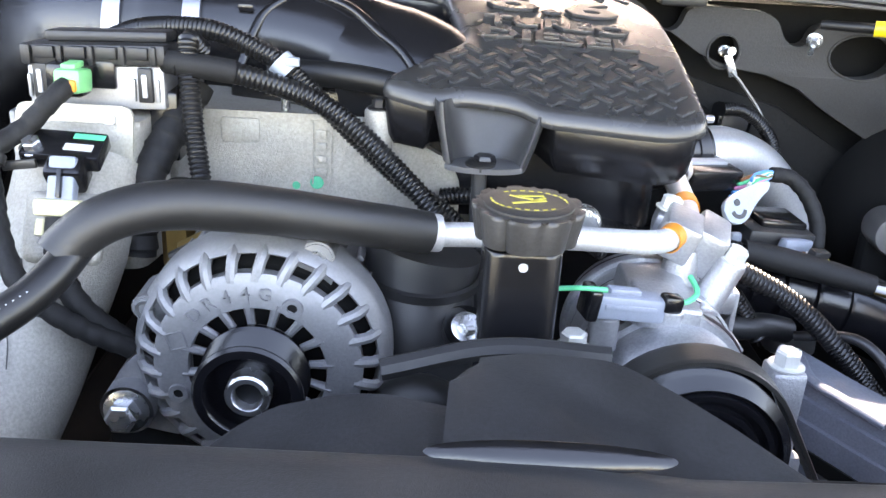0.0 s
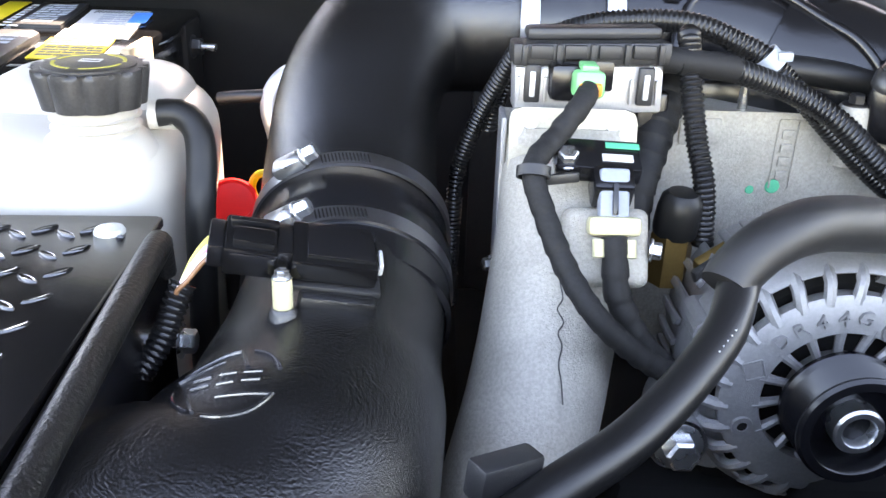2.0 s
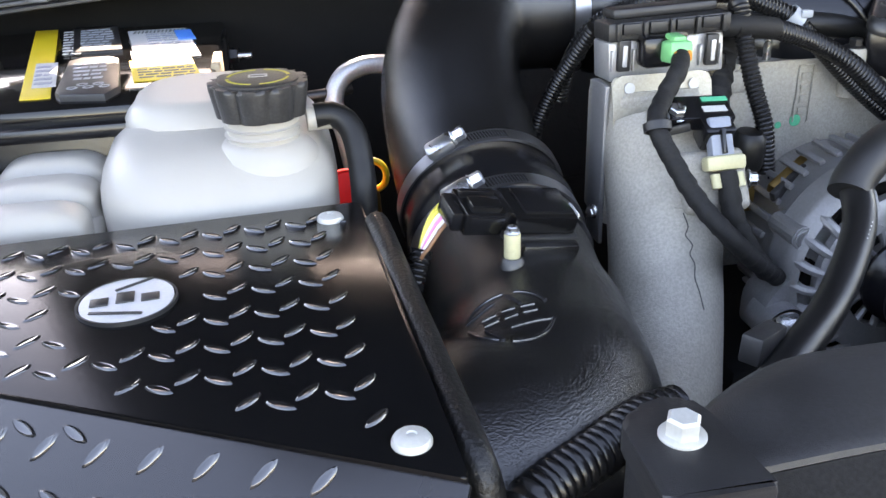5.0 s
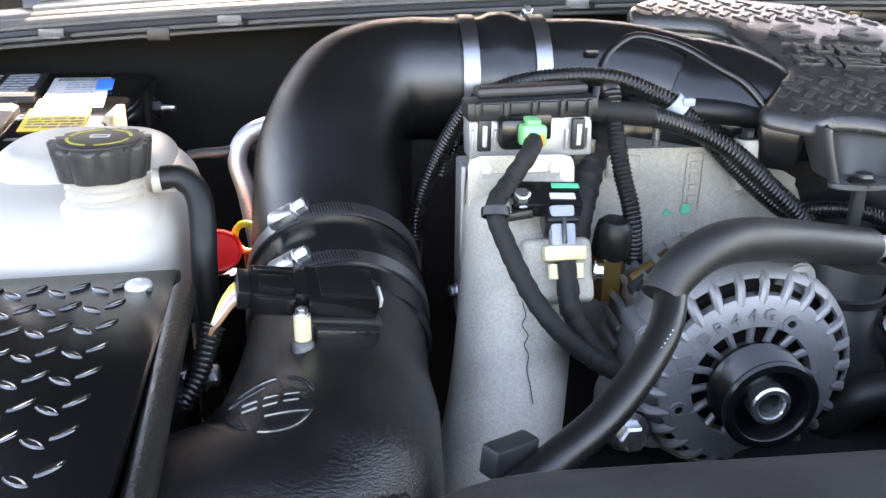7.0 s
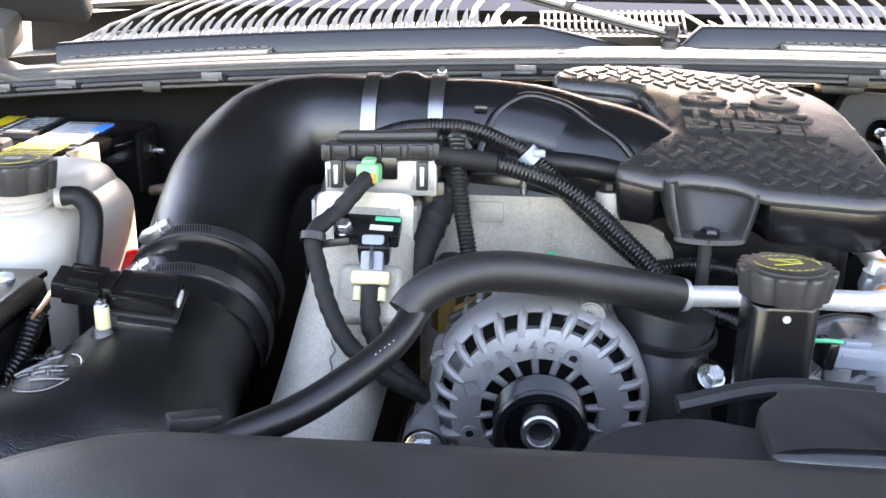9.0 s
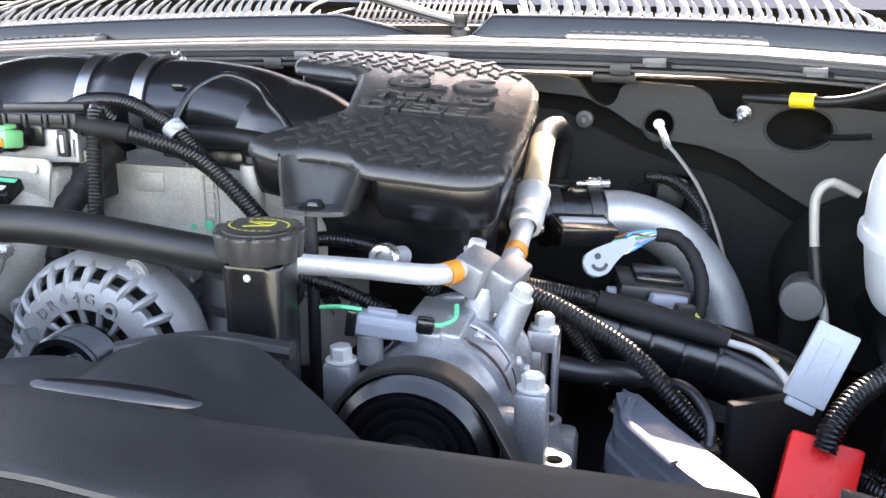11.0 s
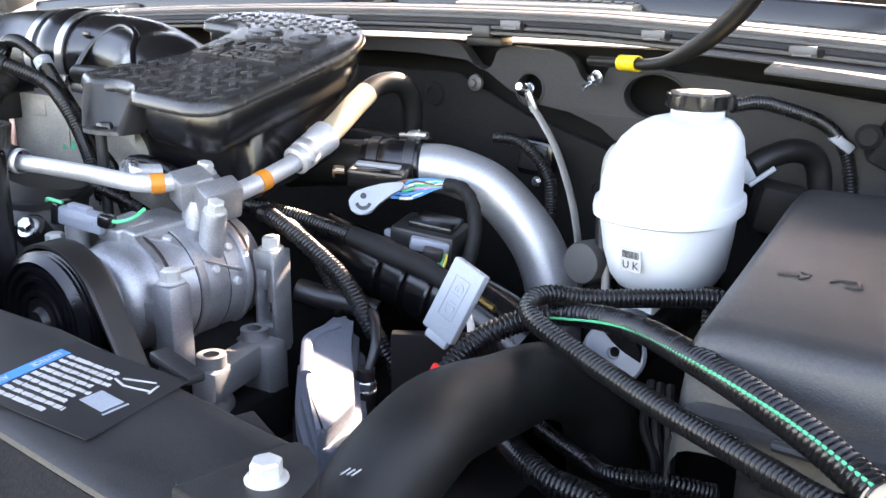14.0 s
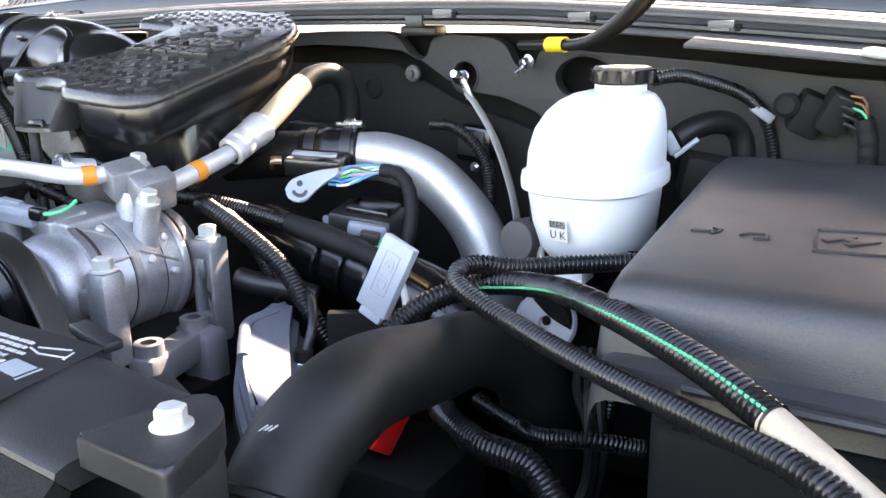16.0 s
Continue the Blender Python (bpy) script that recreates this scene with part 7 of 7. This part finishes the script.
HOLES = [hole(0.311, 1.341, 0.018, 0.019), hole(0.466, 1.343, 0.037, 0.025)]
part("upper_pad", pierced(rounded(TOPLINE, 0.006, 2)[2:-2] + LOWLINE, HOLES, 0.992, 0.020), LINER, pad, smooth=30)
for loop in HOLES:
    cx, cz = sum(x for x, z in loop) / 28, sum(z for x, z in loop) / 28
    # Added cup that darkens the cut-out like deep shade.
    part("recess", lathe([(1.0, -0.016), (0.96, 0.030), (0.50, 0.032), (0.48, 0.020), (0.40, 0.020), (0, 0.024)], (0, 0, 0), (0, 1, 0), 28), VOID, pad, "added cup, black for the shade inside the cut-out").matrix_basis = Matrix.Translation(Vector((cx, 1.005 - 0.08 * max(0.0, cx - 0.42), cz)) - ORIGIN[pad]) @ Matrix.Diagonal((loop[0][0] - cx + 0.0005, 1, loop[7][1] - cz + 0.0005, 1))
    part("rim", pipe([(x, 0.9915 - 0.08 * max(0.0, x - 0.42), z) for x, z in loop + loop[:1]], 0.0016, 6, 0.004), LINER, pad)
bm = prism([(-0.30, 1.350), (0.19, 1.352), (0.29, 1.305), (0.40, 1.275), (0.52, 1.20), (0.98, 1.10), (0.98, 0.86), (-0.30, 0.86)], 0, 0.008, 0.003, 2)
for v in bm.verts:
    v.co = Vector((v.co.x, 1.030 - v.co.z - 0.06 * max(0.0, v.co.x - 0.42), v.co.y))
part("lower_pad", bm, LOWPAD, pad)
part("fixing", lathe([(0.011, 0), (0.010, 0.004), (0.005, 0.006), (0.004, 0.010), (0, 0.010)], (0.222, 1.016, 1.341), (0, -1, 0), 20), GREYC, pad)
for x, z, r in ((0.155, 1.322, 0.016), (0.30, 1.255, 0.020), (0.395, 1.225, 0.014)):
    part("dimple", lathe([(r, 0), (r * 0.9, 0.003), (r * 0.6, 0.004), (r * 0.5, 0.001), (0, 0.001)], (x, 1.021, z), (0, -1, 0), 24), LOWPAD, pad)
single("windscreen_tube", pipe([(0.488, 0.975, 1.338), (0.505, 0.94, 1.343), (0.525, 0.90, 1.352)], 0.0035, 8), RUBBER, "thin black tube from the firewall grommet", "tube")
gstud = thing("ground_stud", (0.311, 0.985, 1.32), "zinc ground stud with a braided strap", "ground strap")
part("nut", hexbolt((0.311, 0.990, 1.342), (0, -1, 0.2), 0.010, 0.010, 0.0068), ZINC, gstud)
part("thread", lathe([(0.0045, 0), (0.0045, 0.022), (0, 0.022)], (0.311, 0.985, 1.342), (0, -1, 0.2), 12), ZINC, gstud)
part("lug", box((0.318, 0.982, 1.328), (0.009, 0.004, 0.026), 0.001, (0, -25, 0)), ZINC, gstud)
part("strap", pipe([(0.320, 0.981, 1.322), (0.334, 0.978, 1.308), (0.362, 0.970, 1.272), (0.389, 0.960, 1.216), (0.404, 0.952, 1.160), (0.408, 0.95, 1.10)], 0.0044, 12, squash=(0.4, 1.5)), STRAP, gstud, "braided tinned strap")
cstud = thing("cable_clamp_stud", (0.403, 0.972, 1.345), "zinc stud in a firewall cut-out", "stud")
part("nut", hexbolt((0.403, 0.976, 1.361), (-0.35, -0.9, -0.2), 0.010, 0.012, 0.0085), ZINC, cstud)
part("thread", lathe([(0.003, 0), (0.003, 0.026), (0, 0.026)], (0.405, 0.978, 1.362), (-0.45, -0.8, -0.5), 10), ZINC, cstud)
cable = thing("bonnet_cable", (0.47, 0.90, 1.37), "black braided cable with a yellow tape band rising to the bonnet", "cable")
part("sheath", pipe([(0.400, 0.960, 1.380), (0.425, 0.945, 1.381), (0.452, 0.932, 1.382), (0.485, 0.918, 1.383), (0.518, 0.900, 1.393), (0.560, 0.870, 1.417), (0.600, 0.837, 1.452), (0.63, 0.80, 1.50), (0.64, 0.78, 1.60)], [0.005, 0.0055, 0.006, 0.0085, 0.009, 0.009, 0.009, 0.009, 0.009], 16), RUBBER, cable)
part("band", lathe([(0.0066, -0.0125), (0.0082, -0.0125), (0.0082, 0.0125), (0.0066, 0.0125)], (0.457, 0.930, 1.382), (0.9, -0.4, 0.02), 24), YELLOW, cable, "yellow tape band")
part("bracket", box((0.255, 0.99, 1.395), (0.05, 0.03, 0.012), 0.003), BLACK, cable)

# ---- brake reservoir ----
res = thing("brake_reservoir", (0.560, 0.785, 1.05), "milky white brake fluid reservoir with a black lobed cap", "brake reservoir")


def oval(cx, cy, rx, ry, z, n=48, p=2.5):
    out = []
    for i in range(n):
        a = i / n * 2 * math.pi
        c, s = math.cos(a), math.sin(a)
        out.append(Vector((cx + rx * abs(c) ** (2 / p) * (1 if c >= 0 else -1), cy + ry * abs(s) ** (2 / p) * (1 if s >= 0 else -1), z)))
    return out


def loft(rings, turn=0.0, pivot=(0, 0)):
    bm = bmesh.new()
    vs = [[bm.verts.new(p) for p in r] for r in rings]
    for a, b in zip(vs, vs[1:]):
        for i in range(len(a)):
            bm.faces.new((a[i], a[(i + 1) % len(a)], b[(i + 1) % len(a)], b[i]))
    bm.faces.new(vs[0][::-1])
    bm.faces.new(vs[-1])
    m = Matrix.Translation((*pivot, 0)) @ Matrix.Rotation(turn, 4, "Z") @ Matrix.Translation((-pivot[0], -pivot[1], 0))
    return moved(bm, m)


RC = (0.560, 0.785)
part("lower_body", loft([oval(0.562, 0.790, 0.030, 0.042, 1.203), oval(0.562, 0.790, 0.041, 0.055, 1.207), oval(0.562, 0.789, 0.046, 0.064, 1.217), oval(0.561, 0.786, 0.0500, 0.071, 1.240), oval(0.560, 0.785, 0.0540, 0.0735, 1.272)], 0.0, RC), TANK2, res)
part("rim", loft([oval(0.560, 0.785, 0.0555, 0.073, 1.268), oval(0.560, 0.785, 0.0595, 0.077, 1.270), oval(0.560, 0.785, 0.0600, 0.0775, 1.276), oval(0.560, 0.785, 0.0590, 0.0765, 1.283), oval(0.560, 0.785, 0.0560, 0.0735, 1.285)], 0.0, RC), TANK2, res)
part("upper_body", loft([oval(0.560, 0.785, 0.0555, 0.073, 1.280), oval(0.560, 0.787, 0.0550, 0.072, 1.300), oval(0.560, 0.793, 0.053, 0.067, 1.318), oval(0.560, 0.803, 0.049, 0.057, 1.331), oval(0.559, 0.815, 0.043, 0.045, 1.339), oval(0.558, 0.828, 0.036, 0.033, 1.3435), oval(0.558, 0.840, 0.027, 0.024, 1.3455, p=2)], 0.0, RC), TANK2, res)
part("neck", lathe([(0.024, -0.01), (0.024, 0.006), (0, 0.006)], (0.558, 0.846, 1.345), seg=32), TANK2, res)
for i in range(7):
    a = radians(200 + i * 23)
    part("rib", pipe([(0.562 + 0.046 * math.cos(a), 0.789 + 0.061 * math.sin(a), 1.216), (0.561 + 0.0500 * math.cos(a), 0.787 + 0.0660 * math.sin(a), 1.240), (0.560 + 0.0540 * math.cos(a), 0.785 + 0.0715 * math.sin(a), 1.268)], 0.0016, 6), TANK2, res)
pts = []
for i in range(72):
    a = i / 72 * 2 * math.pi
    r = 0.0265 + 0.0030 * (1 if math.cos(6 * a) > 0.1 else 0)
    pts.append((r * math.cos(a), r * math.sin(a)))
bcap = part("cap", prism([(x * 1.06, y * 1.06) for x, y in pts], 0, 0.012, 0.003, 2, Matrix.Translation((0.558, 0.850, 1.3525))), SATIN, res, "black lobed screw cap")
# Grey disc added on the black cap; its colour imitates the reflected sky.
part("crown", prism([(x * 0.90, y * 0.90) for x, y in pts], 0, 0.0022, 0.0010, 2, Matrix.Translation((0.558, 0.850, 1.3642))), GREYC, bcap, "added grey crown, the cap top's reflection in its colour")
part("cap_label", prism([(0.556 + 0.010 * math.cos(i * math.pi / 12), 0.846 + 0.009 * math.sin(i * math.pi / 12)) for i in range(24)], 1.3662, 1.3670), YELLOW, bcap, "yellow oval warning label")
LM = Matrix.Translation((0.5545, 0.7128, 1.2405)) @ pose(0, 0, 0, 96, 0, -10)
label = part("label", moved(box((0, 0, 0), (0.019, 0.0195, 0.0006), 0.0), LM), WHITE, res, "white label printed UK")
part("letters", moved(writing("U K", 0.0095, 0.0003, pose(0, -0.0045, 0.0006, 0, 0, 0)), LM), STICKER, label)
part("barcode", join(*[moved(box((-0.0072 + 0.0013 * i, 0.0048, 0.0005), (0.0006 + 0.0003 * (i % 3 == 0), 0.0060, 0.0003), 0), LM) for i in range(12)]), STICKER, label)
part("foot", box((0.552, 0.755, 1.186), (0.030, 0.030, 0.030), 0.004), TANK2, res)
master = thing("master_cylinder", (0.55, 0.75, 1.10), "dull aluminium brake master cylinder below the reservoir", "master cylinder")
part("body", lathe([(0, -0.06), (0.024, -0.058), (0.026, -0.05), (0.026, 0.18), (0, 0.18)], (0.5535, 0.752, 1.164), (0.02, 1, 0.02), 28), SATIN, master)
part("end_cap", lathe([(0.024, 0.006), (0.0265, 0.004), (0.0265, -0.004), (0.0245, -0.0065), (0.0055, -0.0065), (0.004, -0.004)], (0.5528, 0.6960, 1.164), (-0.22, 0.90, -0.36), 36), GREYP, master, "dull grey end plate")
part("dimple", lathe([(0.0042, -0.0042), (0.0015, -0.001), (0, -0.001)], (0.5528, 0.6960, 1.164), (-0.22, 0.90, -0.36), 16), WHITEBOLT, master)
part("booster", lathe([(0, -0.05), (0.08, -0.05), (0.105, -0.02), (0.108, 0.04), (0, 0.04)], (0.560, 0.95, 1.17), (0, 1, 0), 40), GAP, master)
brk = thing("brake_line", (0.49, 0.74, 1.22), "bent steel brake line with a black sleeve", "brake line")
part("line", pipe([(0.512, 0.872, 1.296), (0.500, 0.870, 1.302), (0.482, 0.865, 1.308), (0.470, 0.860, 1.294), (0.471, 0.852, 1.262), (0.474, 0.846, 1.235)], 0.0050, 10), STRAP, brk)
part("sleeve", pipe([(0.473, 0.848, 1.245), (0.476, 0.842, 1.222), (0.480, 0.836, 1.200)], 0.0070, 12), RUBBER, brk)
part("line", pipe([(0.479, 0.838, 1.205), (0.486, 0.832, 1.185), (0.490, 0.825, 1.15), (0.49, 0.82, 1.08)], 0.0045, 10), STRAP, brk)
can = thing("round_sensor", (0.475, 0.84, 1.05), "round grey metal sensor can behind the brake line", "sensor")
part("can", lathe([(0, -0.02), (0.020, -0.018), (0.022, -0.012), (0.022, 0.03), (0, 0.03)], (0.466, 0.840, 1.192), (0.2, 1, -0.1), 28), GREYC, can)
part("bracket", box((0.468, 0.87, 1.12), (0.03, 0.02, 0.14), 0.004), GAP, can)
single("reservoir_hose", corrugated([(0.585, 0.858, 1.355), (0.600, 0.880, 1.357), (0.615, 0.905, 1.352), (0.646, 0.945, 1.336), (0.664, 0.965, 1.315), (0.676, 0.968, 1.280), (0.682, 0.965, 1.22)], 0.0068), LOOM, "black corrugated hose behind the brake reservoir", "hose")
single("hose_clip", box((0.664, 0.962, 1.316), (0.024, 0.012, 0.010), 0.002, (0, 35, 20)), GREYL, "light grey plastic hose clip on the firewall", "clip")
single("vacuum_hose", pipe([(0.600, 0.885, 1.296), (0.612, 0.900, 1.305), (0.630, 0.925, 1.310), (0.645, 0.945, 1.300), (0.652, 0.950, 1.270), (0.652, 0.95, 1.20)], 0.0115, 18), RUBBER, "black rubber vacuum hose looping to the booster", "hose")
pinch = thing("pinch_clamp", (0.600, 0.88, 1.285), "pale spring clamp on the vacuum hose", "clamp")
part("band", box((0.598, 0.878, 1.294), (0.012, 0.010, 0.022), 0.002, (0, -30, 20)), GREYL, pinch)
part("stem", pipe([(0.604, 0.872, 1.282), (0.622, 0.885, 1.298)], 0.0026, 8), GREYL, pinch)
single("booster_valve", box((0.628, 0.90, 1.258), (0.05, 0.05, 0.045), 0.008, (0, 10, 20)), MATT, "black plastic booster check valve body", "valve")
bconn = thing("bulkhead_connector", (0.72, 0.96, 1.28), "black bulkhead connector block with many wires", "connector")
part("block", box((0.708, 0.955, 1.318), (0.030, 0.028, 0.040), 0.004, (10, 24, 20)), MATT, bconn)
part("block", box((0.732, 0.945, 1.322), (0.026, 0.030, 0.040), 0.004, (10, 24, 20)), MATT, bconn)
for i in range(4):
    part("rib", box((0.742 + 0.002 * i, 0.930, 1.335 - 0.008 * i), (0.014, 0.004, 0.003), 0.001, (10, 24, 20)), BLACK, bconn)
part("knob", lathe([(0.012, 0), (0.012, 0.012), (0.008, 0.016), (0, 0.016)], (0.690, 0.948, 1.326), (0, -1, 0.1), 20), MATT, bconn)
for i, c in enumerate(("brown", "brown", "green")):
    part("wire", pipe([(0.745, 0.935, 1.338 - 0.005 * i), (0.758, 0.930, 1.335 - 0.006 * i), (0.762, 0.935, 1.310)], 0.0013, 6), WIRES[c], bconn)
part("cable", wrapped([(0.758, 0.934, 1.318), (0.764, 0.936, 1.290), (0.765, 0.94, 1.22)], 0.0085), TAPE, bconn)
hinge = thing("hinge_arm", (0.80, 0.90, 1.33), "bare steel bonnet hinge arm at the bay's corner", "hinge")
part("arm", pipe([(0.80, 0.885, 1.372), (0.806, 0.875, 1.345), (0.83, 0.86, 1.315), (0.86, 0.84, 1.29)], 0.010, 10, squash=(0.4, 1)), PIPE, hinge)
part("plate", box((0.79, 0.895, 1.375), (0.07, 0.03, 0.008), 0.003, (0, 8, -10)), PIPE, hinge)
hinge2 = thing("hinge_arm", (-0.80, 0.97, 1.36), "bare steel bonnet hinge arm at the bay's corner", "hinge")
part("arm", box((-0.79, 0.985, 1.40), (0.10, 0.05, 0.010), 0.003, (10, 20, 10)), GREYC, hinge2)
part("plate", box((-0.82, 1.04, 1.44), (0.06, 0.07, 0.05), 0.008, (20, 10, 10)), GREYC, hinge2)

# ---- fuse box ----
fuse = thing("fuse_box", (0.83, 0.71, 0.80), "black grained fuse box with a domed lid and moulded symbols", "fuse box")
SHOULDER = [(0.872, 1.20), (0.872, 1.274), (0.866, 1.285), (0.855, 1.2895), (0.80, 1.2885), (0.70, 1.2775), (0.60, 1.2670), (0.565, 1.2630), (0.553, 1.2600), (0.5465, 1.2550), (0.5425, 1.2460), (0.5400, 1.232), (0.5375, 1.2170), (0.528, 1.2120), (0.525, 1.190)]


def fuse_lid():
    """The lid's section carried across, its near end drawn in and rounded."""
    bm = bmesh.new()
    rows = []
    for x, k in ((0.652, 0.030), (0.654, 0.012), (0.658, 0.004), (0.664, 0.001), (0.672, 0.0), (0.85, 0.0), (1.02, 0.0)):
        rows.append([bm.verts.new((x + 0.06 * (y - 0.70) * -0.35, y, z - k)) for y, z in SHOULDER])
    rows.insert(0, [bm.verts.new((0.650 - 0.02 * (y - 0.70), y, 1.19)) for y, z in SHOULDER])
    for a, b in zip(rows, rows[1:]):
        for j in range(len(a) - 1):
            bm.faces.new((a[j], b[j], b[j + 1], a[j + 1]))
    bm.faces.new(rows[0])
    bm.faces.new(rows[-1][::-1])
    return bm


part("lid", fuse_lid(), FUSE, fuse)
# Base and skirt coloured near-black for the shade below the lid.
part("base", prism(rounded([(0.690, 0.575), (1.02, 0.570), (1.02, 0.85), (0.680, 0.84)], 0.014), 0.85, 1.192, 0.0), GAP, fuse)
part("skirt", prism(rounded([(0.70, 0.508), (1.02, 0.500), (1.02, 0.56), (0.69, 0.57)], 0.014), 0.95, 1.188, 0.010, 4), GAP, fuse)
part("ledge", pipe([(0.715, 0.522, 1.2085), (0.80, 0.519, 1.2085), (1.01, 0.514, 1.2085)], 0.0035, 8), FUSE, fuse)


def fbar(x, y, L, W, r):
    return moved(box((0, 0, 0), (L, W, 0.0016), 0.0004, (0, 0, r)), Matrix.Translation((x, y, 1.2730 + 0.107 * (y - 0.6577) + 0.0006)) @ pose(0, 0, 0, 6.1, 0, 0))


part("arrow_symbol", join(fbar(0.690, 0.644, 0.014, 0.005, 10), fbar(0.700, 0.649, 0.008, 0.003, -35), fbar(0.700, 0.642, 0.008, 0.003, 55)), BLACK, fuse)
part("hand_symbol", join(fbar(0.724, 0.648, 0.014, 0.003, 10), fbar(0.730, 0.640, 0.010, 0.003, 10), fbar(0.734, 0.645, 0.002, 0.010, 10), fbar(0.718, 0.644, 0.006, 0.002, 50)), BLACK, fuse)
part("bolt_symbol", join(fbar(0.782, 0.672, 0.046, 0.0034, 8), fbar(0.786, 0.632, 0.046, 0.0034, 8), fbar(0.762, 0.650, 0.0034, 0.040, 8), fbar(0.806, 0.655, 0.0034, 0.040, 8), fbar(0.776, 0.655, 0.022, 0.006, 40), fbar(0.790, 0.651, 0.022, 0.006, 40), fbar(0.783, 0.653, 0.016, 0.006, -30), fbar(0.815, 0.664, 0.018, 0.004, 8), fbar(0.818, 0.646, 0.018, 0.004, 8)), BLACK, fuse)
# ---- hoses in front of the fuse box ----
loom("battery_conduit", [(0.66, 0.705, 1.222), (0.632, 0.700, 1.226), (0.589, 0.680, 1.224), (0.548, 0.650, 1.224), (0.524, 0.628, 1.229), (0.517, 0.610, 1.227), (0.530, 0.592, 1.220), (0.585, 0.566, 1.211), (0.649, 0.529, 1.209), (0.740, 0.469, 1.216), (0.803, 0.425, 1.220), (0.87, 0.37, 1.20)], 0.0078, "black corrugated conduit looping round in front of the fuse box", pitch=0.0038, depth=0.0014)
bigc = thing("battery_conduit", (0.63, 0.60, 1.16), "thick black corrugated conduit with a green stripe and beige taped end", "cable conduit")
BIG = [(0.452, 0.592, 1.150), (0.458, 0.600, 1.168), (0.481, 0.620, 1.192), (0.526, 0.640, 1.210), (0.592, 0.618, 1.222), (0.668, 0.540, 1.239), (0.732, 0.492, 1.237), (0.775, 0.462, 1.228)]
part("conduit", corrugated(BIG, 0.0098, 0.0040, 0.0014, 22), LOOM, bigc)
STRIPE = [Vector(p) + (Vector((-0.40, -0.85, -0.15)).lerp(Vector((-0.40, -0.45, 0.75)), i / 4)).normalized() * 0.0088 for i, p in enumerate(BIG[3:])]
part("stripe", pipe(STRIPE, 0.0011, 6), WIRES["green"], bigc, "bright green stripe")
part("taped_end", pipe([(0.772, 0.464, 1.228), (0.797, 0.444, 1.222), (0.818, 0.426, 1.217), (0.84, 0.408, 1.21)], 0.0088, 22), BEIGE, bigc, "beige cloth tape end")
# ---- charge air elbow in front ----
elbow = thing("air_elbow", (0.54, 0.45, 0.90), "large matt black rubber charge air elbow", "air hose")
part("elbow", pipe([(0.552, 0.318, 1.06), (0.546, 0.338, 1.115), (0.540, 0.362, 1.155), (0.5375, 0.388, 1.182), (0.539, 0.422, 1.197), (0.530, 0.473, 1.193), (0.525, 0.551, 1.175), (0.533, 0.614, 1.165), (0.548, 0.675, 1.12), (0.555, 0.70, 1.02)], [0.031, 0.031, 0.031, 0.031, 0.031, 0.030, 0.029, 0.030, 0.032, 0.034], 40), DUCT, elbow)
EX = Vector((-0.05, 0.66, 0.75)).normalized()
for k in range(3):
    part("ridge", lathe([(0.030, -0.004), (0.0335, -0.0022), (0.0335, 0.0022), (0.030, 0.004)], Vector((0.5395, 0.368, 1.163)) - EX * 0.013 * k, EX, 44), RUBBER, elbow)
for i in range(3):
    part("print_mark", box((0.5385 + 0.0040 * i, 0.3640 - 0.0005 * i, 1.2105 + 0.0012 * i), (0.0024, 0.006 - 0.001 * (i % 2), 0.0008), 0.0002, (12, -38, -20)), WHITE, elbow)
tray2 = thing("battery_tray", (0.78, 0.42, 0.80), "black plastic tray and cover in front of the fuse box", "tray")
part("cover", prism(rounded([(0.665, 0.455), (0.73, 0.485), (0.98, 0.40), (0.98, 0.24), (0.70, 0.30)], 0.012), 0.82, 1.115, 0.006), SATIN, tray2)
loom("wiring_loom", [(0.505, 0.662, 1.095), (0.560, 0.630, 1.098), (0.592, 0.598, 1.112), (0.632, 0.600, 1.118), (0.665, 0.62, 1.11)], 0.0070, "black corrugated wiring loom low behind the elbow")
loom("wiring_loom", [(0.480, 0.645, 1.10), (0.509, 0.598, 1.112), (0.56, 0.562, 1.115), (0.607, 0.552, 1.113), (0.645, 0.53, 1.09)], 0.0110, "black corrugated wiring loom below the conduits", pitch=0.0042)
for i in range(3):
    single("vacuum_line", pipe([(0.585 + 0.008 * i, 0.70, 1.145), (0.592 + 0.010 * i, 0.670, 1.120), (0.612 + 0.006 * i, 0.645, 1.10 - 0.012 * i), (0.625, 0.60, 1.07 - 0.015 * i), (0.60, 0.57, 1.04)], 0.0042, 8), RUBBER, "black rubber vacuum line in a bundle by the fuse box", "hose", group="vacuum lines")
loom("wiring_loom", [(0.622, 0.715, 1.23), (0.626, 0.70, 1.18), (0.622, 0.68, 1.13), (0.61, 0.67, 1.06)], 0.0068, "black corrugated wiring loom down the fuse box side")
